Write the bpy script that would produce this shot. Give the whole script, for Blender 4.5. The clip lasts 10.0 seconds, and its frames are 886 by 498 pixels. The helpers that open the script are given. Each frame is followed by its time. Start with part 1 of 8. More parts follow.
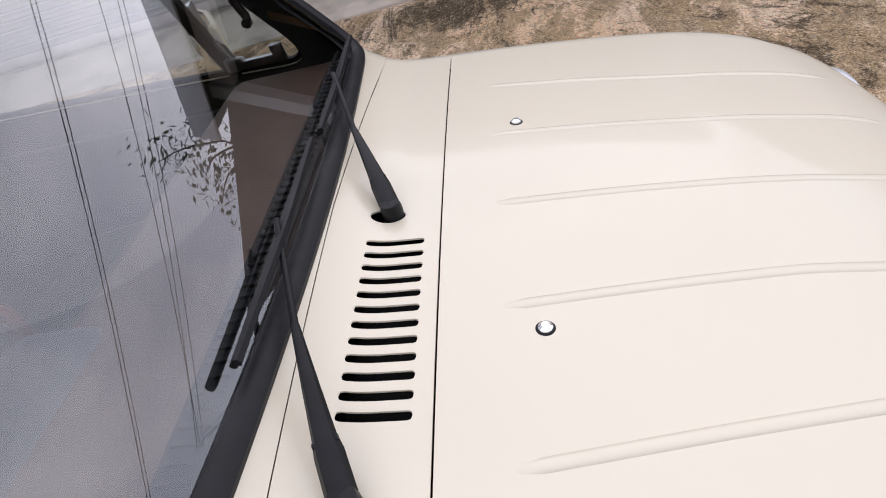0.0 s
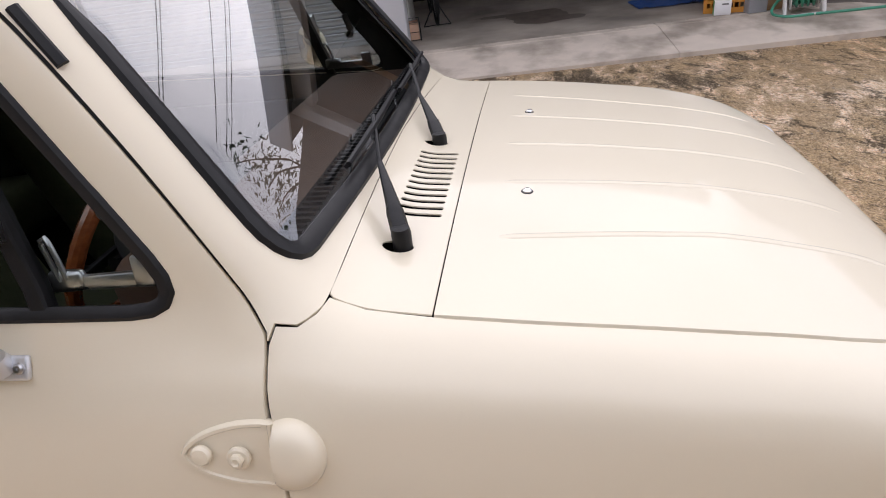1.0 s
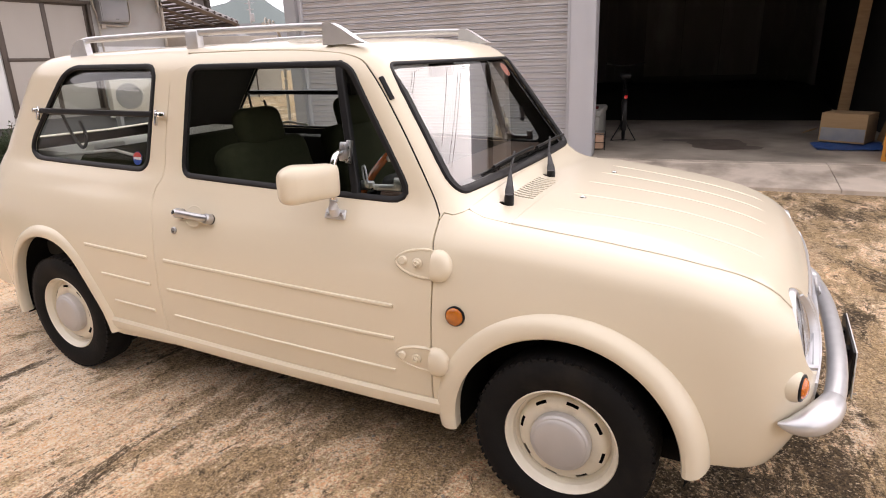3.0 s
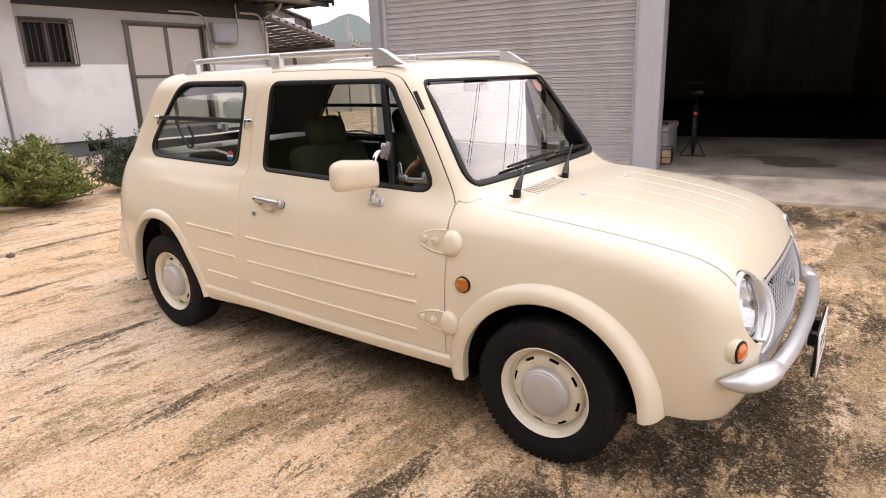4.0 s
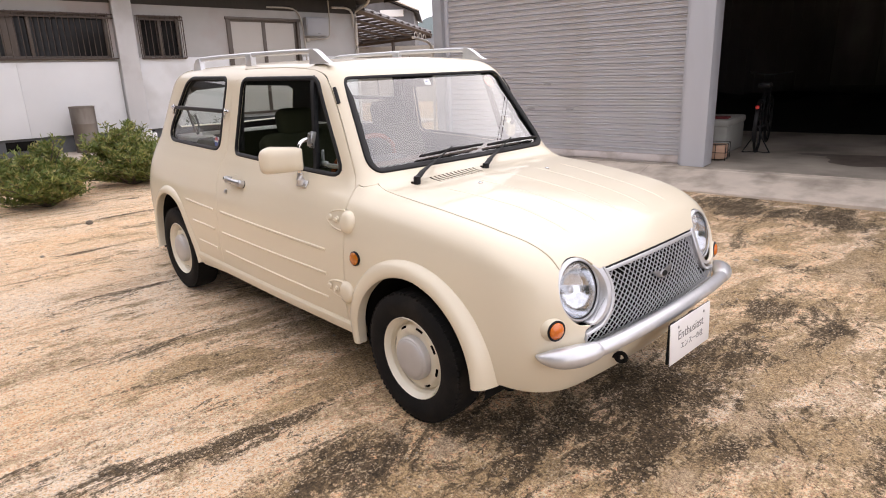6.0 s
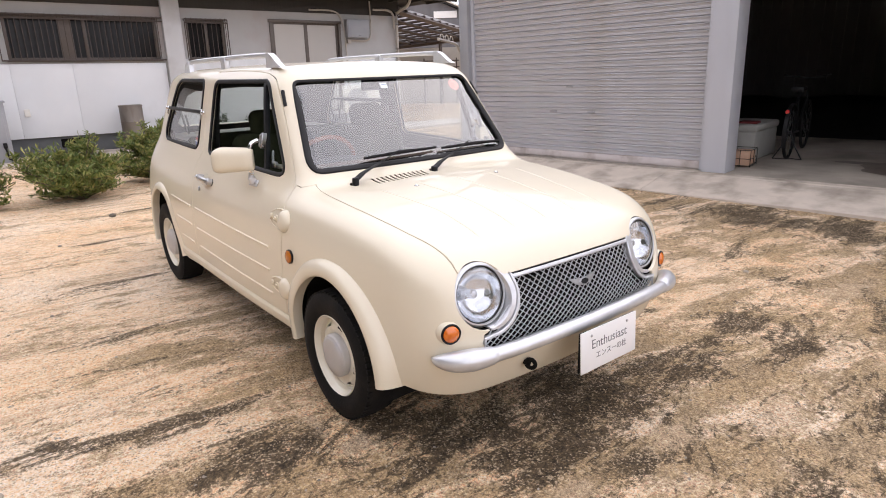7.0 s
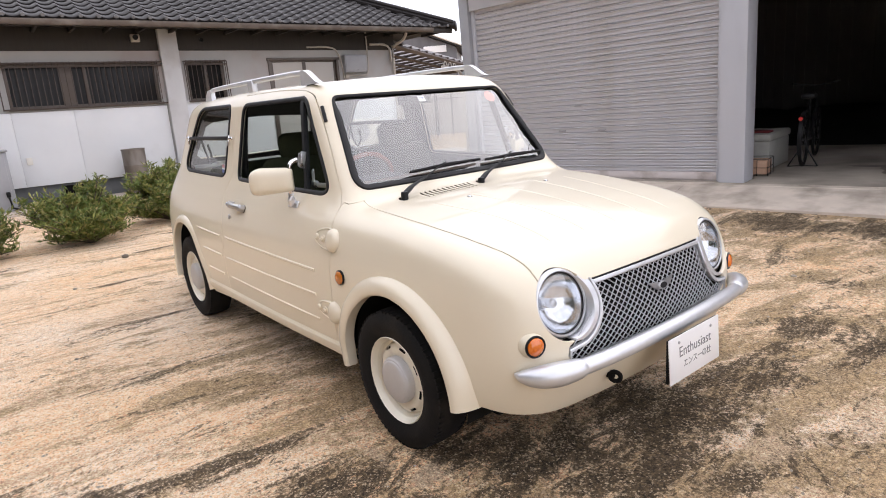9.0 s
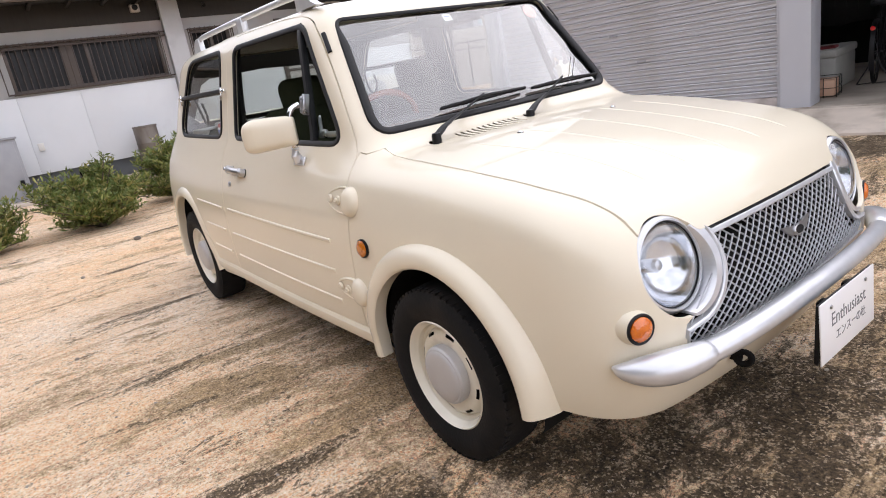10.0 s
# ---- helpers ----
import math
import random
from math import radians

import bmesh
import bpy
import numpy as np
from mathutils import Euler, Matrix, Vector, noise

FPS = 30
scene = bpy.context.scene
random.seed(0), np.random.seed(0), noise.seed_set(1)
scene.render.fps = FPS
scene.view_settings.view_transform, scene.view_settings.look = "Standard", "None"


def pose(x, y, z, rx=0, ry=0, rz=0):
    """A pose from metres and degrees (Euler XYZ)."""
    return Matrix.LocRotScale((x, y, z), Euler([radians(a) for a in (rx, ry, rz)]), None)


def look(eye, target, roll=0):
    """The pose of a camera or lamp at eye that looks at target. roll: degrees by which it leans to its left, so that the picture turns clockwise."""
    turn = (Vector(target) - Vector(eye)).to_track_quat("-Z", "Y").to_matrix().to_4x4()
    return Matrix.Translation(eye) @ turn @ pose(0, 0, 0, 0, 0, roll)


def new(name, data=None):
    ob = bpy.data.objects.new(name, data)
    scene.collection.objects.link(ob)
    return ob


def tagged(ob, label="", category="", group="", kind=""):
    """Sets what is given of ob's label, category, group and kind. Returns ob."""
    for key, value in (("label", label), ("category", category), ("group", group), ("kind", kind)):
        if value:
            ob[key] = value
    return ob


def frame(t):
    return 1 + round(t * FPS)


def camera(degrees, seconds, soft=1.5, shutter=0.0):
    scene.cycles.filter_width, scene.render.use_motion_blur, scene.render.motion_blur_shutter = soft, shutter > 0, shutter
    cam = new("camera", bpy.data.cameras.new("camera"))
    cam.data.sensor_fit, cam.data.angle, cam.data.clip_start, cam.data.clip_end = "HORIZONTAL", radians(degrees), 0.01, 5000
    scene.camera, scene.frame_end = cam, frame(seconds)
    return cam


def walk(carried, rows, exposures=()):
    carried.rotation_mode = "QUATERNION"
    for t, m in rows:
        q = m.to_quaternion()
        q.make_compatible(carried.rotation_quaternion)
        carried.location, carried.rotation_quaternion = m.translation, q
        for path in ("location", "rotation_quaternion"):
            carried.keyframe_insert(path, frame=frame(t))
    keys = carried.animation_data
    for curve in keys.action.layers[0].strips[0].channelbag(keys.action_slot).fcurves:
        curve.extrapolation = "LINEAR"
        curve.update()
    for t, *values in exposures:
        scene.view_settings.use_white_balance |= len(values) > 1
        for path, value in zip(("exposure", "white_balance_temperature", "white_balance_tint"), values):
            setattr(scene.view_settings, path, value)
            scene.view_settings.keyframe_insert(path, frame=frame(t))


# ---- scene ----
cam = camera(72.6, 10.0, soft=1.0)
PATH = [
    (0, (-0.074, -0.69, 1.377), (-0.41, 0.851, 0.148), -17.2),
    (0.5, (-0.071, -0.956, 1.356), (-0.366, 0.678, 0.241), -11.0),
    (1, (-0.061, -1.236, 1.337), (-0.395, 0.48, 0.364), -7.1),
    (1.5, (-0.033, -1.504, 1.362), (-0.456, 0.26, 0.52), -4.1),
    (2, (0.12, -1.747, 1.353), (-0.435, 0.028, 0.617), -2.4),
    (2.5, (0.261, -2.003, 1.359), (-0.461, -0.261, 0.695), -1.8),
    (3, (0.419, -2.217, 1.362), (-0.472, -0.537, 0.743), -1.6),
    (4.5, (1.089, -2.503, 1.372), (-0.119, -1.008, 0.819), -1.7),
    (5, (1.317, -2.484, 1.405), (0.055, -1.036, 0.847), -1.7),
    (6.5, (1.857, -1.878, 1.367), (0.392, -0.65, 0.778), -1.8),
    (7, (2.036, -1.742, 1.376), (0.519, -0.573, 0.799), -1.7),
    (7.5, (2.068, -1.73, 1.419), (0.525, -0.582, 0.872), -1.8),
    (8, (2.054, -1.779, 1.466), (0.512, -0.609, 0.961), -1.8),
    (8.5, (1.941, -1.839, 1.39), (0.413, -0.639, 0.915), -2.6),
    (9, (1.783, -1.869, 1.275), (0.254, -0.67, 0.801), -4.5),
    (9.5, (1.607, -1.786, 1.217), (0.061, -0.628, 0.697), -6.8),
    (10, (1.331, -1.604, 1.144), (-0.235, -0.511, 0.552), -9.4),
]
EXPOSURES = [(0, -0.34, 6250, 20), (0.6, -0.32, 6250, 20), (1.2, -0.08, 6700, 21), (1.6, 0.02, 7050, 23), (2.0, 0.1, 7100, 23), (3.0, 0.17, 7250, 23), (4.5, 0.12, 7200, 22), (5.0, 0.09, 7150, 22), (6.5, 0.06, 6750, 20), (7.5, 0.07, 6550, 19), (8.0, 0.06, 6500, 18), (9.0, 0.07, 6550, 18), (10, 0.08, 6450, 18)]
walk(cam, [(t, look(eye, target, roll)) for t, eye, target, roll in PATH], EXPOSURES)

# ---- daylight: bright overcast, brightest round the veiled sun beyond the garage ----
SKY_DIM, SKY_BRIGHT = 18.0, 21.3
SUN_UP, SUN_AZ = radians(44), radians(72)  # azimuth from +x towards +y
SUN_DIR = (math.cos(SUN_UP) * math.cos(SUN_AZ), math.cos(SUN_UP) * math.sin(SUN_AZ), math.sin(SUN_UP))
world = bpy.data.worlds.new("overcast_sky")
scene.world = world
world.use_nodes = True
wn, wl = world.node_tree.nodes, world.node_tree.links
wn.clear()
w_out, w_bg, w_sky = wn.new("ShaderNodeOutputWorld"), wn.new("ShaderNodeBackground"), wn.new("ShaderNodeTexSky")
w_sky.sky_type, w_sky.sun_disc, w_sky.sun_elevation, w_sky.sun_rotation = "NISHITA", False, SUN_UP, radians(90) - SUN_AZ
w_sky.dust_density, w_sky.air_density = 4.0, 1.0
w_co, w_map, w_noise, w_ramp = wn.new("ShaderNodeTexCoord"), wn.new("ShaderNodeMapping"), wn.new("ShaderNodeTexNoise"), wn.new("ShaderNodeValToRGB")
w_map.inputs["Scale"].default_value = (1.6, 1.6, 3.0)
w_noise.inputs["Scale"].default_value, w_noise.inputs["Detail"].default_value, w_noise.inputs["Roughness"].default_value = 1.5, 6.0, 0.55
w_ramp.color_ramp.elements[0].position, w_ramp.color_ramp.elements[0].color = 0.32, (0.605, 0.66, 0.745, 1)
w_ramp.color_ramp.elements[1].position, w_ramp.color_ramp.elements[1].color = 0.66, (1.12, 1.15, 1.19, 1)
w_dot, w_glow = wn.new("ShaderNodeVectorMath"), wn.new("ShaderNodeMapRange")
w_dot.operation, w_glow.interpolation_type = "DOT_PRODUCT", "SMOOTHSTEP"
w_dot.inputs[1].default_value = SUN_DIR
w_glow.inputs["From Min"].default_value, w_glow.inputs["From Max"].default_value = -0.35, 1.0
w_glow.inputs["To Min"].default_value, w_glow.inputs["To Max"].default_value = SKY_DIM, SKY_BRIGHT
w_scale = wn.new("ShaderNodeVectorMath")
w_scale.operation = "SCALE"
w_mix = wn.new("ShaderNodeMixRGB")
w_mix.inputs[0].default_value = 0.92
wl.new(w_co.outputs["Generated"], w_map.inputs["Vector"])
wl.new(w_map.outputs[0], w_noise.inputs["Vector"])
wl.new(w_noise.outputs[0], w_ramp.inputs[0])
wl.new(w_co.outputs["Generated"], w_dot.inputs[0])
wl.new(w_dot.outputs["Value"], w_glow.inputs["Value"])
wl.new(w_ramp.outputs[0], w_scale.inputs[0])
wl.new(w_glow.outputs[0], w_scale.inputs["Scale"])
wl.new(w_sky.outputs[0], w_mix.inputs[1])
wl.new(w_scale.outputs[0], w_mix.inputs[2])
wl.new(w_mix.outputs[0], w_bg.inputs[0])
w_bg.inputs[1].default_value = 0.10
wl.new(w_bg.outputs[0], w_out.inputs[0])
sun = new("sun", bpy.data.lights.new("sun", "SUN"))
sun.data.energy, sun.data.angle, sun.data.color = 0.3, radians(60), (1.0, 0.96, 0.90)
sun.matrix_basis = look(SUN_DIR, (0, 0, 0))


# ---- materials ----
def material(name, color, rough=0.5, metal=0.0, coat=0.0, coat_rough=0.03, spec=0.5, second=None, scale=8.0, amount=1.0,
             bump=0.0, bump_scale=60.0, stretch=(1, 1, 1), stain=None, stain_scale=1.5, stain_range=(0.5, 0.7), rough_var=0.0, sheen=0.0):
    """A surface with its grain (second colour over noise), larger stains, relief and uneven gloss."""
    m = bpy.data.materials.new(name)
    m.use_nodes = True
    n, l = m.node_tree.nodes, m.node_tree.links
    b = n["Principled BSDF"]
    b.inputs["Base Color"].default_value = (*color, 1)
    b.inputs["Roughness"].default_value, b.inputs["Metallic"].default_value = rough, metal
    b.inputs["Coat Weight"].default_value, b.inputs["Coat Roughness"].default_value = coat, coat_rough
    b.inputs["Specular IOR Level"].default_value = spec
    b.inputs["Sheen Weight"].default_value = sheen
    co, mp = n.new("ShaderNodeTexCoord"), n.new("ShaderNodeMapping")
    mp.inputs["Scale"].default_value = stretch
    l.new(co.outputs["Object"], mp.inputs["Vector"])

    def grain(s, detail=4.0):
        t = n.new("ShaderNodeTexNoise")
        t.inputs["Scale"].default_value, t.inputs["Detail"].default_value = s, detail
        l.new(mp.outputs[0], t.inputs["Vector"])
        return t.outputs[0]

    def ramp(src, a, z):
        r = n.new("ShaderNodeMapRange")
        r.inputs["From Min"].default_value, r.inputs["From Max"].default_value = a, z
        l.new(src, r.inputs["Value"])
        return r.outputs[0]

    last = None
    if second:
        mix = n.new("ShaderNodeMixRGB")
        mix.inputs[1].default_value, mix.inputs[2].default_value = (*color, 1), (*second, 1)
        f = ramp(grain(scale), 0.5 - 0.25 / amount, 0.5 + 0.25 / amount)
        l.new(f, mix.inputs[0])
        last = mix.outputs[0]
    if stain:
        mix = n.new("ShaderNodeMixRGB")
        mix.inputs[2].default_value = (*stain, 1)
        if last:
            l.new(last, mix.inputs[1])
        else:
            mix.inputs[1].default_value = (*color, 1)
        l.new(ramp(grain(stain_scale, 6.0), *stain_range), mix.inputs[0])
        last = mix.outputs[0]
    if last:
        l.new(last, b.inputs["Base Color"])
    if bump:
        bp = n.new("ShaderNodeBump")
        bp.inputs["Strength"].default_value, bp.inputs["Distance"].default_value = min(1.0, bump), 0.01
        l.new(grain(bump_scale, 3.0), bp.inputs["Height"])
        l.new(bp.outputs[0], b.inputs["Normal"])
    if rough_var:
        r = n.new("ShaderNodeMapRange")
        r.inputs["To Min"].default_value, r.inputs["To Max"].default_value = max(0.0, rough - rough_var), min(1.0, rough + rough_var)
        l.new(grain(scale * 0.7 if second else 5.0), r.inputs["Value"])
        l.new(r.outputs[0], b.inputs["Roughness"])
    return m


def glass(name, tint=(0.9, 0.95, 0.93), face=0.07, steepness=4.0):
    """Thin window glass: clear, with the sky's reflection on it."""
    m = bpy.data.materials.new(name)
    m.use_nodes = True
    n, l = m.node_tree.nodes, m.node_tree.links
    n.clear()
    out, tr, gl, mx, fr = n.new("ShaderNodeOutputMaterial"), n.new("ShaderNodeBsdfTransparent"), n.new("ShaderNodeBsdfGlossy"), n.new("ShaderNodeMixShader"), n.new("ShaderNodeLayerWeight")
    tr.inputs[0].default_value = (*tint, 1)
    gl.inputs["Color"].default_value = (1, 1, 1, 1)
    gl.inputs["Roughness"].default_value = 0.0
    fr.inputs["Blend"].default_value = 0.5
    steep, gloss = n.new("ShaderNodeMath"), n.new("ShaderNodeMapRange")
    steep.operation, steep.inputs[1].default_value = "POWER", steepness
    gloss.inputs["To Min"].default_value, gloss.inputs["To Max"].default_value = face, 1.0
    l.new(fr.outputs["Facing"], steep.inputs[0])
    l.new(steep.outputs[0], gloss.inputs["Value"])
    l.new(gloss.outputs[0], mx.inputs[0])
    l.new(tr.outputs[0], mx.inputs[1])
    l.new(gl.outputs[0], mx.inputs[2])
    l.new(mx.outputs[0], out.inputs[0])
    return m


PAINT = material("ivory_car_paint", (0.735, 0.658, 0.510), rough=0.46, coat=0.75, coat_rough=0.06, second=(0.725, 0.648, 0.498), scale=3.0, bump=0.012, bump_scale=180.0)
UNDER = material("dark_underseal", (0.007, 0.007, 0.007), rough=0.95, spec=0.1, second=(0.013, 0.012, 0.011), scale=20)
RUBBER = material("black_rubber_seal", (0.010, 0.010, 0.011), rough=0.45, spec=0.22, second=(0.015, 0.015, 0.016), scale=40, rough_var=0.1)
TYRE = material("black_tyre_rubber", (0.007, 0.007, 0.008), rough=0.75, spec=0.16, second=(0.011, 0.0105, 0.010), scale=14, stain=(0.026, 0.022, 0.018), stain_scale=5, stain_range=(0.58, 0.8), bump=0.15, bump_scale=120)
PLASTIC = material("black_satin_plastic", (0.007, 0.007, 0.008), rough=0.40, spec=0.22, second=(0.013, 0.013, 0.014), scale=30, bump=0.05, bump_scale=300)
CHROME = material("polished_chrome", (0.82, 0.82, 0.83), rough=0.12, metal=1.0, second=(0.70, 0.70, 0.71), scale=20, rough_var=0.06)
SILVER = material("silver_painted_metal", (0.66, 0.67, 0.69), rough=0.34, metal=0.55, coat=0.6, coat_rough=0.12, second=(0.60, 0.61, 0.63), scale=30, rough_var=0.06)
BAR_SILVER = material("silver_grille_bar", (0.50, 0.51, 0.53), rough=0.36, metal=0.6, second=(0.44, 0.45, 0.47), scale=30)
STEEL = material("satin_steel", (0.55, 0.55, 0.56), rough=0.3, metal=1.0, second=(0.45, 0.45, 0.46), scale=25, rough_var=0.08)
WHITE_RIM = material("cream_wheel_paint", (0.78, 0.73, 0.60), rough=0.32, coat=0.6, coat_rough=0.1, second=(0.70, 0.64, 0.52), scale=12, stain=(0.45, 0.38, 0.29), stain_scale=9, stain_range=(0.62, 0.85))
HUB = material("matt_silver_hubcap", (0.56, 0.55, 0.545), rough=0.45, metal=0.35, second=(0.50, 0.49, 0.48), scale=10, rough_var=0.08)
AMBER = material("amber_lens_plastic", (0.55, 0.16, 0.010), rough=0.12, coat=1.0, second=(0.42, 0.11, 0.007), scale=60, bump=0.25, bump_scale=160)
RED_LENS = material("orange_red_lens_plastic", (0.72, 0.175, 0.012), rough=0.12, coat=1.0, second=(0.60, 0.12, 0.008), scale=50, bump=0.25, bump_scale=150)
GLASS = glass("car_window_glass", (0.86, 0.90, 0.88), 0.055)
SCREEN_GLASS = glass("laminated_windscreen_glass", (0.84, 0.89, 0.89), 0.155, 3.0)
LENS = glass("fluted_lamp_glass", (0.90, 0.92, 0.94), 0.10)
SEAT = material("olive_green_seat_cloth", (0.046, 0.048, 0.028), rough=0.95, spec=0.1, second=(0.032, 0.036, 0.019), scale=60, bump=0.2, bump_scale=250)
TRIM = material("dark_grey_interior_trim", (0.055, 0.055, 0.053), rough=0.8, second=(0.042, 0.042, 0.041), scale=30, bump=0.1, bump_scale=200)
DASH = material("brown_dashboard_vinyl", (0.13, 0.070, 0.045), rough=0.6, second=(0.10, 0.055, 0.036), scale=20, bump=0.15, bump_scale=220)
WOOD = material("varnished_reddish_wood", (0.30, 0.085, 0.025), rough=0.25, coat=0.8, second=(0.20, 0.05, 0.015), scale=25, stretch=(1, 6, 6))
LINING = material("grey_beige_headlining", (0.30, 0.28, 0.245), rough=0.95, second=(0.26, 0.24, 0.21), scale=12, bump=0.1, bump_scale=150)
REFLECTOR = material("silvered_reflector", (0.86, 0.87, 0.89), rough=0.14, metal=1.0, second=(0.70, 0.71, 0.74), scale=16, bump=0.05, bump_scale=26.0, stretch=(1, 3.0, 1))
OFFWHITE = material("off_white_plastic", (0.74, 0.72, 0.66), rough=0.5, second=(0.68, 0.66, 0.60), scale=15)
PLATE = material("white_plate_enamel", (0.82, 0.81, 0.80), rough=0.35, second=(0.78, 0.77, 0.76), scale=8)
INK = material("dark_grey_print", (0.17, 0.17, 0.175), rough=0.6)
STICK_RED = material("red_sticker_vinyl", (0.62, 0.05, 0.04), rough=0.4)
STICK_BLUE = material("blue_sticker_vinyl", (0.03, 0.08, 0.40), rough=0.4)
STICK_PINK = material("salmon_sticker_vinyl", (0.85, 0.30, 0.22), rough=0.5)


# ---- the car's body as one smooth solid: negative inside, positive outside ----
def smax(a, b, k):
    h = np.maximum(k - np.abs(a - b), 0.0) / k
    return np.maximum(a, b) + h * h * k * 0.25


def smin(a, b, k):
    return -smax(-a, -b, k)


def curve(x, xs, ys):
    """A smooth curve through a few stations (cubic Hermite)."""
    xs, ys = np.array(xs), np.array(ys)
    m = np.gradient(ys, xs)
    x = np.clip(x, xs[0], xs[-1])
    i = np.clip(np.searchsorted(xs, x) - 1, 0, len(xs) - 2)
    h = xs[i + 1] - xs[i]
    u = (x - xs[i]) / h
    return ((2 * u**3 - 3 * u**2 + 1) * ys[i] + (u**3 - 2 * u**2 + u) * h * m[i]
            + (3 * u**2 - 2 * u**3) * ys[i + 1] + (u**3 - u**2) * h * m[i + 1])


def lower_body(x, y, z):
    y = np.abs(y)
    width = curve(x, [-3.2, -2.9, -2.6, -2.2, -1.6, -0.9, -0.45, -0.1, 0.2, 0.45, 0.7],
                  [0.715, 0.742, 0.768, 0.783, 0.783, 0.776, 0.762, 0.746, 0.726, 0.696, 0.652])
    tuck = curve(z, [0.1, 0.2, 0.3, 0.42, 0.55, 0.65, 0.75, 0.82, 0.88, 0.95, 1.05],
                 [0.080, 0.035, 0.010, 0.0, 0.0, 0.006, 0.024, 0.046, 0.078, 0.125, 0.22])
    side = y - (width - tuck)
    top = z - curve(x, [-3.2, -2.9, -0.5, -0.3, -0.1, 0.1, 0.3, 0.45, 0.55, 0.62, 0.70],
                    [0.93, 0.95, 0.925, 0.900, 0.886, 0.867, 0.836, 0.794, 0.741, 0.670, 0.51]) + np.where(x > -0.45, 0.045 + 0.025 * np.clip((x + 0.45) / 0.6, 0, 1), 0.045) * y * y
    low = curve(z, [0.1, 0.2, 0.3, 0.4, 0.5, 0.6, 0.7, 0.8], [0.480, 0.560, 0.620, 0.654, 0.660, 0.641, 0.612, 0.574])
    front = x - (low - 0.13 * y * y)
    rear = -x - curve(z, [0.1, 0.25, 0.5, 0.75, 0.95, 1.1], [2.96, 3.02, 3.065, 3.05, 2.99, 2.92]) + 0.12 * y * y
    f = smax(side, front, 0.19)
    f = smax(f, rear, 0.30)
    return smax(f, top, 0.075)


def cabin(x, y, z):
    y, w = np.abs(y), np.maximum(z, 0.90)
    side = y - (0.675 - 0.21 * (w - 0.955) - 0.10 * np.maximum(z - 1.2, 0) ** 2 - 0.033 * ((x + 1.5) / 1.05) ** 2)
    screen = (x + 0.368 + 0.719 * (z - 0.945) + 0.060 * y * y) * 0.81
    roof = z - (1.427 - 0.075 * y * y - 0.018 * ((x + 1.5) / 1.0) ** 2)
    hatch = (-x - 2.95 + 0.72 * (z - 0.95) + 0.12 * y * y) * 0.81
    f = smax(side, screen, 0.08)
    f = smax(f, hatch, 0.16)
    return smax(f, roof, 0.09)


def body(x, y, z):
    return smin(lower_body(x, y, z), cabin(x, y, z), 0.05)


from mathutils import geometry

# ---- mesh tools ----
def thing(name, label="", category="", group="", kind=""):
    ob = new(name)
    ob.empty_display_size = 0.1
    return tagged(ob, label, category, group, kind)


def link(name, me, mat, parent=None, label="", sharp=32):
    """One mesh object, smooth with sharp creases, under a thing or a part."""
    if sharp is not None:
        me.polygons.foreach_set("use_smooth", [True] * len(me.polygons))
        me.set_sharp_from_angle(angle=radians(sharp))
    if mat:
        me.materials.append(mat)
    ob = new(name, me)
    if parent:
        ob.parent = parent
        ob.matrix_parent_inverse = parent.matrix_basis.inverted()
    return tagged(ob, label)


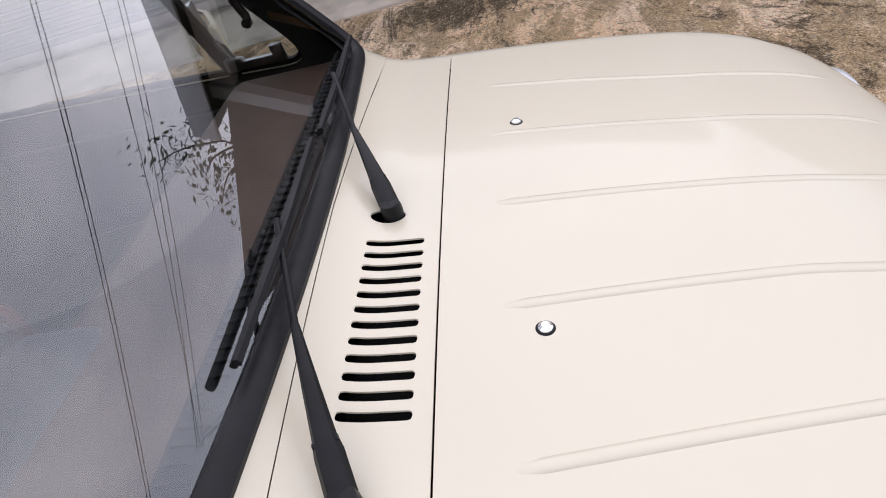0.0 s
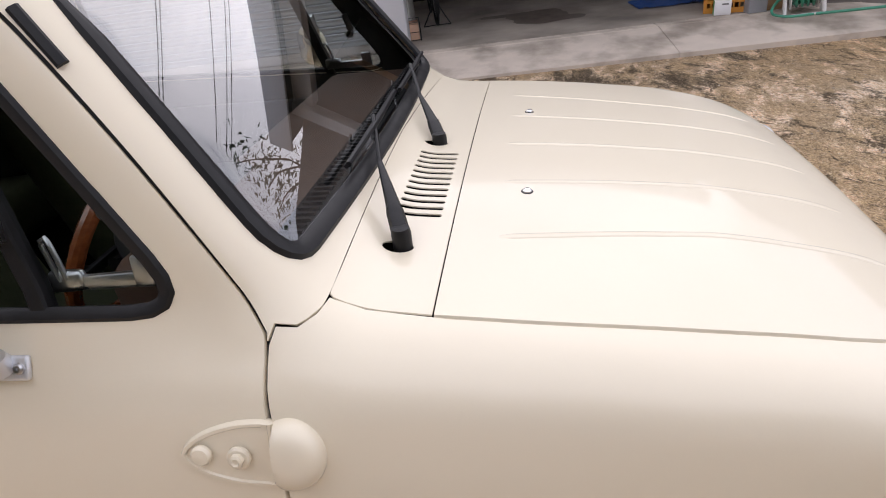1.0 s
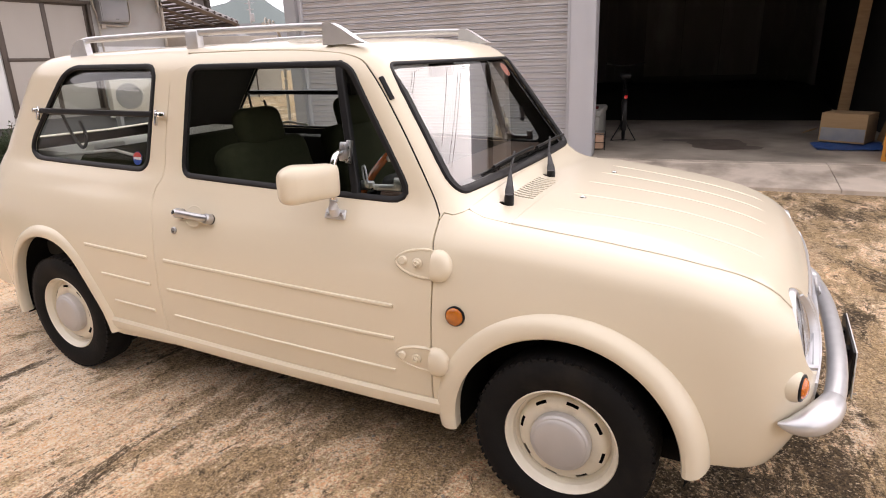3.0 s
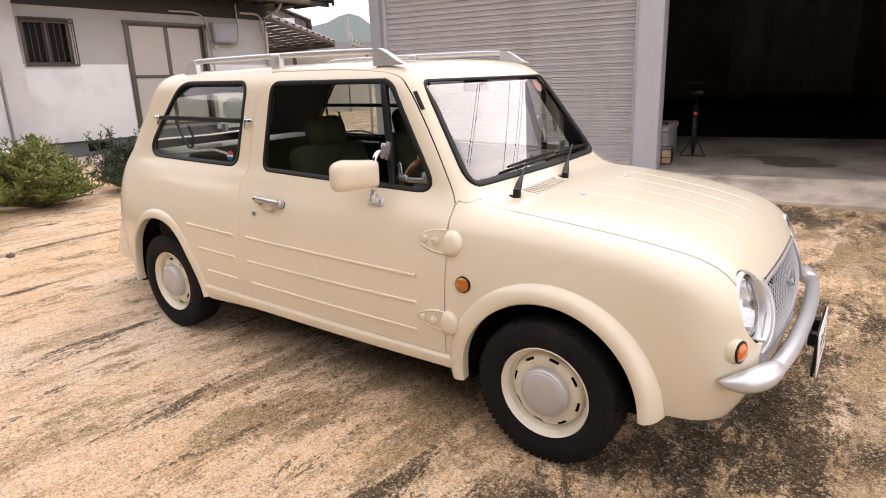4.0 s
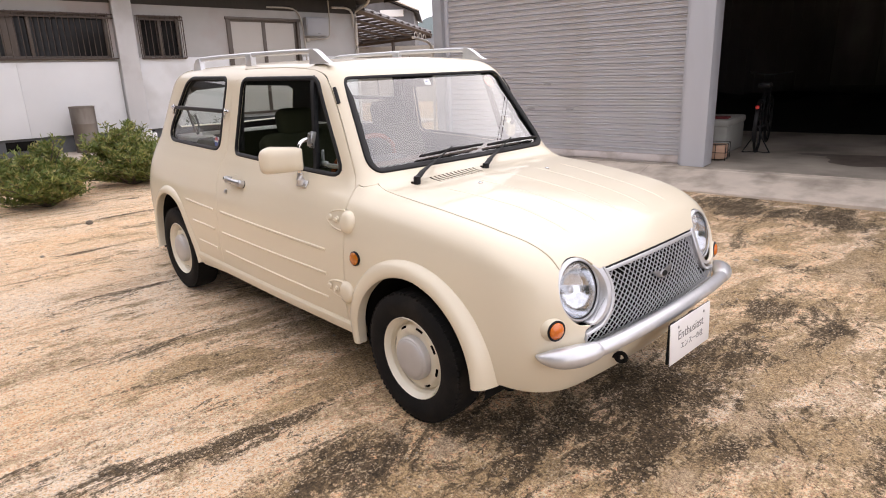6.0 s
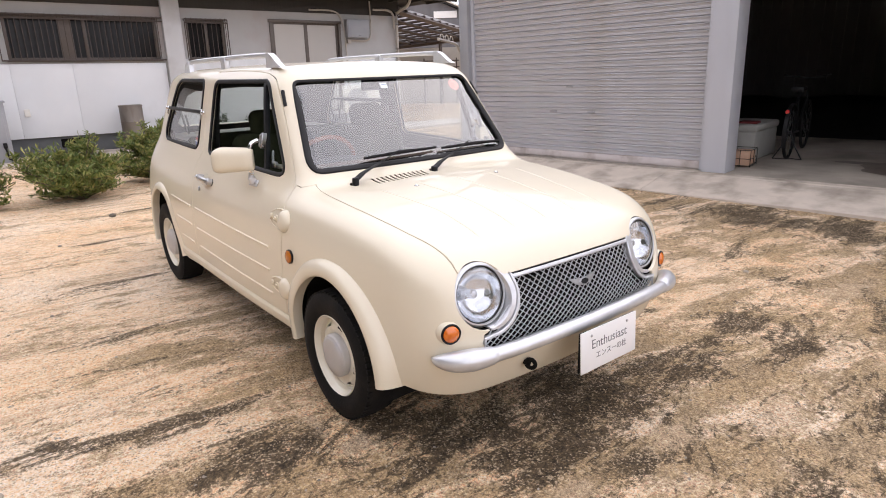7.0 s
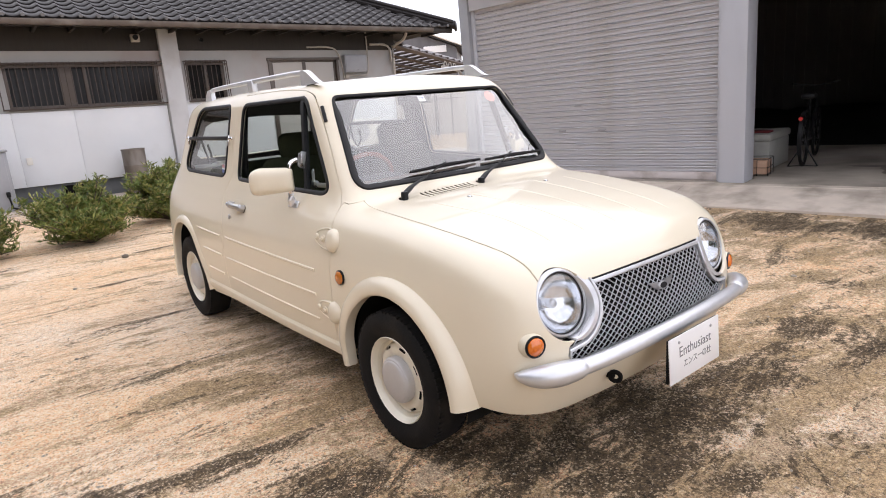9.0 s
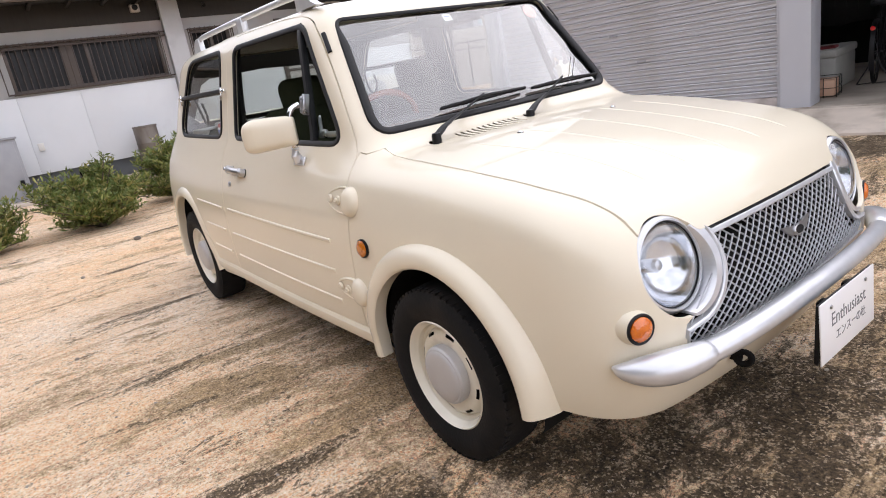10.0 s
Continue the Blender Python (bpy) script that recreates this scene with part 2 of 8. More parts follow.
class Mesh:
    """Gathers vertices and faces of one part."""

    def __init__(self):
        self.v, self.f = [], []

    def add(self, verts, faces, m=None):
        k = len(self.v)
        self.v += [tuple(m @ Vector(p)) if m else tuple(p) for p in verts]
        self.f += [tuple(i + k for i in f) for f in faces]
        return self

    def box(self, size, at=(0, 0, 0), m=None, bevel=0.0, seg=2):
        bm = bmesh.new()
        bmesh.ops.create_cube(bm, size=1)
        for v in bm.verts:
            v.co = Vector((v.co.x * size[0] + at[0], v.co.y * size[1] + at[1], v.co.z * size[2] + at[2]))
        if bevel:
            bmesh.ops.bevel(bm, geom=bm.edges[:], offset=min(bevel, 0.49 * min(size)), segments=seg, affect="EDGES", profile=0.5)
        bm.verts.index_update()
        self.add([v.co for v in bm.verts], [[v.index for v in f.verts] for f in bm.faces], m)
        bm.free()
        return self

    def lathe(self, profile, n=32, m=None, close=False):
        """profile: (radius, height) points turned about the z axis."""
        v, f = [], []
        for r, h in profile:
            v += [(r * math.cos(2 * math.pi * i / n), r * math.sin(2 * math.pi * i / n), h) for i in range(n)]
        k = len(profile)
        for j in range(k if close else k - 1):
            a, b = j * n, ((j + 1) % k) * n
            f += [(a + i, a + (i + 1) % n, b + (i + 1) % n, b + i) for i in range(n)]
        if not close:
            if profile[0][0] > 1e-6:
                f.append(tuple(range(n - 1, -1, -1)))
            if profile[-1][0] > 1e-6:
                f.append(tuple((k - 1) * n + i for i in range(n)))
        return self.add(v, f, m)

    def tube(self, path, r, n=8, m=None, closed=False, flat=1.0, up=(0, 0, 1)):
        """A round or flattened bar along a path; r: one radius or one for each point."""
        p = [Vector(q) for q in path]
        rs = [float(q) for q in r] if isinstance(r, (list, tuple)) else [float(r)] * len(p)
        v, f = [], []
        for i, q in enumerate(p):
            a = p[i - 1] if (i or closed) else q
            b = p[(i + 1) % len(p)] if (i < len(p) - 1 or closed) else q
            d = (b - a).normalized()
            s = d.cross(Vector(up))
            s = s.normalized() if s.length > 1e-4 else d.orthogonal().normalized()
            t = s.cross(d).normalized()
            v += [q + rs[i] * (math.cos(2 * math.pi * k / n) * s + flat * math.sin(2 * math.pi * k / n) * t) for k in range(n)]
        for i in range(len(p) - (0 if closed else 1)):
            a, b = i * n, ((i + 1) % len(p)) * n
            f += [(a + k, a + (k + 1) % n, b + (k + 1) % n, b + k) for k in range(n)]
        if not closed:
            f += [tuple(range(n - 1, -1, -1)), tuple((len(p) - 1) * n + k for k in range(n))]
        return self.add(v, f, m)

    def strip(self, path, normals, profile, closed=False):
        """A profile of (across, out) points swept along a path that lies on a surface."""
        p, nr = [Vector(q) for q in path], [Vector(q) for q in normals]
        n, v, f = len(profile), [], []
        for i, q in enumerate(p):
            a = p[i - 1] if (i or closed) else q
            b = p[(i + 1) % len(p)] if (i < len(p) - 1 or closed) else q
            side = (b - a).normalized().cross(nr[i]).normalized()
            v += [q + a1 * side + b1 * nr[i] for a1, b1 in profile]
        for i in range(len(p) - (0 if closed else 1)):
            a, b = i * n, ((i + 1) % len(p)) * n
            f += [(a + k, a + (k + 1) % n, b + (k + 1) % n, b + k) for k in range(n)]
        if not closed:
            f += [tuple(range(n - 1, -1, -1)), tuple((len(p) - 1) * n + k for k in range(n))]
        return self.add(v, f)

    def mesh(self, name="part"):
        me = bpy.data.meshes.new(name)
        me.from_pydata(self.v, [], self.f)
        bm = bmesh.new()
        bm.from_mesh(me)
        bmesh.ops.recalc_face_normals(bm, faces=bm.faces[:])
        bm.to_mesh(me)
        bm.free()
        return me


def hollow(m):
    """The same turned shape without its end caps."""
    m.f = [f for f in m.f if len(f) <= 4]
    return m


def part(name, m, mat, parent=None, label="", sharp=32):
    return link(name, m.mesh(name), mat, parent, label, sharp)


def spline(points, step=0.02, closed=False):
    """A smooth run through points (Catmull-Rom), sampled about every step."""
    p = [np.array(q, float) for q in points]
    n, out = len(p), []
    for i in range(n if closed else n - 1):
        a = p[i - 1] if (i > 0 or closed) else 2 * p[0] - p[1]
        b, c = p[i], p[(i + 1) % n]
        d = p[(i + 2) % n] if (i + 2 < n or closed) else 2 * p[-1] - p[-2]
        k = max(1, int(round(np.linalg.norm(c - b) / step)))
        for j in range(k):
            u = j / k
            out.append(0.5 * (2 * b + (c - a) * u + (2 * a - 5 * b + 4 * c - d) * u**2 + (3 * b - a - 3 * c + d) * u**3))
    if not closed:
        out.append(p[-1])
    return out


def rounded(points, radii, step=0.02):
    """A closed polygon with rounded corners, sampled about every step."""
    p, n, keys = [np.array(q, float) for q in points], len(points), []
    for i in range(n):
        a, b, c = p[i - 1], p[i], p[(i + 1) % n]
        u, w = (a - b) / np.linalg.norm(a - b), (c - b) / np.linalg.norm(c - b)
        half = math.acos(max(-1, min(1, float(u @ w)))) / 2
        t = min(radii[i] / math.tan(half), 0.48 * np.linalg.norm(a - b), 0.48 * np.linalg.norm(c - b))
        s, e = b + u * t, b + w * t
        k = max(2, int(math.ceil(radii[i] * 1.6 / step)) + 2) if radii[i] > 1e-4 else 1
        keys.append([b] if k == 1 else [(1 - v) ** 2 * s + 2 * v * (1 - v) * b + v * v * e for v in np.linspace(0, 1, k)])
    out = []
    for i in range(n):
        out += keys[i]
        a, b = keys[i][-1], keys[(i + 1) % n][0]
        k = max(1, int(round(np.linalg.norm(b - a) / step)))
        out += [a + (b - a) * j / k for j in range(1, k)]
    return out


def inside(pts, poly):
    x, y, r = pts[:, 0], pts[:, 1], np.zeros(len(pts), bool)
    for i in range(len(poly)):
        (x1, y1), (x2, y2) = poly[i - 1], poly[i]
        r ^= ((y1 > y) != (y2 > y)) & (x < (x2 - x1) * (y - y1) / (y2 - y1 + 1e-12) + x1)
    return r


# ---- ways to lay a flat outline on the body: (u, v) gives a ray from inside outwards ----
class Round:
    """A box with round corners: u runs along the flank and round the corner to the middle of the end, v up and over the shoulder."""

    def __init__(self, xc, yc, zc=9.0, flip=False, shear=0.0, z0=0.0):
        self.xc, self.yc, self.zc, self.flip, self.shear, self.z0, self.r = xc, yc, zc, flip, shear, z0, 0.32

    def inv(self, p):
        x, y, z = p
        x = (x + self.shear * (z - self.z0)) * (-1 if self.flip else 1)
        q = self.r * math.pi / 2
        if x < self.xc:
            u, rho = x, -y - self.yc
        elif y < -self.yc:
            u, rho = self.xc + self.r * math.atan2(x - self.xc, -y - self.yc), math.hypot(x - self.xc, y + self.yc)
        else:
            u, rho = self.xc + q + y + self.yc, x - self.xc
        return (u, z if z < self.zc else self.zc + self.r * math.atan2(z - self.zc, rho))

    def rays(self, uv):
        u, v = uv[:, 0], uv[:, 1]
        q = self.r * math.pi / 2
        phi = np.clip((u - self.xc) / self.r, 0, math.pi / 2)
        o = np.stack([np.minimum(u, self.xc), np.where(u > self.xc + q, u - self.xc - q - self.yc, -self.yc), np.minimum(v, self.zc)], 1)
        psi = np.maximum(v - self.zc, 0) / self.r
        d = np.stack([np.sin(phi) * np.cos(psi), -np.cos(phi) * np.cos(psi), np.sin(psi)], 1)
        if self.flip:
            o[:, 0] *= -1
            d[:, 0] *= -1
        if self.shear:
            o[:, 0] -= self.shear * (o[:, 2] - self.z0)
            d[:, 0] -= self.shear * d[:, 2]
        return o, d


class Flank:
    def inv(self, p):
        return (p[0], p[2])

    def rays(self, uv):
        n = len(uv)
        return np.stack([uv[:, 0], np.full(n, -0.2), uv[:, 1]], 1), np.tile([0.0, -1.0, 0.0], (n, 1))


class Top:
    """From above; past x = bend the rays lean forward, over the nose."""

    def __init__(self, z=0.5, bend=9.0):
        self.z, self.bend, self.r = z, bend, 0.32

    def inv(self, p):
        x = p[0] if p[0] < self.bend else self.bend + self.r * math.atan2(p[0] - self.bend, p[2] - self.z)
        return (x, p[1])

    def rays(self, uv):
        a = np.maximum(uv[:, 0] - self.bend, 0) / self.r
        n = len(uv)
        return (np.stack([np.minimum(uv[:, 0], self.bend), uv[:, 1], np.full(n, self.z)], 1),
                np.stack([np.sin(a), np.zeros(n), np.cos(a)], 1))


class Front:
    def inv(self, p):
        return (p[1], p[2])

    def rays(self, uv):
        n = len(uv)
        return np.stack([np.full(n, 0.2), uv[:, 0], uv[:, 1]], 1), np.tile([1.0, 0.0, 0.0], (n, 1))


def lay(way, uv, off=0.0):
    """Points on the body (off metres proud of it) and the normals there."""
    uv = np.array(uv, float)
    o, d = way.rays(uv)
    a, b = np.zeros(len(uv)), np.full(len(uv), 1.4)
    for _ in range(34):
        m = (a + b) / 2
        p = o + d * m[:, None]
        out = body(p[:, 0], p[:, 1], p[:, 2]) > 0
        a, b = np.where(out, a, m), np.where(out, m, b)
    p = o + d * a[:, None]
    e = 2e-3
    g = np.stack([body(p[:, 0] + e * (k == 0), p[:, 1] + e * (k == 1), p[:, 2] + e * (k == 2))
                  - body(p[:, 0] - e * (k == 0), p[:, 1] - e * (k == 1), p[:, 2] - e * (k == 2)) for k in range(3)], 1)
    g /= np.linalg.norm(g, axis=1)[:, None] + 1e-9
    return p + g * off, g


def sheet(way, outline, holes=(), step=0.03, depth=0.014, off=0.0, both=False):
    """A pressed panel on the body: its outline and holes, with a folded edge. both: the mirrored half too."""
    outline = [tuple(map(float, p)) for p in outline]
    holes = [[tuple(map(float, p)) for p in h] for h in holes]
    fine = []
    for i, q in enumerate(outline):
        r = outline[(i + 1) % len(outline)]
        k = max(1, int(math.hypot(r[0] - q[0], r[1] - q[1]) / (1.2 * step)))
        fine += [(q[0] + (r[0] - q[0]) * j / k, q[1] + (r[1] - q[1]) * j / k) for j in range(k)]
    outline = fine
    rings = [outline, *holes]
    lo, hi = np.min(outline, 0), np.max(outline, 0)
    gx, gy = np.meshgrid(np.arange(lo[0] + step / 2, hi[0], step), np.arange(lo[1] + step / 2, hi[1], step))
    gx[1::2] += step / 2
    g = np.stack([gx.ravel(), gy.ravel()], 1)
    ok = inside(g, outline)
    for h in holes:
        ok &= ~inside(g, h)
    ring = np.array([p for r in rings for p in r])
    g = g[ok]
    near = np.array([np.min(np.sum((ring - p) ** 2, 1)) for p in g]) if len(g) else np.zeros(0)
    g = g[near > (0.45 * step) ** 2]
    pts, edges = [], []
    for r in rings:
        k = len(pts)
        pts += r
        edges += [(k + i, k + (i + 1) % len(r)) for i in range(len(r))]
    pts += [tuple(p) for p in g]
    res = geometry.delaunay_2d_cdt([Vector(p) for p in pts], edges, [], 0, 1e-6)
    uv = np.array([tuple(p) for p in res[0]])
    tri = np.array([f for f in res[2] if len(f) == 3])
    c = uv[tri].mean(1)
    keep = inside(c, outline)
    for h in holes:
        keep &= ~inside(c, h)
    tri = tri[keep]
    p, nr = lay(way, uv, off)
    count = {}
    for t in tri:
        for i in range(3):
            e = (int(t[i]), int(t[(i + 1) % 3]))
            count[tuple(sorted(e))] = count.get(tuple(sorted(e)), []) + [e]
    rim = [v[0] for v in count.values() if len(v) == 1]
    v, n, f = list(p), list(nr), [tuple(int(i) for i in t) for t in tri]
    # orient outwards
    a, b, c3 = p[f[0][0]], p[f[0][1]], p[f[0][2]]
    flip = float(np.dot(np.cross(b - a, c3 - a), nr[f[0][0]])) < 0
    if flip:
        f = [t[::-1] for t in f]
        rim = [e[::-1] for e in rim]
    if depth:
        for i, j in rim:
            side = np.cross(p[j] - p[i], nr[i])
            side /= np.linalg.norm(side) + 1e-9
            if both and abs(p[i][1]) < 1e-4 and abs(p[j][1]) < 1e-4:
                continue
            k = len(v)
            v += [p[i], p[j], p[j] - nr[j] * depth, p[i] - nr[i] * depth]
            soft = [(side + 0.9 * nr[i]), (side + 0.9 * nr[j])]
            n += [s / np.linalg.norm(s) for s in soft] + [side, side]
            f.append((k + 3, k + 2, k + 1, k))
    v, n = np.array(v), np.array(n)
    if both:
        k = len(v)
        mid = np.abs(v[:, 1]) < 1e-4
        n[mid, 1] = 0.0
        f += [tuple(i if mid[i] else k + i for i in t[::-1]) for t in f]
        v, n = np.concatenate([v, v * [1, -1, 1]]), np.concatenate([n, n * [1, -1, 1]])
    return v, n, f


def panel(name, data, mat, parent, label="", mirrored=False):
    v, n, f = data
    if mirrored:
        v, n, f = v * [1, -1, 1], n * [1, -1, 1], [t[::-1] for t in f]
    me = bpy.data.meshes.new(name)
    me.from_pydata([tuple(p) for p in v], [], f)
    me.polygons.foreach_set("use_smooth", [True] * len(f))
    me.normals_split_custom_set_from_vertices([tuple(q) for q in n])
    return link(name, me, mat, parent, label, sharp=None)


def mirror(m):
    """The same part on the other flank."""
    r = Mesh()
    r.v, r.f = [(x, -y, z) for x, y, z in m.v], [t[::-1] for t in m.f]
    return r


def along(way, uv, off=0.0):
    p, n = lay(way, uv, off)
    return [Vector(q) for q in p], [Vector(q) for q in n]


def facing(at, normal, up=(0, 0, 1)):
    """A matrix whose z axis is the normal and whose y axis points up."""
    z = Vector(normal).normalized()
    x = Vector(up).cross(z).normalized()
    y = z.cross(x)
    return Matrix(((x.x, y.x, z.x, at[0]), (x.y, y.y, z.y, at[1]), (x.z, y.z, z.z, at[2]), (0, 0, 0, 1)))


# ---- the car: nose towards +x, front axle at x = 0, its right flank at -y ----
car = thing("compact_car", "small retro hatchback in glossy ivory paint, parked on dirt", "car")
AXLE_Z = 0.272
FLANK, FENDER = Flank(), Round(0.22, 0.40, 0.62)
REAR, SCREEN = Round(2.45, 0.38, 1.22, flip=True), Round(-0.62, 0.36, 1.20, shear=0.719, z0=0.945)
ROOF, HOOD, NOSE = Top(1.1), Top(0.45, 0.22), Front()
LAMP_Y, LAMP_Z, LAMP_R = -0.461, 0.622, 0.111


def arc(cx, cz, r, a, b, n):
    return [(cx + r * math.cos(radians(t)), cz + r * math.sin(radians(t))) for t in np.linspace(a, b, n)]


def on(way, uv):
    return [tuple(p) for p in lay(way, uv)[0]]


# door outline, from its lower rear corner round to its lower front corner
door_rear = spline([(-1.606, 0.322), (-1.607, 0.50), (-1.608, 0.63), (-1.613, 0.72), (-1.624, 0.80), (-1.636, 0.855), (-1.626, 0.90), (-1.601, 0.945), (-1.594, 1.09), (-1.581, 1.23),
                    (-1.571, 1.325), (-1.552, 1.362), (-1.510, 1.380), (-1.42, 1.384), (-1.09, 1.384), (-0.87, 1.3735), (-0.795, 1.3645), (-0.735, 1.346), (-0.698, 1.314), (-0.645, 1.247), (-0.545, 1.100), (-0.432, 0.918),
                    (-0.417, 0.885), (-0.416, 0.82), (-0.405, 0.72), (-0.406, 0.60), (-0.411, 0.318)], 0.02)
door_line = [tuple(p) for p in door_rear]
door_window = rounded([(-1.500, 0.950), (-0.508, 0.926), (-0.775, 1.338), (-1.476, 1.337)], [0.045, 0.045, 0.09, 0.055], 0.02)
quarter_window = rounded([(-2.588, 0.960), (-1.703, 0.955), (-1.664, 1.343), (-2.245, 1.345)], [0.075, 0.06, 0.05, 0.20], 0.02)
GAP = 0.0045


split = max(range(len(door_line)), key=lambda i: door_line[i][1])
rear_run = [p for i, p in enumerate(door_line) if i <= split and p[1] < 1.382]
front_run = [p for i, p in enumerate(door_line) if i > split and p[0] > -0.86]

# roof outline: along the flanks, over the screen and the hatch
top_run = sorted((p[0], p[1]) for p in door_line if p[1] > 1.365)
flank_top = [(x, 1.3875 if x < -1.44 else float(np.interp(x, [p[0] for p in top_run], [p[1] for p in top_run])) + 0.0035) for x in np.arange(-2.36, -0.87, 0.03)]
top_pts = on(FLANK, flank_top)
roof_front = spline([top_pts[-1][:2], (-0.80, -0.500), (-0.742, -0.42), (-0.722, -0.25), (-0.716, 0)], 0.03)
roof_rear = spline([top_pts[0][:2], (-2.47, -0.485), (-2.57, -0.40), (-2.61, -0.2), (-2.62, 0)], 0.03)
roof_outline = [tuple(p) for p in roof_rear[::-1]] + [p[:2] for p in top_pts[1:]] + [tuple(p) for p in roof_front[1:]]
roof = panel("roof_panel", sheet(ROOF, roof_outline, step=0.05, both=True, depth=0.01), PAINT, car)

# flank and tail, one pressing a side
rear_pts = on(ROOF, roof_rear)
q_top = on(FLANK, [p for p in flank_top if p[0] < -1.515])
rw = 2.45 + 0.32 * math.pi / 2 + 0.38
REAR_X = -2.298


def rear_arch(grow, a, b, n):
    """The rear wheel opening: taller than wide, its front leg drawn forward to the sill."""
    t = np.linspace(a, b, n)
    r = curve(t, [-8, 10, 27, 45, 61, 77, 93, 107, 124, 142, 156, 188], [0.334, 0.308, 0.297, 0.303, 0.325, 0.350, 0.364, 0.372, 0.373, 0.362, 0.347, 0.335]) + grow
    return [(REAR_X + q * math.cos(radians(w)), 0.272 + q * math.sin(radians(w))) for q, w in zip(r, t)]


ra = rear_arch(0.012, -5, 187, 34)
q_outline = ([(-p[0] + GAP, p[1]) for p in rear_run] + [REAR.inv(p) for p in q_top[::-1]] + [REAR.inv(p) for p in rear_pts[1:]]
             + [(rw, 1.30), (rw - 0.36, 1.28), (rw - 0.42, 1.24), (rw - 0.45, 1.04), (rw - 0.42, 1.01), (rw, 1.0)]
             + [(rw, z) for z in np.linspace(0.95, 0.24, 12)] + [(x, 0.24) for x in np.linspace(rw - 0.05, 2.70, 16)]
             + [(-p[0], p[1]) for p in ra[::-1]] + [(1.93, 0.24), (1.78, 0.250)] + [(1.606, 0.258)])
q_hole = [REAR.inv(p) for p in on(FLANK, [tuple(p) for p in quarter_window])]
q_data = sheet(REAR, q_outline, [q_hole], step=0.04)
hatch_glass = [(rw, 1.30), (rw - 0.36, 1.28), (rw - 0.42, 1.24), (rw - 0.45, 1.04), (rw - 0.42, 1.01), (rw, 1.0)]

# doors
door_data = sheet(FLANK, door_line, [door_window], step=0.035)
sill_bead = [(-0.032, -0.020), (-0.031, 0.002), (-0.022, 0.011), (0.0, 0.015), (0.020, 0.011), (0.030, 0.001), (0.032, -0.020)]

# screen frame: pillars, the strip under the screen and the header over it
frame_base = [tuple(p) for p in spline([(-0.405, -0.6510), (-0.378, -0.6455), (-0.358, -0.622), (-0.350, -0.590), (-0.351, -0.50), (-0.355, -0.25), (-0.358, 0)], 0.02)]
base_pts = on(Top(0.5), frame_base)
screen_hole = rounded([(-0.596, 0.942), (0.596, 0.942), (0.511, 1.337), (-0.511, 1.337)], [0.060, 0.060, 0.045, 0.045], 0.02)
hole_run = sorted([p for p in screen_hole if p[0] < -1e-3], key=lambda p: math.atan2(p[1] - 1.14, p[0]) % (2 * math.pi))
hole_run = [(0, 1.337)] + hole_run + [(0, 0.942)]


def on_screen(yz):
    """Points on the screen's face from the front."""
    o = np.array([[-1.3, y, z] for y, z in yz])
    a, b = np.zeros(len(yz)), np.full(len(yz), 1.4)
    for _ in range(34):
        m = (a + b) / 2
        out = body(o[:, 0] + m, o[:, 1], o[:, 2]) > 0
        a, b = np.where(out, a, m), np.where(out, m, b)
    return [(float(q[0] + r), float(q[1]), float(q[2])) for q, r in zip(o, a)]


hole3 = on_screen(hole_run)
door_edge = on(FLANK, [(p[0] + GAP, p[1] + 0.002) for p in front_run if p[1] > 0.882])
roof_front3 = on(ROOF, roof_front)
frame_outline = ([SCREEN.inv(p) for p in base_pts[::-1]] + [SCREEN.inv(p) for p in door_edge[::-1]]
                 + [SCREEN.inv(p) for p in roof_front3] + [SCREEN.inv(p) for p in hole3])
screen_frame = panel("screen_frame", sheet(SCREEN, frame_outline, step=0.03, both=True, depth=0.012), PAINT, car)

# cowl with its air slots, bonnet, fenders
cowl_outline = [tuple(p) for p in spline([(-0.3570, 0), (-0.3540, -0.25), (-0.3498, -0.50), (-0.3490, -0.5865), (-0.3440, -0.5908), (-0.300, -0.5918), (-0.2115, -0.596)], 0.02)] + [(-0.2115, y) for y in np.arange(-0.575, 0.001, 0.025)]
hood_edge = [tuple(p) for p in spline([(-0.2085, -0.598), (-0.10, -0.599), (0.0, -0.596), (0.12, -0.5885), (0.21, -0.582), (0.30, -0.572), (0.37, -0.559), (0.437, -0.544), (0.489, -0.534), (0.535, -0.531)], 0.02)]
lamp_top = 90 + math.degrees(math.asin((0.531 + LAMP_Y) / LAMP_R))
ring = lambda a, b, n, r=LAMP_R: arc(LAMP_Y, LAMP_Z, r, a, b, n)
hood_front = [p for p in ring(lamp_top, 34, 10)] + [(-0.358, 0.678)] + [(y, 0.677 + 0.003 * (1 - (y / 0.36) ** 2)) for y in np.linspace(-0.33, 0, 14)]
hood_edge3, hood_front3 = on(Top(0.45), hood_edge), on(NOSE, hood_front)
hood_outline = [(-0.2085, y) for y in np.arange(0, -0.60, -0.025)] + [HOOD.inv(p) for p in hood_edge3 if p[0] < 0.52] + [HOOD.inv(p) for p in hood_front3]
hood = panel("hood", sheet(HOOD, hood_outline, step=0.03, both=True, off=0.003), PAINT, car)

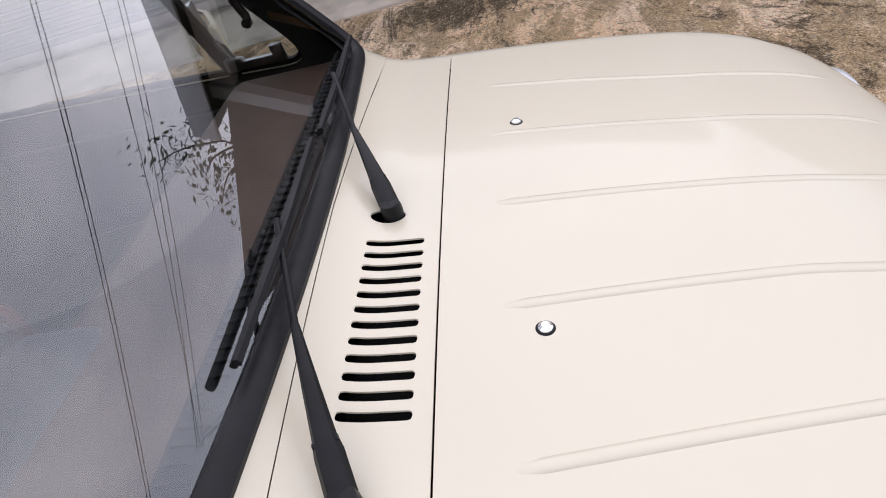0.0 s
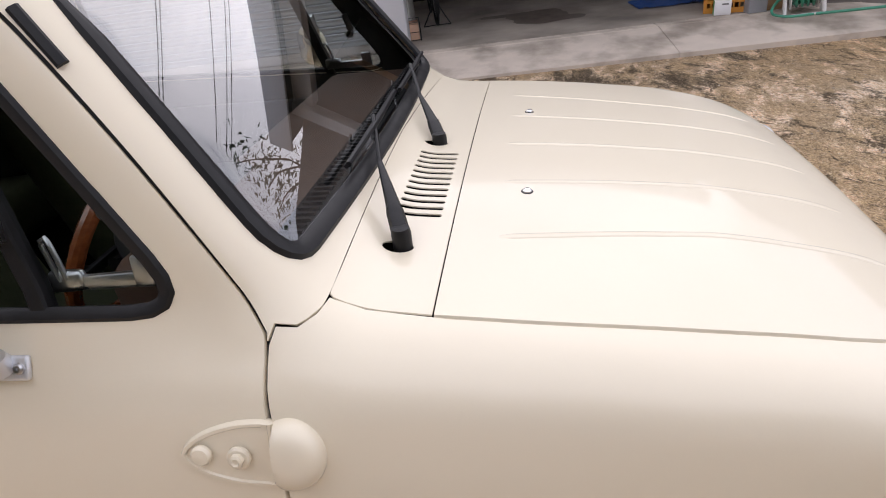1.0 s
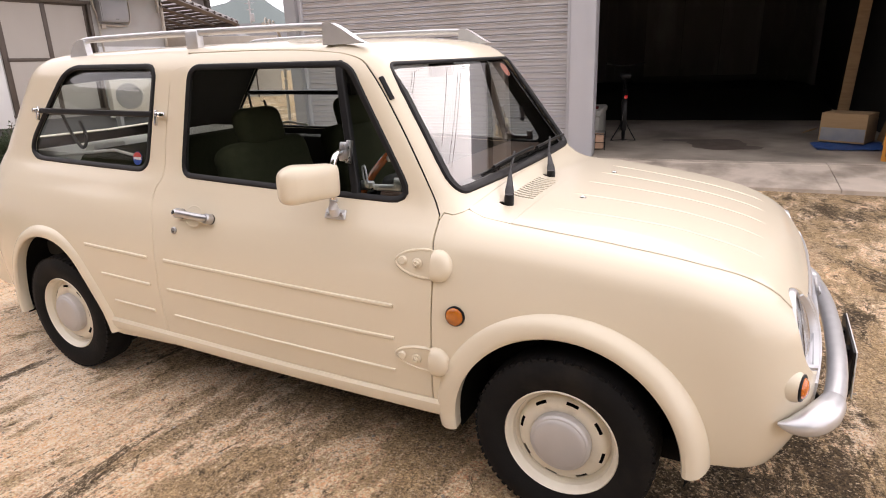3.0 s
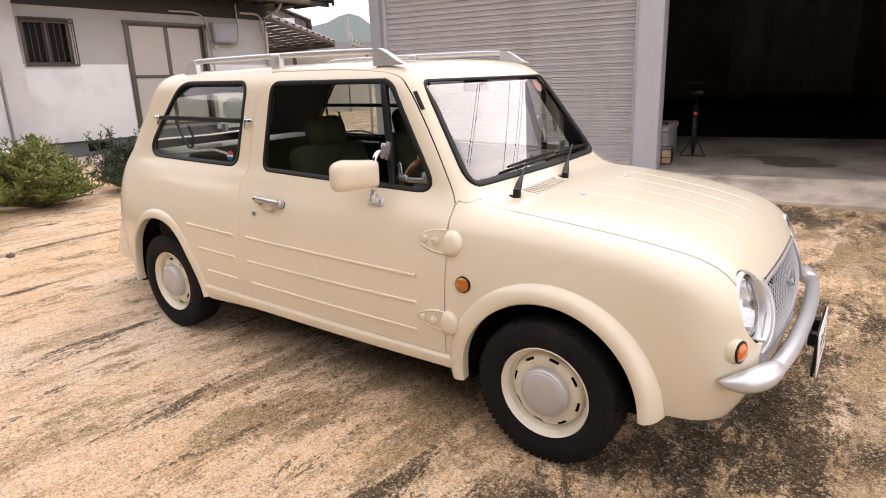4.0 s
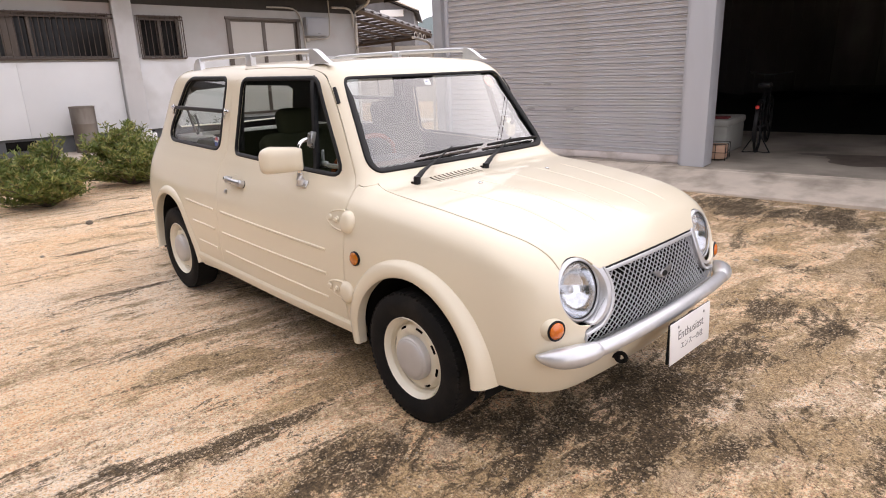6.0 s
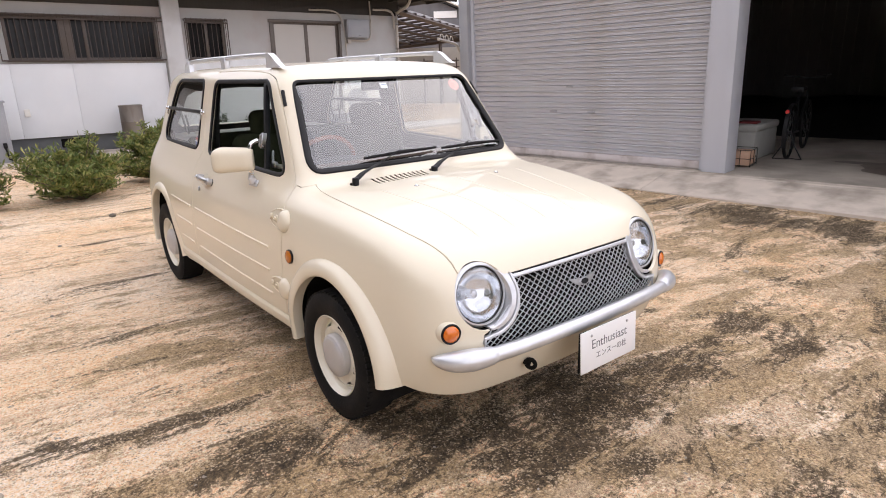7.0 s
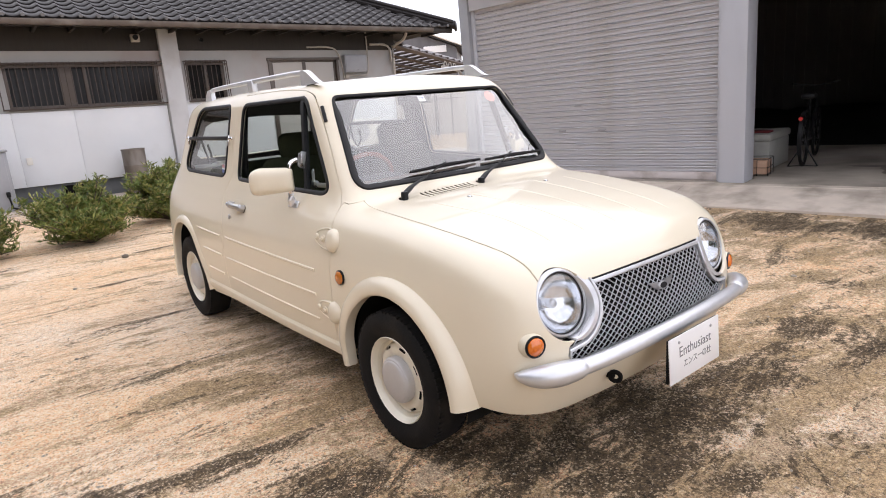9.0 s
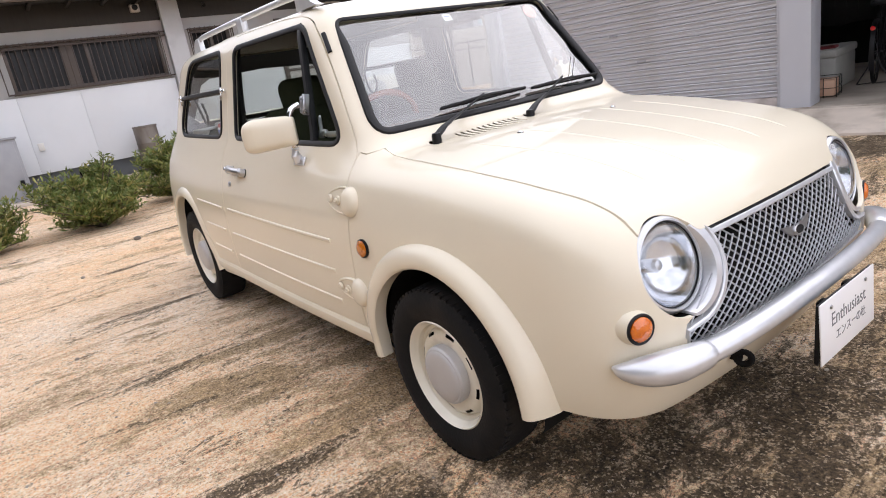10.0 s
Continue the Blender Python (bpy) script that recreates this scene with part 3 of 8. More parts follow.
slots = []
for i in range(12):
    y = -0.059 - i * 0.0247
    slots.append(rounded([(-0.311, y - 0.0058), (-0.232, y - 0.0078), (-0.232, y + 0.0042), (-0.311, y + 0.0062)], [0.005] * 4, 0.008))
wiper_holes = [[(-0.287 + 0.025 * math.cos(t), y + 0.016 * math.sin(t)) for t in np.linspace(0, 2 * math.pi, 21)[:-1]] for y in (0.002, -0.437)]
cowl_full = cowl_outline + [(p[0], -p[1]) for p in cowl_outline[::-1] if p[1] < -1e-4]
panel("cowl_panel", sheet(Top(0.5), cowl_full, slots + wiper_holes, step=0.03, depth=0.003, off=0.001), PAINT, car)

FRONT_X = 0.005
fa = arc(FRONT_X, 0.272, 0.341, 188, 2, 30)
fender_gap = [(p[0] + GAP + 0.0015, p[1]) for p in front_run if p[1] < 0.88]
cowl_side = on(Top(0.5), [(-0.4025, -0.6535), (-0.3765, -0.6480), (-0.3560, -0.6245), (-0.3478, -0.5935), (-0.3430, -0.5935), (-0.300, -0.5948), (-0.212, -0.600)])
edge_f = on(Top(0.45), [(p[0], p[1] - 0.004) for p in hood_edge if p[0] < 0.52])
fu = 0.22 + 0.32 * math.pi / 2 + 0.40
nose_run = on(NOSE, ring(lamp_top + 2, 268, 22) + [(-0.490, 0.500), (-0.498, 0.47), (-0.475, 0.44)] + [(y, 0.43) for y in np.linspace(-0.44, 0, 16)])
low_nose = [(u, 0.246 + 0.042 * max(0.0, (0.72 - u) / 0.30) ** 1.3) for u in np.linspace(fu, 0.42, 30)]
fender_outline = (fender_gap[::-1] + [FENDER.inv(p) for p in cowl_side] + [FENDER.inv(p) for p in edge_f[1:]] + [FENDER.inv(p) for p in nose_run]
                  + low_nose + [(p[0], p[1]) for p in fa[::-1]])
fender_data = sheet(FENDER, fender_outline, step=0.03)

def flare(path, lip, width, swell=0.018):
    """A rounded wheel-arch flare: from the panel's face out to a lip in one plane. path: (x, z, outward x, outward z) of the lip."""
    cut = [(1.0, -0.25), (1.0, 0.03), (0.93, 0.30), (0.80, 0.62), (0.62, 0.86), (0.42, 0.98), (0.22, 1.0), (0.08, 0.93), (0.0, 0.72)]
    m, rows = Mesh(), []
    for x, z, ox, oz in path:
        (q,), _ = lay(FLANK, [(x + ox * width, z + oz * width)])
        y0 = -float(q[1])
        out = max(lip, y0 + swell)
        rows.append([(x + ox * width * f, -(y0 + (out - y0) * h), z + oz * width * f) for f, h in cut] + [(x + ox * 0.004, -(out - 0.05), z + oz * 0.004), (x + ox * width * 0.9, -(y0 - 0.012), z + oz * width * 0.9)])
    k = len(rows[0])
    m.v = [p for r in rows for p in r]
    for i in range(len(rows) - 1):
        m.f += [(i * k + j, i * k + (j + 1) % k, (i + 1) * k + (j + 1) % k, (i + 1) * k + j) for j in range(k)]
    m.f += [tuple(range(k - 1, -1, -1)), tuple((len(rows) - 1) * k + j for j in range(k))]
    return m


def outward(run):
    """Adds to each point of an arch the way out from it, square to the run."""
    out = []
    for i, (x, z) in enumerate(run):
        a, b = run[max(0, i - 1)], run[min(len(run) - 1, i + 1)]
        d = math.hypot(b[0] - a[0], b[1] - a[1])
        out.append((x, z, -(b[1] - a[1]) / d, (b[0] - a[0]) / d))
    return out


front_flare = flare(outward(arc(FRONT_X, 0.272, 0.331, 187, 1, 48)), 0.768, 0.068)
rear_flare = flare(outward(rear_arch(0.0, 188, -4, 48)), 0.794, 0.050, 0.012)
rib_bead = [(-0.0075, -0.004), (-0.0070, 0.0010), (-0.0045, 0.0046), (0.0, 0.0058), (0.0045, 0.0046), (0.0070, 0.0010), (0.0075, -0.004)]
seal_bead = [(-0.011, -0.006), (-0.011, 0.002), (-0.006, 0.005), (0.005, 0.005), (0.010, 0.001), (0.012, -0.012)]


def ring_strip(way, outline, profile):
    p, n = along(way, outline)
    return Mesh().strip(p, n, profile, closed=True)


def flank_parts(right):
    """All of one flank; the left one is the mirror image."""
    side = (lambda m: m) if right else mirror
    put = lambda name, m, mat, parent, label="": part(name, side(m), mat, parent, label)
    lay_panel = lambda name, data, mat, parent, label="": panel(name, data, mat, parent, label, mirrored=not right)
    fender = lay_panel("front_fender", fender_data, PAINT, car)
    quarter = lay_panel("rear_quarter", q_data, PAINT, car)
    p, n = along(FLANK, [(x, 0.292 - 0.008 * (x + 1.56) / 1.2) for x in np.linspace(-1.965, -0.345, 44)])
    sill = put("sill", Mesh().strip(p, n, sill_bead), PAINT, car)
    door = lay_panel("door", door_data, PAINT, car, "ivory door with three pressed ribs")
    put("wheel_arch_flare", front_flare, PAINT, fender)
    put("wheel_arch_flare", rear_flare, PAINT, quarter)
    for z0, z1, x1 in ((0.616, 0.632, -1.558), (0.507, 0.514, -1.557), (0.392, 0.406, -1.541)):
        p, n = along(FLANK, [(x, z0 + (z1 - z0) * (x + 0.535) / -1.01) for x in np.linspace(-0.535, x1, 30)])
        put("rib", Mesh().strip(p, n, rib_bead), PAINT, door)
    for x1, z0, z1 in ((-2.040, 0.631, 0.641), (-1.952, 0.519, 0.525), (-1.900, 0.407, 0.411)):
        p, n = along(FLANK, [(x, z0 + (z1 - z0) * (x + 1.655) / (x1 + 1.655)) for x in np.linspace(-1.655, x1, 12)])
        put("rib", Mesh().strip(p, n, rib_bead), PAINT, quarter)
    ring_, n = along(FLANK, door_line, -0.013)
    put("door_seal", Mesh().strip(ring_, n, [(-0.016, -0.004), (-0.016, 0.0), (0.016, 0.0), (0.016, -0.004)], closed=True), RUBBER, car, "black rubber seal in the door gap")
    # windows
    for panel_ob, outline, way in ((door, door_window, FLANK), (quarter, quarter_window, FLANK)):
        lay_panel("window_glass", sheet(way, outline, step=0.08, depth=0, off=-0.010), GLASS, panel_ob, "clear side window glass").visible_shadow = False
        put("window_seal", ring_strip(way, outline, seal_bead), RUBBER, panel_ob, "black rubber window seal")
    p, n = along(FLANK, [(-0.815 + 0.098 * u, 1.345 - 0.42 * u) for u in np.linspace(0, 1, 12)], -0.006)
    put("window_divider", Mesh().strip(p, n, [(-0.014, -0.012), (-0.014, 0.006), (-0.010, 0.009), (0.010, 0.009), (0.014, 0.006), (0.014, -0.012)]), PLASTIC, door, "black vertical window divider")
    p, n = along(FLANK, [(-2.455, 1.163), (-2.1, 1.165), (-1.8, 1.165), (-1.672, 1.165)], 0.0)
    put("window_bar", Mesh().strip(p, n, [(-0.011, -0.012), (-0.011, 0.006), (-0.007, 0.010), (0.007, 0.010), (0.011, 0.006), (0.011, -0.012)]), PLASTIC, quarter, "black bar across the flip-up quarter window")
    for x, z in ((-2.470, 1.163), (-1.620, 1.163)):
        (q,), (m,) = along(FLANK, [(x, z)])
        h = Mesh().box((0.055, 0.020, 0.014), (0.008, 0, 0.014), facing(q, m), 0.005)
        h.box((0.014, 0.060, 0.012), (0.024 if x < -2 else -0.016, -0.012, 0.014), facing(q, m), 0.004)
        h.lathe([(0.010, 0), (0.010, 0.020), (0.006, 0.024), (0, 0.024)], 12, facing(q, m))
        put("window_hinge", h, CHROME, quarter, "chrome quarter window hinge")
    # handle and lock
    (a, b, c), (m1, m2, m3) = along(FLANK, [(-1.462, 0.816), (-1.312, 0.810), (-1.388, 0.813)])
    dish = Mesh().lathe([(0.0, -0.010), (0.022, -0.008), (0.036, -0.002), (0.043, 0.0012), (0.048, 0.0004)], 28, facing(c, m3) @ Matrix.Translation((0, 0, 0.0105)) @ Matrix.Diagonal((1.0, 0.86, 1, 1)))
    put("handle_recess", dish, PAINT, door, "dished recess behind the handle")
    bar = [a + m1 * 0.012, a + m1 * 0.024, a.lerp(b, 0.2) + m1 * 0.033, a.lerp(b, 0.5) + m1 * 0.036, a.lerp(b, 0.8) + m2 * 0.033, b + m2 * 0.022, b + m2 * 0.012]
    handle = put("door_handle", Mesh().tube([tuple(q) for q in bar], [0.015, 0.0155, 0.0130, 0.0115, 0.0125, 0.014, 0.014], 14, flat=1.15), STEEL, door, "satin chrome pull handle")
    for q, m in ((a, m1), (b, m2)):
        put("handle_foot", Mesh().lathe([(0.0196, 0), (0.0196, 0.003), (0.018, 0.006), (0, 0.006)], 22, facing(q, m)), PLASTIC, handle, "black handle gasket")
        put("handle_end", Mesh().lathe([(0.0190, 0.003), (0.0190, 0.026), (0.0150, 0.032), (0, 0.033)], 22, facing(q, m)), STEEL, handle)
    put("handle_button", Mesh().lathe([(0.0110, 0.030), (0.0110, 0.040), (0.008, 0.043), (0, 0.0435)], 18, facing(a, m1)), CHROME, door)
    (q,), (m,) = along(FLANK, [(-1.496, 0.754)])
    put("door_lock", Mesh().lathe([(0.013, 0), (0.013, 0.005), (0.010, 0.007), (0.004, 0.007), (0.003, 0.003), (0, 0.003)], 16, facing(q, m)), STEEL, door, "small round door lock")
    # outside hinges with their domed covers
    for z in (0.762, 0.458):
        h = 0.037 if z > 0.6 else 0.034
        shape = [(-0.412, z + h), (-0.455, z + h * 0.95), (-0.50, z + h * 0.6), (-0.526, z), (-0.505, z - h * 0.6), (-0.458, z - h), (-0.412, z - h * 1.1)]
        out = [tuple(q) for q in spline(shape, 0.012)]
        lay_panel("hinge_plate", sheet(FLANK, out, step=0.02, depth=0.012, off=0.005), PAINT, door)
        c = np.mean(out, 0)
        put("hinge_rim", ring_strip(FLANK, [tuple(c + (np.array(q) - c) * 1.06) for q in out], [(-0.006, -0.006), (-0.005, 0.003), (-0.002, 0.0075), (0.002, 0.0075), (0.005, 0.003), (0.006, -0.006)]), PAINT, door)
        (q1, q2), (m1, m2) = along(FLANK, [(-0.502, z + 0.002), (-0.452, z - 0.002)], 0.008)
        put("hinge_cap", Mesh().lathe([(0.014, 0), (0.014, 0.004), (0.011, 0.008), (0, 0.009)], 18, facing(q1, m1)), PAINT, door)
        put("hinge_washer", Mesh().lathe([(0.016, 0), (0.016, 0.004), (0.013, 0.006), (0.009, 0.006)], 20, facing(q2, m2)), PAINT, door)
        put("hinge_bolt", Mesh().lathe([(0.0095, 0.004), (0.0095, 0.012), (0.006, 0.014), (0.004, 0.011), (0, 0.011)], 6, facing(q2, m2)), PAINT, door)
        (q,), (m,) = along(FLANK, [(-0.385, z - 0.003)], -0.006)
        dome = Mesh().lathe([(math.cos(t) ** 0.72, math.sin(t) ** 0.8) for t in np.linspace(0, math.pi / 2 - 0.02, 12)] + [(0, 1)], 32)
        dome.v = [tuple(facing(q, m) @ Vector((0.046 * max(a, -0.38), 0.050 * b, 0.034 * c))) for a, b, c in dome.v]
        put("hinge_cover", dome, PAINT, fender)
    # lamps on the fender
    (q,), (m,) = along(FLANK, [(-0.322, 0.618)])
    mk = put("side_marker", Mesh().lathe([(0.031, 0), (0.031, 0.006), (0.027, 0.008)], 24, facing(q, m)), PLASTIC, fender, "dark ring of a round side marker")
    put("marker_lens", Mesh().lathe([(0.027, 0.004), (0.027, 0.010), (0.020, 0.015), (0.010, 0.017), (0, 0.0175)], 24, facing(q, m)), AMBER, mk, "amber marker lens")
    aim = Vector((0.96, -0.27, 0.05)).normalized()
    at = Vector((0.588, -0.604, 0.524))
    put("indicator_pod", Mesh().lathe([(0.060, -0.090), (0.052, -0.060), (0.044, -0.026), (0.0395, -0.006), (0.036, 0.0)], 28, facing(at, aim)), PAINT, fender)
    put("indicator_ring", Mesh().lathe([(0.036, -0.006), (0.036, 0.004), (0.033, 0.006), (0.028, 0.003)], 28, facing(at, aim)), PLASTIC, fender)
    put("indicator_lens", Mesh().lathe([(0.0295, -0.004), (0.0285, 0.006), (0.022, 0.013), (0.011, 0.016), (0, 0.017)], 28, facing(at, aim)), RED_LENS, fender, "round orange front indicator lens")
    # headlamp
    aim = Vector((1.0, -0.07, 0.26)).normalized()
    m = facing((0.565, LAMP_Y, LAMP_Z), aim)
    lamp = put("headlamp", hollow(Mesh().lathe([(0.1205, -0.11), (0.1195, -0.030), (0.1180, -0.007), (0.1150, -0.005)], 48, m)), PAINT, car, "round headlamp in an ivory shell")
    put("lamp_ring", hollow(Mesh().lathe([(0.1162, -0.010), (0.1162, -0.0045), (0.1145, -0.001), (0.109, -0.001)], 48, m)), RUBBER, lamp, "black rubber lamp ring")
    put("lamp_bezel", hollow(Mesh().lathe([(0.111, -0.01), (0.1125, 0.002), (0.1105, 0.009), (0.106, 0.014), (0.1015, 0.015), (0.1000, 0.012), (0.0995, 0.0)], 48, m)), SILVER, lamp, "silver headlamp bezel")
    put("lens_gasket", hollow(Mesh().lathe([(0.1000, 0.008), (0.0990, 0.0105), (0.0975, 0.0110), (0.0965, 0.008)], 48, m)), RUBBER, lamp, "dark gasket round the lamp glass")
    put("lamp_lens", hollow(Mesh().lathe([(0.097, 0.004), (0.090, 0.014), (0.070, 0.024), (0.045, 0.030), (0.020, 0.033), (0.0005, 0.0335)], 48, m)), LENS, lamp, "fluted headlamp glass")
    bowl = Mesh().lathe([(0.096, 0.002), (0.090, -0.018), (0.074, -0.042), (0.050, -0.058), (0.026, -0.066), (0.0005, -0.068)], 48, m)
    put("reflector", hollow(bowl), REFLECTOR, lamp, "silvered lamp reflector")
    put("bulb_shield", Mesh().lathe([(0.016, -0.068), (0.017, -0.030), (0.012, -0.022), (0, -0.020)], 18, m), STEEL, lamp)
    trim = ring(42, -88, 24, 0.106) + [p for k in range(25) for p in ring(-88 + 130 * k / 24, -88 + 130 * k / 24, 1, 0.108 + 0.026 * math.sin(math.pi * 0.02 + 0.90 * k / 24) ** 0.6)[:1]]
    lay_panel("lamp_surround", sheet(NOSE, trim, step=0.02, depth=0.055, off=0.002), SILVER, car, "silver crescent between headlamp and grille")
    # small black drain vent on the pillar
    p, n = along(FLANK, [(-0.662 + 0.046 * u, 1.293 - 0.066 * u) for u in np.linspace(0, 1, 6)])
    put("pillar_vent", Mesh().strip(p, n, [(-0.008, -0.004), (-0.008, 0.004), (-0.005, 0.007), (0.005, 0.007), (0.008, 0.004), (0.008, -0.004)]), PLASTIC, screen_frame, "small black pillar vent")
    # roof rail
    rail = put("roof_rail", Mesh().tube(spline([(-2.262, -0.500, 1.425), (-2.20, -0.505, 1.447), (-2.05, -0.51, 1.454), (-1.5, -0.512, 1.458), (-1.0, -0.512, 1.457), (-0.88, -0.511, 1.452)], 0.06), 0.0105, 10, flat=1.25), SILVER, car, "silver roof rail on three feet")
    foot = Mesh()
    prof = spline([(-0.738, 1.398), (-0.775, 1.412), (-0.83, 1.445), (-0.872, 1.464), (-0.905, 1.465)], 0.02)
    ring_pts = [(p[0], p[1]) for p in prof] + [(-0.908, 1.396)]
    k = len(ring_pts)
    foot.add([(x, -0.526, z) for x, z in ring_pts] + [(x, -0.496, z) for x, z in ring_pts],
             [tuple(range(k)), tuple(range(2 * k - 1, k - 1, -1))] + [(i, (i + 1) % k, k + (i + 1) % k, k + i) for i in range(k)])
    put("rail_foot", foot, SILVER, rail)
    put("rail_foot", Mesh().box((0.066, 0.034, 0.078), (-1.522, -0.511, 1.427), None, 0.008), SILVER, rail)
    prof = spline([(-2.285, 1.385), (-2.262, 1.424), (-2.225, 1.449), (-2.195, 1.455)], 0.02)
    ring_pts = [(p[0], p[1]) for p in prof] + [(-2.175, 1.455), (-2.165, 1.385)]
    k, foot = len(ring_pts), Mesh()
    foot.add([(x, -0.523, z) for x, z in ring_pts] + [(x, -0.495, z) for x, z in ring_pts],
             [tuple(range(k)), tuple(range(2 * k - 1, k - 1, -1))] + [(i, (i + 1) % k, k + (i + 1) % k, k + i) for i in range(k)])
    put("rail_foot", foot, SILVER, rail)
    # mirror
    (q,), (m,) = along(FLANK, [(-0.772, 0.872)])
    stand = Mesh().box((0.078, 0.034, 0.010), (0, 0, 0.005), facing(q, m), 0.0045, 3)
    stand.tube([q + m * 0.006, q + m * 0.016 + Vector((0, 0, 0.018)), Vector((-0.768, -0.714, 0.925))], [0.0185, 0.0175, 0.0135], 18)
    mir = put("side_mirror", stand, SILVER, car, "door mirror on a chrome stalk")
    for du in (-0.027, 0.027):
        put("screw", Mesh().lathe([(0.0075, 0.009), (0.0075, 0.0125), (0.0050, 0.0145), (0.0022, 0.0145), (0.0018, 0.012), (0, 0.012)], 14, facing(q, m) @ Matrix.Translation((du, 0, 0))), STEEL, mir)
    stalk = spline([(-0.768, -0.714, 0.915), (-0.764, -0.712, 0.99), (-0.762, -0.711, 1.030), (-0.760, -0.699, 1.060), (-0.760, -0.668, 1.072)], 0.012)
    put("mirror_stalk", Mesh().tube(stalk, 0.0105, 14), CHROME, mir)
    (q,), (m,) = along(FLANK, [(-0.760, 1.066)])
    clamp = Mesh().box((0.036, 0.062, 0.022), (0, 0, 0.010), facing(q, m), 0.005)
    clamp.box((0.012, 0.074, 0.026), (0.016, 0.0, 0.012), facing(q, m), 0.003)
    for s in (-0.02, 0.02):
        clamp.lathe([(0.005, 0.020), (0.005, 0.026), (0, 0.027)], 10, facing(q, m) @ Matrix.Translation((0, s, 0)))
    put("mirror_clamp", clamp, STEEL, mir)
    # the housing, a rounded wedge that grows away from the stalk
    u = (Vector((-0.872, -0.858, 0)) - Vector((-0.752, -0.690, 0))).normalized()
    w = Vector((0, 0, 1)).cross(u).normalized()
    if w.x < 0:
        w = -w
    start, m = Vector((-0.752, -0.690, 0.987)) + u * 0.010, Mesh()
    secs, v, f, k = [(0.0, 0.044, 0.020, 0.0), (0.004, 0.050, 0.025, 0.0), (0.012, 0.052, 0.029, 0.0), (0.030, 0.054, 0.036, 0.001)], [], [], 40
    secs += [(0.04 + 0.10 * i / 5, 0.055 + 0.0055 * i / 5, 0.039 + 0.013 * i / 5, 0.001) for i in range(6)]
    secs += [(0.14 + 0.052 * math.sin(t), 0.0605 * math.cos(t) ** 0.42, 0.052 * math.cos(t) ** 0.42, 0.001 - 0.006 * math.sin(t)) for t in np.linspace(0.12, 1.54, 14)]
    for d, hh, ww, dz in secs:
        for i in range(k):
            t = 2 * math.pi * i / k
            c, s = math.cos(t), math.sin(t)
            e = 0.60
            v.append(start + u * d + w * (ww * math.copysign(abs(c) ** e, c) * (1.0 if c > 0 else 0.35)) + Vector((0, 0, dz + hh * math.copysign(abs(s) ** e, s))))
    for j in range(len(secs) - 1):
        f += [(j * k + i, j * k + (i + 1) % k, (j + 1) * k + (i + 1) % k, (j + 1) * k + i) for i in range(k)]
    f += [tuple(range(k - 1, -1, -1)), tuple((len(secs) - 1) * k + i for i in range(k))]
    m.add(v, f)
    put("mirror_housing", m, PAINT, mir, "ivory mirror housing")
    g = Mesh()
    c = start + u * 0.10 - w * 0.0195
    g.box((0.150, 0.085, 0.003), (0, 0, 0), facing(c, -w), 0.001)
    put("mirror_glass", g, CHROME, mir)
    return door


right_door = flank_parts(True)
left_door = flank_parts(False)

# dark inner shell behind the panel gaps, and the floor pan
shell_out = [(-0.44, 0.26)] + [(-0.44, 0.84), (-0.30, 0.83)] + [FENDER.inv(p) for p in on(Top(0.45), [(0.0, -0.565), (0.25, -0.56), (0.40, -0.525)])] + [(fu - 0.3, 0.64), (fu, 0.64), (fu, 0.25)] + [(u, 0.25) for u in np.linspace(fu - 0.1, 0.5, 8)] + fa[::-1]
for side in (False, True):
    shell = panel("inner_fender", sheet(FENDER, shell_out, step=0.025, depth=0, off=-0.030), UNDER, car, mirrored=side)
    bm = bmesh.new()
    bm.from_mesh(shell.data)
    hole = [f for f in bm.faces if any(v.co.x > 0.42 and math.hypot(abs(v.co.y) + LAMP_Y, v.co.z - LAMP_Z) < 0.108 for v in f.verts)]
    bmesh.ops.delete(bm, geom=hole, context="FACES")  # the hole for the headlamp
    bm.to_mesh(shell.data)
    bm.free()
floor_pan = Mesh().box((3.2, 1.10, 0.08), (-1.25, 0, 0.205), None, 0.02).box((1.36, 0.20, 0.16), (-1.12, -0.62, 0.31), None, 0.03).box((1.36, 0.20, 0.16), (-1.12, 0.62, 0.31), None, 0.03)
floor_pan.box((0.06, 1.24, 0.58), (-0.42, 0, 0.54), None, 0.02).box((1.0, 1.04, 0.30), (-2.35, 0, 0.42), None, 0.03).box((0.9, 0.9, 0.5), (0.0, 0, 0.52), None, 0.05)
part("floor_pan", floor_pan, UNDER, car)
for x, r, yo in ((FRONT_X, 0.352, 0.700), (REAR_X, 0.392, 0.750)):
    for s in (-1, 1):
        well = Mesh()
        ring_a = arc(x, 0.272, r, 196, -16, 26)
        n = len(ring_a)
        well.add([(p[0], s * yo, max(p[1], 0.20)) for p in ring_a] + [(p[0], s * 0.44, max(p[1], 0.20)) for p in ring_a],
                 [(i, i + 1, n + i + 1, n + i) for i in range(n - 1)] + [tuple(range(n, 2 * n))])
        part("wheel_well", well, UNDER, car)
part("cowl_tray", Mesh().box((0.11, 1.1, 0.02), (-0.27, 0, 0.838), None, 0.004), UNDER, car)

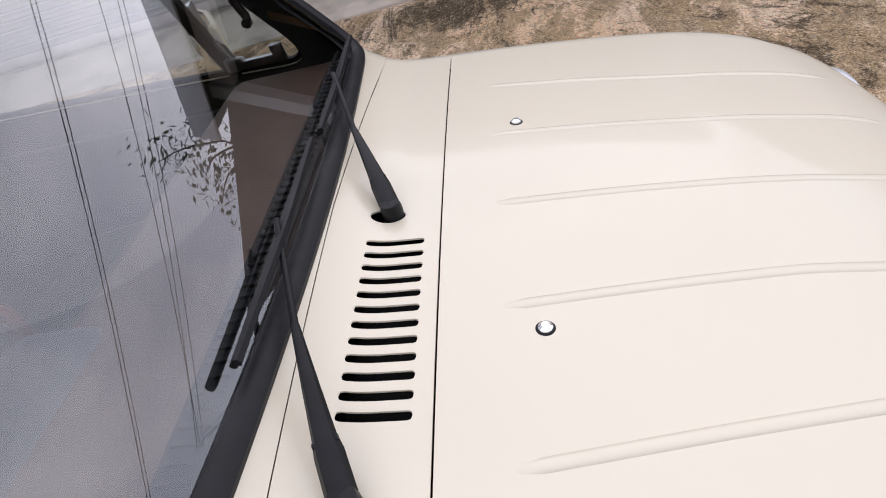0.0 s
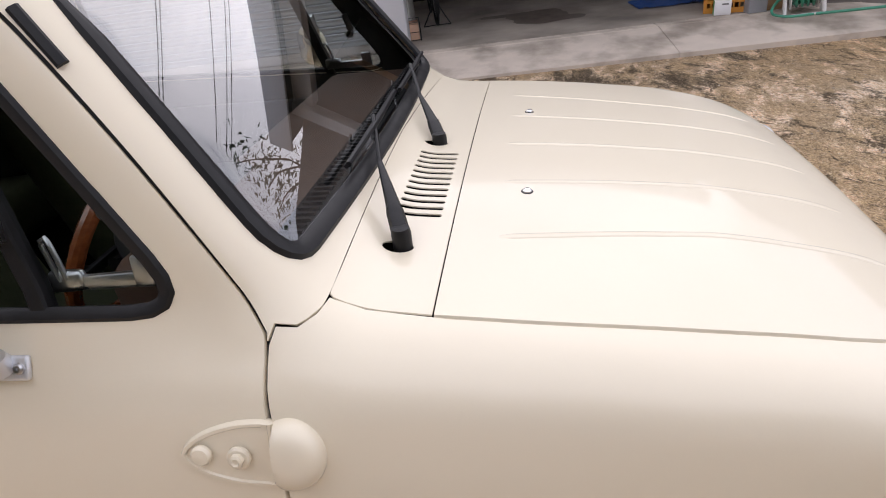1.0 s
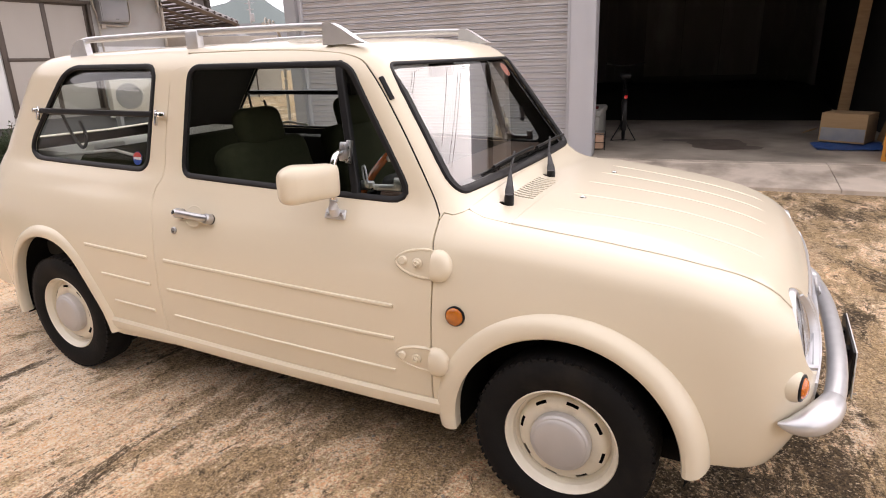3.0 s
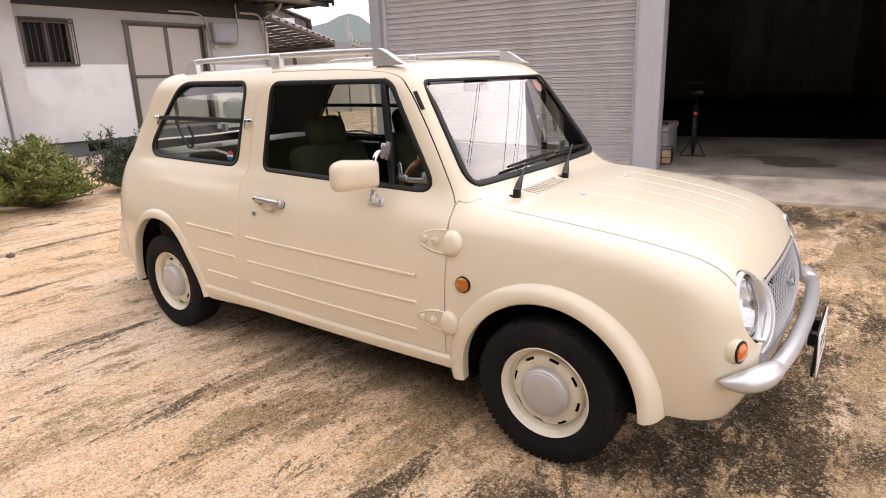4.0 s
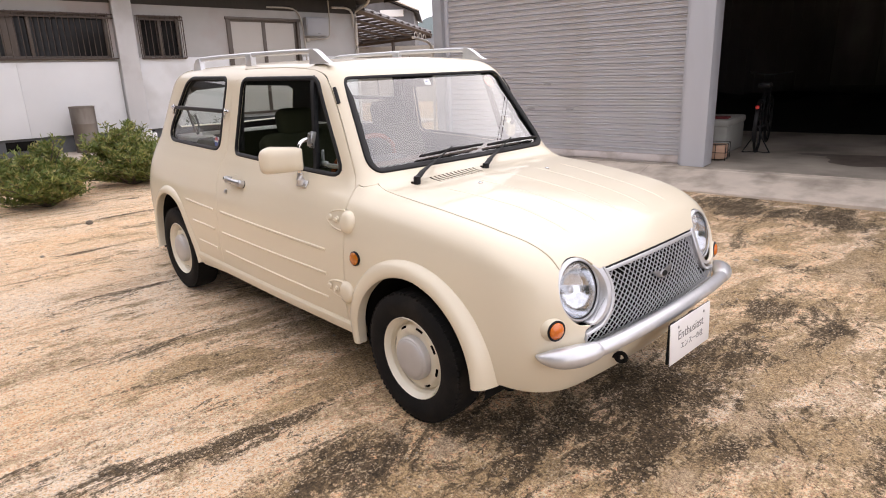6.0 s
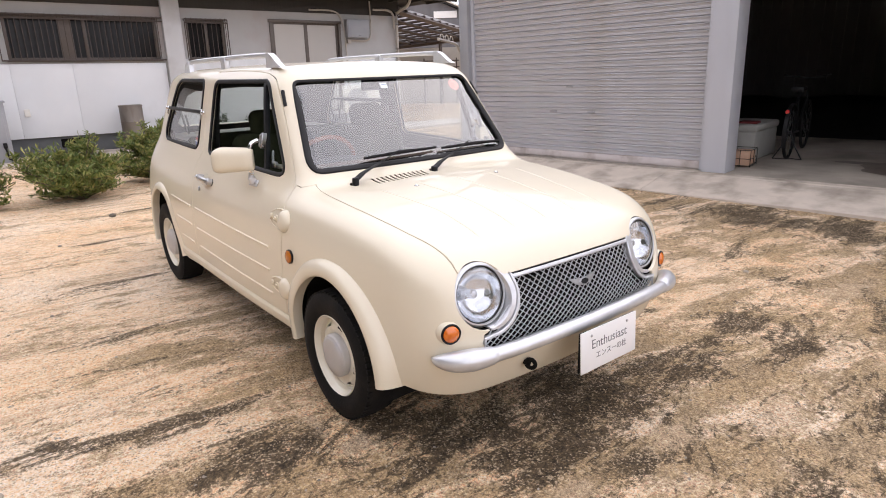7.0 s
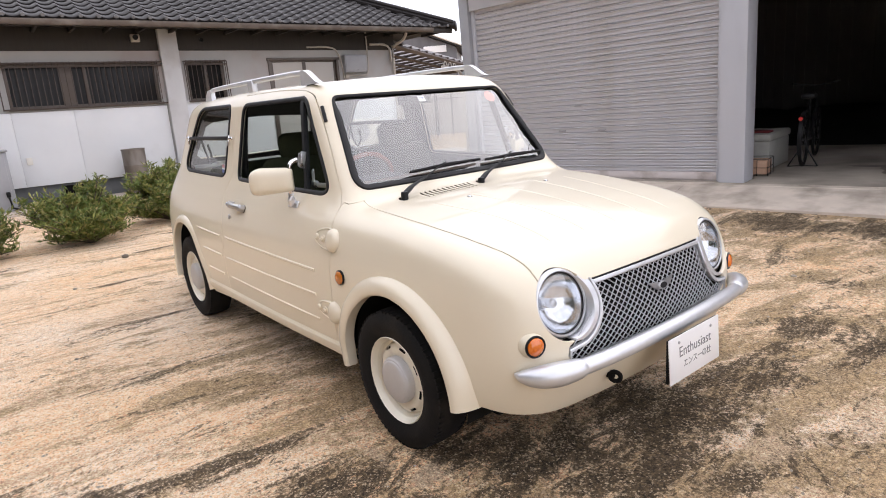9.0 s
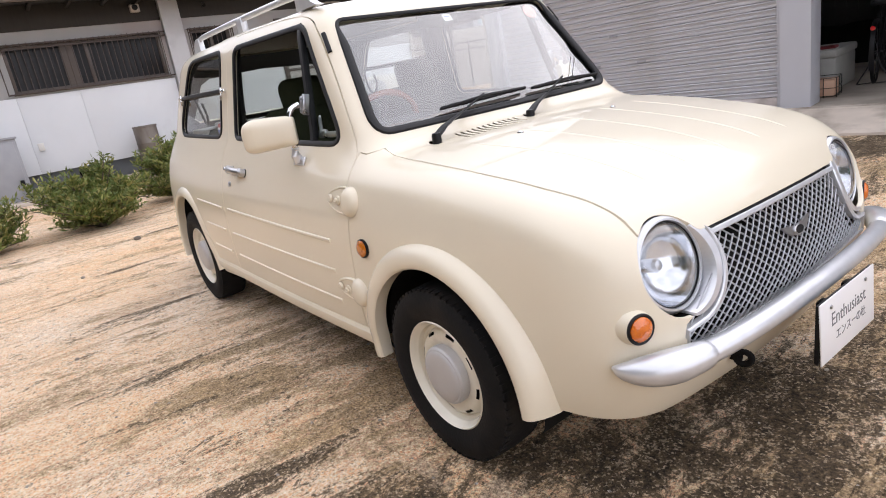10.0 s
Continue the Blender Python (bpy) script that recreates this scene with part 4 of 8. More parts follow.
# windscreen and rear glass
scr = [SCREEN.inv(p) for p in on_screen([q for q in hole_run])]
screen_glass = panel("windscreen", sheet(SCREEN, scr, step=0.06, depth=0, off=-0.010, both=True), SCREEN_GLASS, car, "raked windscreen glass")
screen_glass.visible_shadow = False
full3 = on_screen(screen_hole)
nrm = []
for q in full3:
    e = 2e-3
    g = Vector([float(body(q[0] + e * (k == 0), q[1] + e * (k == 1), q[2] + e * (k == 2)) - body(q[0] - e * (k == 0), q[1] - e * (k == 1), q[2] - e * (k == 2))) for k in range(3)])
    nrm.append(g.normalized())
seal = Mesh().strip([Vector(q) for q in full3], nrm, [(-0.025, -0.010), (-0.025, -0.002), (-0.020, 0.003), (-0.009, 0.007), (0.001, 0.007), (0.006, 0.001), (0.006, -0.008)], closed=True)
for i, q in enumerate(full3):
    f = 1.0 - 0.55 * min(1.0, max(0.0, (q[2] - 1.25) / 0.06))
    for k in range(7):
        seal.v[7 * i + k] = tuple(Vector(q) + (Vector(seal.v[7 * i + k]) - Vector(q)) * f)
part("windscreen_seal", seal, RUBBER, screen_glass, "black rubber windscreen seal")
rear_glass = panel("rear_window", sheet(REAR, hatch_glass, step=0.06, depth=0, off=-0.006, both=True), GLASS, car, "rear window glass")
rear_glass.visible_shadow = False

# ribs and washer nozzles on the bonnet
for y in (-0.402, -0.201, 0.0, 0.201, 0.402):
    uv = [(u, y * (1 - 0.12 * min(1.0, (u + 0.15) / 0.35))) for u in np.linspace(-0.150, 0.44, 30)]
    p, n = along(HOOD, uv)
    p[0], p[1], p[-2], p[-1] = p[0] - n[0] * 0.0035, p[1] - n[1] * 0.0012, p[-2] - n[-2] * 0.0012, p[-1] - n[-1] * 0.0035
    m = Mesh().strip(p, n, [(-0.0095, -0.002), (-0.0085, 0.0028), (-0.004, 0.0043), (0.0, 0.0047), (0.004, 0.0043), (0.0085, 0.0028), (0.0095, -0.002)])
    part("bonnet_rib", m, PAINT, hood, sharp=60)
for y in (-0.238, 0.232):
    (q,), (m,) = along(HOOD, [(-0.090, y)])
    part("washer_nozzle", Mesh().lathe([(0.0112, 0), (0.0112, 0.003), (0.0100, 0.0040)], 20, facing(q, m, (1, 0, 0))), RUBBER, hood)
    part("washer_nozzle", Mesh().lathe([(0.009, 0.002), (0.0082, 0.006), (0.0045, 0.009), (0, 0.0095)], 20, facing(q, m, (1, 0, 0))), CHROME, hood, "chrome washer nozzle")

# wipers
for y0, knee, tip, b0, b1 in ((-0.432, (-0.346, -0.255, 0.962), (-0.398, -0.115, 0.994), (-0.389, -0.320, 0.980), (-0.395, 0.100, 0.988)),
                              (0.005, (-0.346, 0.180, 0.960), (-0.402, 0.315, 0.993), (-0.391, 0.134, 0.982), (-0.406, 0.545, 0.980))):
    piv = Vector((-0.280, y0, 0.905))
    arm = Mesh().lathe([(0.015, -0.03), (0.016, 0.006), (0.014, 0.016), (0, 0.018)], 18, Matrix.Translation(piv))
    k = Vector(knee)
    d = (k - piv).normalized()
    arm.tube([piv + Vector((0, 0, 0.006)), piv + d * 0.045 + Vector((0, 0, 0.010)), piv + d * 0.06 + Vector((0, 0, 0.012)), piv.lerp(k, 0.6) + Vector((0, 0, 0.008)), k], [0.015, 0.0145, 0.012, 0.009, 0.005], 8, flat=0.6)
    arm.lathe([(0.004, -0.0125), (0.004, 0.0125)], 10, facing(piv + d * 0.055 + Vector((0, 0, 0.012)), d.cross(Vector((0, 0, 1)))))
    arm.tube([k, Vector(tip) + Vector((0.014, 0, 0.012))], 0.0045, 8, flat=0.7)
    wiper = part("wiper", arm, PLASTIC, car, "black wiper arm resting on the windscreen")
    a, b = Vector(b0), Vector(b1)
    out = Vector((0.80, 0, 0.60))
    bl = Mesh().tube([a + out * 0.004, a.lerp(b, 0.5) + out * 0.004, b + out * 0.004], 0.0045, 6)
    bl.tube(spline([a + out * 0.010, a.lerp(b, 0.25) + out * 0.016, a.lerp(b, 0.5) + out * 0.022, a.lerp(b, 0.75) + out * 0.016, b + out * 0.010], 0.03), 0.0055, 6)
    part("wiper_blade", bl, PLASTIC, wiper)

# grille: dark backing, a silver frame and a lattice of bars
gy = lambda z: 0.357 + (0.508 - 0.357) * min(1, max(0, (0.676 - z) / 0.174)) ** 1.0
grille_half = [(0, 0.667)] + [(y, 0.667 - 0.002 * (y / 0.36) ** 2) for y in (-0.18, -0.325)] + [(p[0], p[1]) for p in ring(24, -74, 16, 0.135)] + [(-0.488, 0.484), (-0.490, 0.43), (0, 0.43)]
grille_full = grille_half + [(-p[0], p[1]) for p in grille_half[::-1] if p[0] < -1e-4]
grille = panel("grille", sheet(NOSE, grille_full, step=0.06, depth=0.0, off=-0.045), UNDER, car, "silver lattice grille over a dark backing")
gp, gn = along(NOSE, [tuple(p) for p in grille_full], 0.0)
part("grille_frame", Mesh().strip(gp, gn, [(-0.007, -0.012), (-0.007, 0.003), (-0.004, 0.006), (0.004, 0.006), (0.007, 0.003), (0.007, -0.012)], closed=True), SILVER, grille)
poly = np.array(grille_full)
PITCH, SLOPE = 0.030, 0.80
for sgn in (1, -1):
    for i in range(-28, 29):
        line = np.array([(y, 0.555 + sgn * SLOPE * (y - i * PITCH)) for y in np.linspace(-0.52, 0.52, 261)])
        ok = inside(line, [tuple(q) for q in poly])
        run = line[ok]
        if len(run) < 4:
            continue
        run = run[::8] if len(run) > 16 else run[[0, len(run) // 2, -1]]
        p, n = along(NOSE, [tuple(q) for q in run], -0.004 if sgn > 0 else -0.0058)
        part("grille_bar", Mesh().strip(p, n, [(-0.0017, -0.002), (-0.0015, 0.0008), (0.0, 0.0016), (0.0015, 0.0008), (0.0017, -0.002)]), BAR_SILVER, grille)
p, n = along(NOSE, [(y, 0.580) for y in np.linspace(-0.062, 0.062, 9)], 0.006)
wing = Mesh()
for s in (-1, 1):
    pts = [(0.010 * s, 0.592), (0.076 * s, 0.602), (0.060 * s, 0.587), (0.042 * s, 0.575), (0.010 * s, 0.567)]
    q, nn = along(NOSE, pts, 0.008)
    k = len(q)
    wing.add([*q, *[a - b * 0.006 for a, b in zip(q, nn)]], [tuple(range(k)), tuple(range(2 * k - 1, k - 1, -1))] + [(i, (i + 1) % k, k + (i + 1) % k, k + i) for i in range(k)])
wing.lathe([(0.0190, -0.004), (0.0190, 0.0045), (0.0175, 0.0060), (0.0150, 0.0060), (0.0145, 0.0045), (0, 0.0045)], 24, facing(p[4], n[4]) @ Matrix.Diagonal((1.45, 0.72, 1, 1)))
emblem = part("emblem", wing, STEEL, grille, "small winged metal emblem")
part("emblem_field", Mesh().lathe([(0.0146, 0.0046), (0.0146, 0.0052), (0, 0.0052)], 24, facing(p[4], n[4]) @ Matrix.Diagonal((1.45, 0.72, 1, 1))), PLASTIC, emblem, "dark oval field")

# bumper, plate and towing eye
bx = spline([(0.545, -0.654, 0.437), (0.582, -0.646, 0.437), (0.630, -0.602, 0.439), (0.668, -0.52, 0.443), (0.690, -0.40, 0.446), (0.704, -0.22, 0.449), (0.709, 0, 0.450)], 0.008)
full = bx + [np.array((p[0], -p[1], p[2])) for p in bx[::-1][1:]]
tube_run = [tuple(p) for p in full if abs(p[1]) < 0.56]
bumper = part("front_bumper", Mesh().tube(tube_run, 0.0275, 18, flat=0.95), SILVER, car, "silver-painted tubular front bumper")
for s in (-1, 1):
    cap = [np.array((p[0], s * abs(p[1]), p[2])) for p in bx if abs(p[1]) > 0.485][::-1]
    far_ = np.linspace(0, 1, len(cap))
    size = [0.031 + 0.0095 * min(1.0, f / 0.35) if f < 0.35 else 0.0405 * max(0.10, 1 - ((f - 0.35) / 0.65) ** 2.6 * 0.88) for f in far_]
    size[0], size[1] = 0.028, 0.0305
    part("bumper_end", Mesh().tube([tuple(p) for p in cap], size, 20, flat=0.95), SILVER, bumper, "swollen silver end piece")
plate = part("number_plate", Mesh().box((0.004, 0.330, 0.163), (0, 0, 0), Matrix.Translation((0.768, 0.014, 0.364)) @ pose(0, 0, 0, 0, -3, 0), 0.0018), PLATE, car, "white display plate with printed words")
bracket = Mesh().box((0.010, 0.326, 0.158), (0.7595, 0.014, 0.364), pose(0, 0, 0), 0.002).box((0.03, 0.04, 0.05), (0.742, -0.06, 0.396), None, 0.004).box((0.03, 0.04, 0.05), (0.742, 0.09, 0.396), None, 0.004)
part("plate_bracket", bracket, PLASTIC, bumper)
face = Matrix.Translation((0.768, 0.014, 0.364)) @ pose(0, 0, 0, 0, -3, 0) @ Matrix(((0, 0, 1, 0.0024), (1, 0, 0, 0), (0, 1, 0, 0), (0, 0, 0, 1)))
for word_name, word_text, size, drop in (("plate_words", "Enthusiast", 0.052, 0.004), ("plate_print", "エンスーの杜", 0.031, -0.038)):
    txt = bpy.data.curves.new(word_name, "FONT")
    txt.body, txt.size, txt.align_x, txt.extrude = word_text, size, "CENTER", 0.0003
    words = new(word_name, txt)
    bpy.context.view_layer.update()
    dg = bpy.context.evaluated_depsgraph_get()
    wme = bpy.data.meshes.new_from_object(words.evaluated_get(dg))
    bpy.data.objects.remove(words)
    wme.transform(face @ Matrix.Translation((0.012 if drop < 0 else 0, drop, 0)))
    link(word_name, wme, INK, plate, sharp=None)
for s in (-0.105, 0.105):
    part("plate_bolt", Mesh().lathe([(0.006, 0), (0.005, 0.003), (0, 0.004)], 10, face @ Matrix.Translation((s, 0.058, 0))), STEEL, plate)
part("towing_eye", Mesh().tube([(0.60 + 0.017 * math.cos(t) + 0.05, -0.285 + 0.006 * math.cos(t), 0.330 + 0.017 * math.sin(t)) for t in np.linspace(0, 2 * math.pi, 15)[:-1]], 0.008, 8, closed=True, up=(0, 1, 0)).box((0.09, 0.02, 0.02), (0.60, -0.285, 0.330), None, 0.004), UNDER, car, "dark steel towing eye")

# wheels
tyre_profile = [(0.160, -0.070), (0.200, -0.080), (0.240, -0.080), (0.262, -0.068), (0.270, -0.045), (0.272, 0.0), (0.270, 0.045), (0.262, 0.066), (0.245, 0.076), (0.215, 0.079), (0.190, 0.074), (0.170, 0.066), (0.163, 0.055), (0.160, 0.0)]


def wheel(name_pose):
    w = Mesh().lathe(tyre_profile, 96, close=True)
    n = 96
    for j in (4, 5, 6, 7):
        for i in range(n):
            if (i + j) % 2:
                x, y, z = w.v[j * n + i]
                k = 0.985 if j in (4, 6, 7) else 0.990
                w.v[j * n + i] = (x * k, y * k, z)
    return w


wheel_ob = part("wheel", wheel(None), TYRE, car, "black tyre on a cream steel rim with silver hubcap")
rim_prof = [(0.150, -0.02), (0.164, 0.050), (0.167, 0.060), (0.170, 0.066), (0.167, 0.069), (0.162, 0.064), (0.158, 0.052), (0.152, 0.046), (0.149, 0.030), (0.138, 0.022)]
rim = Mesh().lathe(rim_prof, 48)
rim.f = [f for f in rim.f if len(f) <= 4]
part("rim", rim, WHITE_RIM, wheel_ob, "cream steel rim")
disc, n_slot = Mesh(), 8
seg = 64
prof = [(0.140, 0.022), (0.135, 0.034), (0.129, 0.041), (0.120, 0.045), (0.104, 0.046), (0.094, 0.043), (0.082, 0.039)]
dv = [(r * math.cos(2 * math.pi * i / seg), r * math.sin(2 * math.pi * i / seg), h) for r, h in prof for i in range(seg)]
dfc = []
for j in range(len(prof) - 1):
    for i in range(seg):
        if j == 2 and (i % (seg // n_slot)) in (2, 3, 4):
            continue
        dfc.append((j * seg + i, j * seg + (i + 1) % seg, (j + 1) * seg + (i + 1) % seg, (j + 1) * seg + i))
disc.add(dv, dfc)
part("wheel_disc", disc, WHITE_RIM, wheel_ob, "cream slotted wheel disc")
part("hubcap", Mesh().lathe([(0.090, 0.038), (0.0905, 0.058), (0.0890, 0.066), (0.084, 0.071), (0.079, 0.072), (0.076, 0.075), (0.069, 0.078), (0.045, 0.081), (0, 0.082)], 48), HUB, wheel_ob, "plain silver hubcap")
lugs = Mesh()
for i in range(68):
    for zz, ph in ((0.052, 0.0), (-0.052, 0.5)):
        lugs.box((0.010, 0.0155, 0.030), (0.2622, 0, zz), pose(0, 0, 0, 0, 0, 360 * (i + ph) / 68) , 0.0)
tagged(part("tread", lugs, TYRE, wheel_ob), kind="stuff")
part("brake_drum", Mesh().lathe([(0.150, -0.03), (0.150, 0.0), (0, 0.0)], 32), UNDER, wheel_ob)


def add_wheel(m):
    made = {}
    for o in (wheel_ob, *wheel_ob.children_recursive):
        c = o.copy()
        scene.collection.objects.link(c)
        made[o] = c
        c.parent = made.get(o.parent, car)
    made[wheel_ob].matrix_basis = m


wheel_ob.matrix_basis = facing((FRONT_X, -0.683, AXLE_Z), (0, -1, 0)) @ pose(0, 0, 0, 0, 0, 12)
for ch in wheel_ob.children:
    ch.matrix_parent_inverse = Matrix()
add_wheel(facing((REAR_X, -0.704, AXLE_Z), (0, -1, 0)) @ pose(0, 0, 0, 0, 0, 33))
add_wheel(facing((FRONT_X, 0.683, AXLE_Z), (0, 1, 0)))
add_wheel(facing((REAR_X, 0.704, AXLE_Z), (0, 1, 0)))


# ---- inside the car ----
def cushion(size, at, turn=0.0, bevel=0.05):
    return Mesh().box(size, (0, 0, 0), Matrix.Translation(at) @ pose(0, 0, 0, 0, turn, 0), bevel, 4)


for y in (-0.33, 0.33):
    s = part("car_seat", cushion((0.50, 0.48, 0.16), (-1.10, y, 0.58), -6, 0.06), SEAT, car, "olive green cloth front seat")
    part("backrest", cushion((0.15, 0.46, 0.52), (-1.36, y, 0.79), -17, 0.06), SEAT, s)
    part("headrest", cushion((0.10, 0.235, 0.165), (-1.425, y, 1.090), -14, 0.05), SEAT, s)
    part("headrest_post", Mesh().tube([(-1.40, y - 0.05, 0.98), (-1.415, y - 0.05, 1.05)], 0.007).tube([(-1.40, y + 0.05, 0.98), (-1.415, y + 0.05, 1.05)], 0.007), STEEL, s)
rs = part("rear_seat", cushion((0.46, 1.14, 0.16), (-1.98, 0, 0.60), -4, 0.05), SEAT, car, "olive green rear bench seat")
part("backrest", cushion((0.12, 1.14, 0.42), (-2.22, 0, 0.78), -18, 0.05), SEAT, rs)
part("parcel_shelf", Mesh().box((0.40, 1.10, 0.035), (-2.46, 0, 0.955), None, 0.008).box((0.07, 0.16, 0.035), (-2.32, -0.42, 0.985), None, 0.01), OFFWHITE, car, "off-white parcel shelf")
dash = part("dashboard", Mesh().box((0.30, 1.16, 0.14), (-0.55, 0, 0.875), pose(0, 0, 0), 0.04, 3), DASH, car, "brown vinyl dashboard")
part("instrument_hood", Mesh().box((0.14, 0.30, 0.08), (-0.68, -0.33, 0.92), None, 0.03, 3), TRIM, dash)
strip = Mesh().box((0.052, 1.04, 0.006), (-0.424, 0, 0.950), None, 0.002)
for i in range(52):
    strip.box((0.034, 0.006, 0.006), (-0.424, -0.50 + i * 0.0196, 0.955))
part("demister_vent", strip, PLASTIC, dash, "black slotted demister strip")
sw = Matrix.Translation((-0.80, -0.33, 0.895)) @ pose(0, 0, 0, 0, -62, 0)
steer = part("steering_wheel", Mesh().tube([(0.185 * math.cos(t), 0.185 * math.sin(t), 0) for t in np.linspace(0, 2 * math.pi, 41)[:-1]], 0.013, 10, sw, closed=True), WOOD, car, "steering wheel with a reddish wooden rim")
part("spoke", Mesh().box((0.34, 0.03, 0.008), (0, 0, -0.012), sw, 0.003).box((0.03, 0.18, 0.008), (0, -0.09, -0.012), sw, 0.003).lathe([(0.05, -0.03), (0.05, 0.0), (0.03, 0.012), (0, 0.014)], 20, sw), PLASTIC, steer)
part("column", Mesh().tube([(-0.79, -0.33, 0.88), (-0.55, -0.33, 0.76)], 0.035, 12), PLASTIC, steer)
for s, d, c in ((False, right_door, car), (True, left_door, car)):
    panel("inner_trim", sheet(FLANK, door_line, [door_window], step=0.06, depth=0, off=-0.020), TRIM, d, "dark interior trim", mirrored=s)
    panel("inner_trim", sheet(REAR, q_outline, [q_hole], step=0.06, depth=0, off=-0.020), TRIM, c, "dark interior trim", mirrored=s)
part("door_card", Mesh().box((1.06, 0.02, 0.50), (-0.98, -0.665, 0.60), None, 0.008), TRIM, right_door)
part("door_card", Mesh().box((1.06, 0.02, 0.50), (-0.98, 0.665, 0.60), None, 0.008), TRIM, left_door)
part("cabin_floor", Mesh().box((2.3, 1.2, 0.03), (-1.5, 0, 0.30), None, 0.005).box((0.9, 0.08, 0.45), (-2.15, -0.60, 0.70), None, 0.02).box((0.9, 0.08, 0.45), (-2.15, 0.60, 0.70), None, 0.02), TRIM, car)
headlining = [(p[0] + 0.03 if p[0] < -1.5 else p[0] - 0.05, p[1] * 0.97) for p in roof_outline]
panel("headlining", sheet(ROOF, headlining, step=0.08, depth=0, off=-0.022, both=True), LINING, car, "grey-beige headlining")
part("rear_view_mirror", Mesh().box((0.02, 0.20, 0.055), (-0.74, 0.0, 1.30), None, 0.015), PLASTIC, car)

# small things on and behind the glass
def disc_on(way, at, radius, off, mat, parent, label="", n=20, name="sticker"):
    (q,), (m,) = along(way, [at], off)
    return part(name, Mesh().lathe([(radius, -0.0004), (radius, 0.0004), (0, 0.0005)], n, facing(q, m)), mat, parent, label)


right_quarter = [o for o in car.children if o.name == "rear_quarter"][0]
disc_on(FLANK, (-1.780, 0.996), 0.027, -0.0125, STICK_BLUE, right_quarter, "round blue, white and red sticker inside the glass")
(q,), (m,) = along(FLANK, [(-1.780, 0.996)], -0.0115)
part("sticker_field", Mesh().box((0.046, 0.010, 0.0006), (0, 0.0, 0), facing(q, m)), PLATE, right_quarter)
half = Mesh()
half.add([(0, 0.005, 0)] + [(0.0255 * math.cos(t), 0.005 + 0.0195 * math.sin(t), 0) for t in np.linspace(0, math.pi, 15)], [(0, i + 1, i + 2) for i in range(14)], facing(q, m))
part("sticker_field", half, STICK_RED, right_quarter)


def behind_screen(y, z, off=-0.016):
    p = Vector(on_screen([(y, z)])[0])
    return p + Vector((0.81, 0, 0.58)) * off


m_scr = lambda y, z: facing(tuple(behind_screen(y, z)), (0.81, 0.06 * y, 0.58))
part("sticker", Mesh().lathe([(0.034, -0.0004), (0.034, 0.0004), (0, 0.0005)], 28, m_scr(0.428, 1.292)), STICK_PINK, screen_glass, "round salmon sticker inside the windscreen")
part("sticker", Mesh().box((0.040, 0.032, 0.0006), (0, 0, 0), m_scr(-0.028, 1.306), 0.0002), PLATE, screen_glass, "small white square tag inside the windscreen")
part("sticker_print", Mesh().box((0.026, 0.004, 0.0006), (0, 0.004, 0.0006), m_scr(-0.028, 1.306)), STICK_BLUE, screen_glass)
for s in (-1, 1):
    visor = Mesh().box((0.16, 0.42, 0.018), (0, 0, 0), Matrix.Translation((-0.84, s * 0.30, 1.352)) @ pose(0, 0, 0, 0, -8, 0), 0.007, 3)
    part("sun_visor", visor, OFFWHITE, car, "off-white sun visor folded up")

# front quarter lights: latch, stay and the lower rail behind the glass
for s, d in ((-1, right_door), (1, left_door)):
    pick = (lambda w: w) if s < 0 else mirror
    (a, b, c), (n1, n2, n3) = along(FLANK, [(-0.618, 1.088), (-0.585, 0.962), (-0.705, 0.962)], -0.030)
    latch = Mesh().box((0.018, 0.050, 0.012), (0, 0.0, 0), facing(a, n1) @ pose(0, 0, 0, 0, 0, 12), 0.004).box((0.012, 0.022, 0.014), (0.004, -0.034, 0.004), facing(a, n1), 0.004)
    latch.lathe([(0.011, 0), (0.011, 0.012), (0.007, 0.015), (0, 0.015)], 14, facing(a - Vector((0, 0, 0.036)), n1))
    part("quarter_light_latch", pick(latch), STEEL, d, "steel quarter light latch")
    rail_ = Mesh().box((0.150, 0.022, 0.012), (0, 0, 0), facing(b.lerp(c, 0.5), n2) @ pose(0, 0, 0, 0, 0, 1.5), 0.004).box((0.030, 0.045, 0.014), (0.062, 0.012, 0), facing(b.lerp(c, 0.5), n2), 0.005)
    lever_run = along(FLANK, [(-0.700, 0.966), (-0.708, 0.995), (-0.714, 1.022), (-0.706, 1.026), (-0.697, 0.998), (-0.690, 0.968)], -0.022)[0]
    part("quarter_light_lever", pick(Mesh().tube(spline([tuple(q) for q in lever_run], 0.008), 0.0038, 8)), STEEL, d, "steel loop lever of the quarter light")
    (e,), (n4,) = along(FLANK, [(-0.694, 0.966)], -0.028)
    rail_.box((0.052, 0.030, 0.016), (0, 0, 0), facing(e, n4), 0.008, 3)
    part("quarter_light_rail", pick(rail_), STEEL, d, "polished rail under the quarter light")

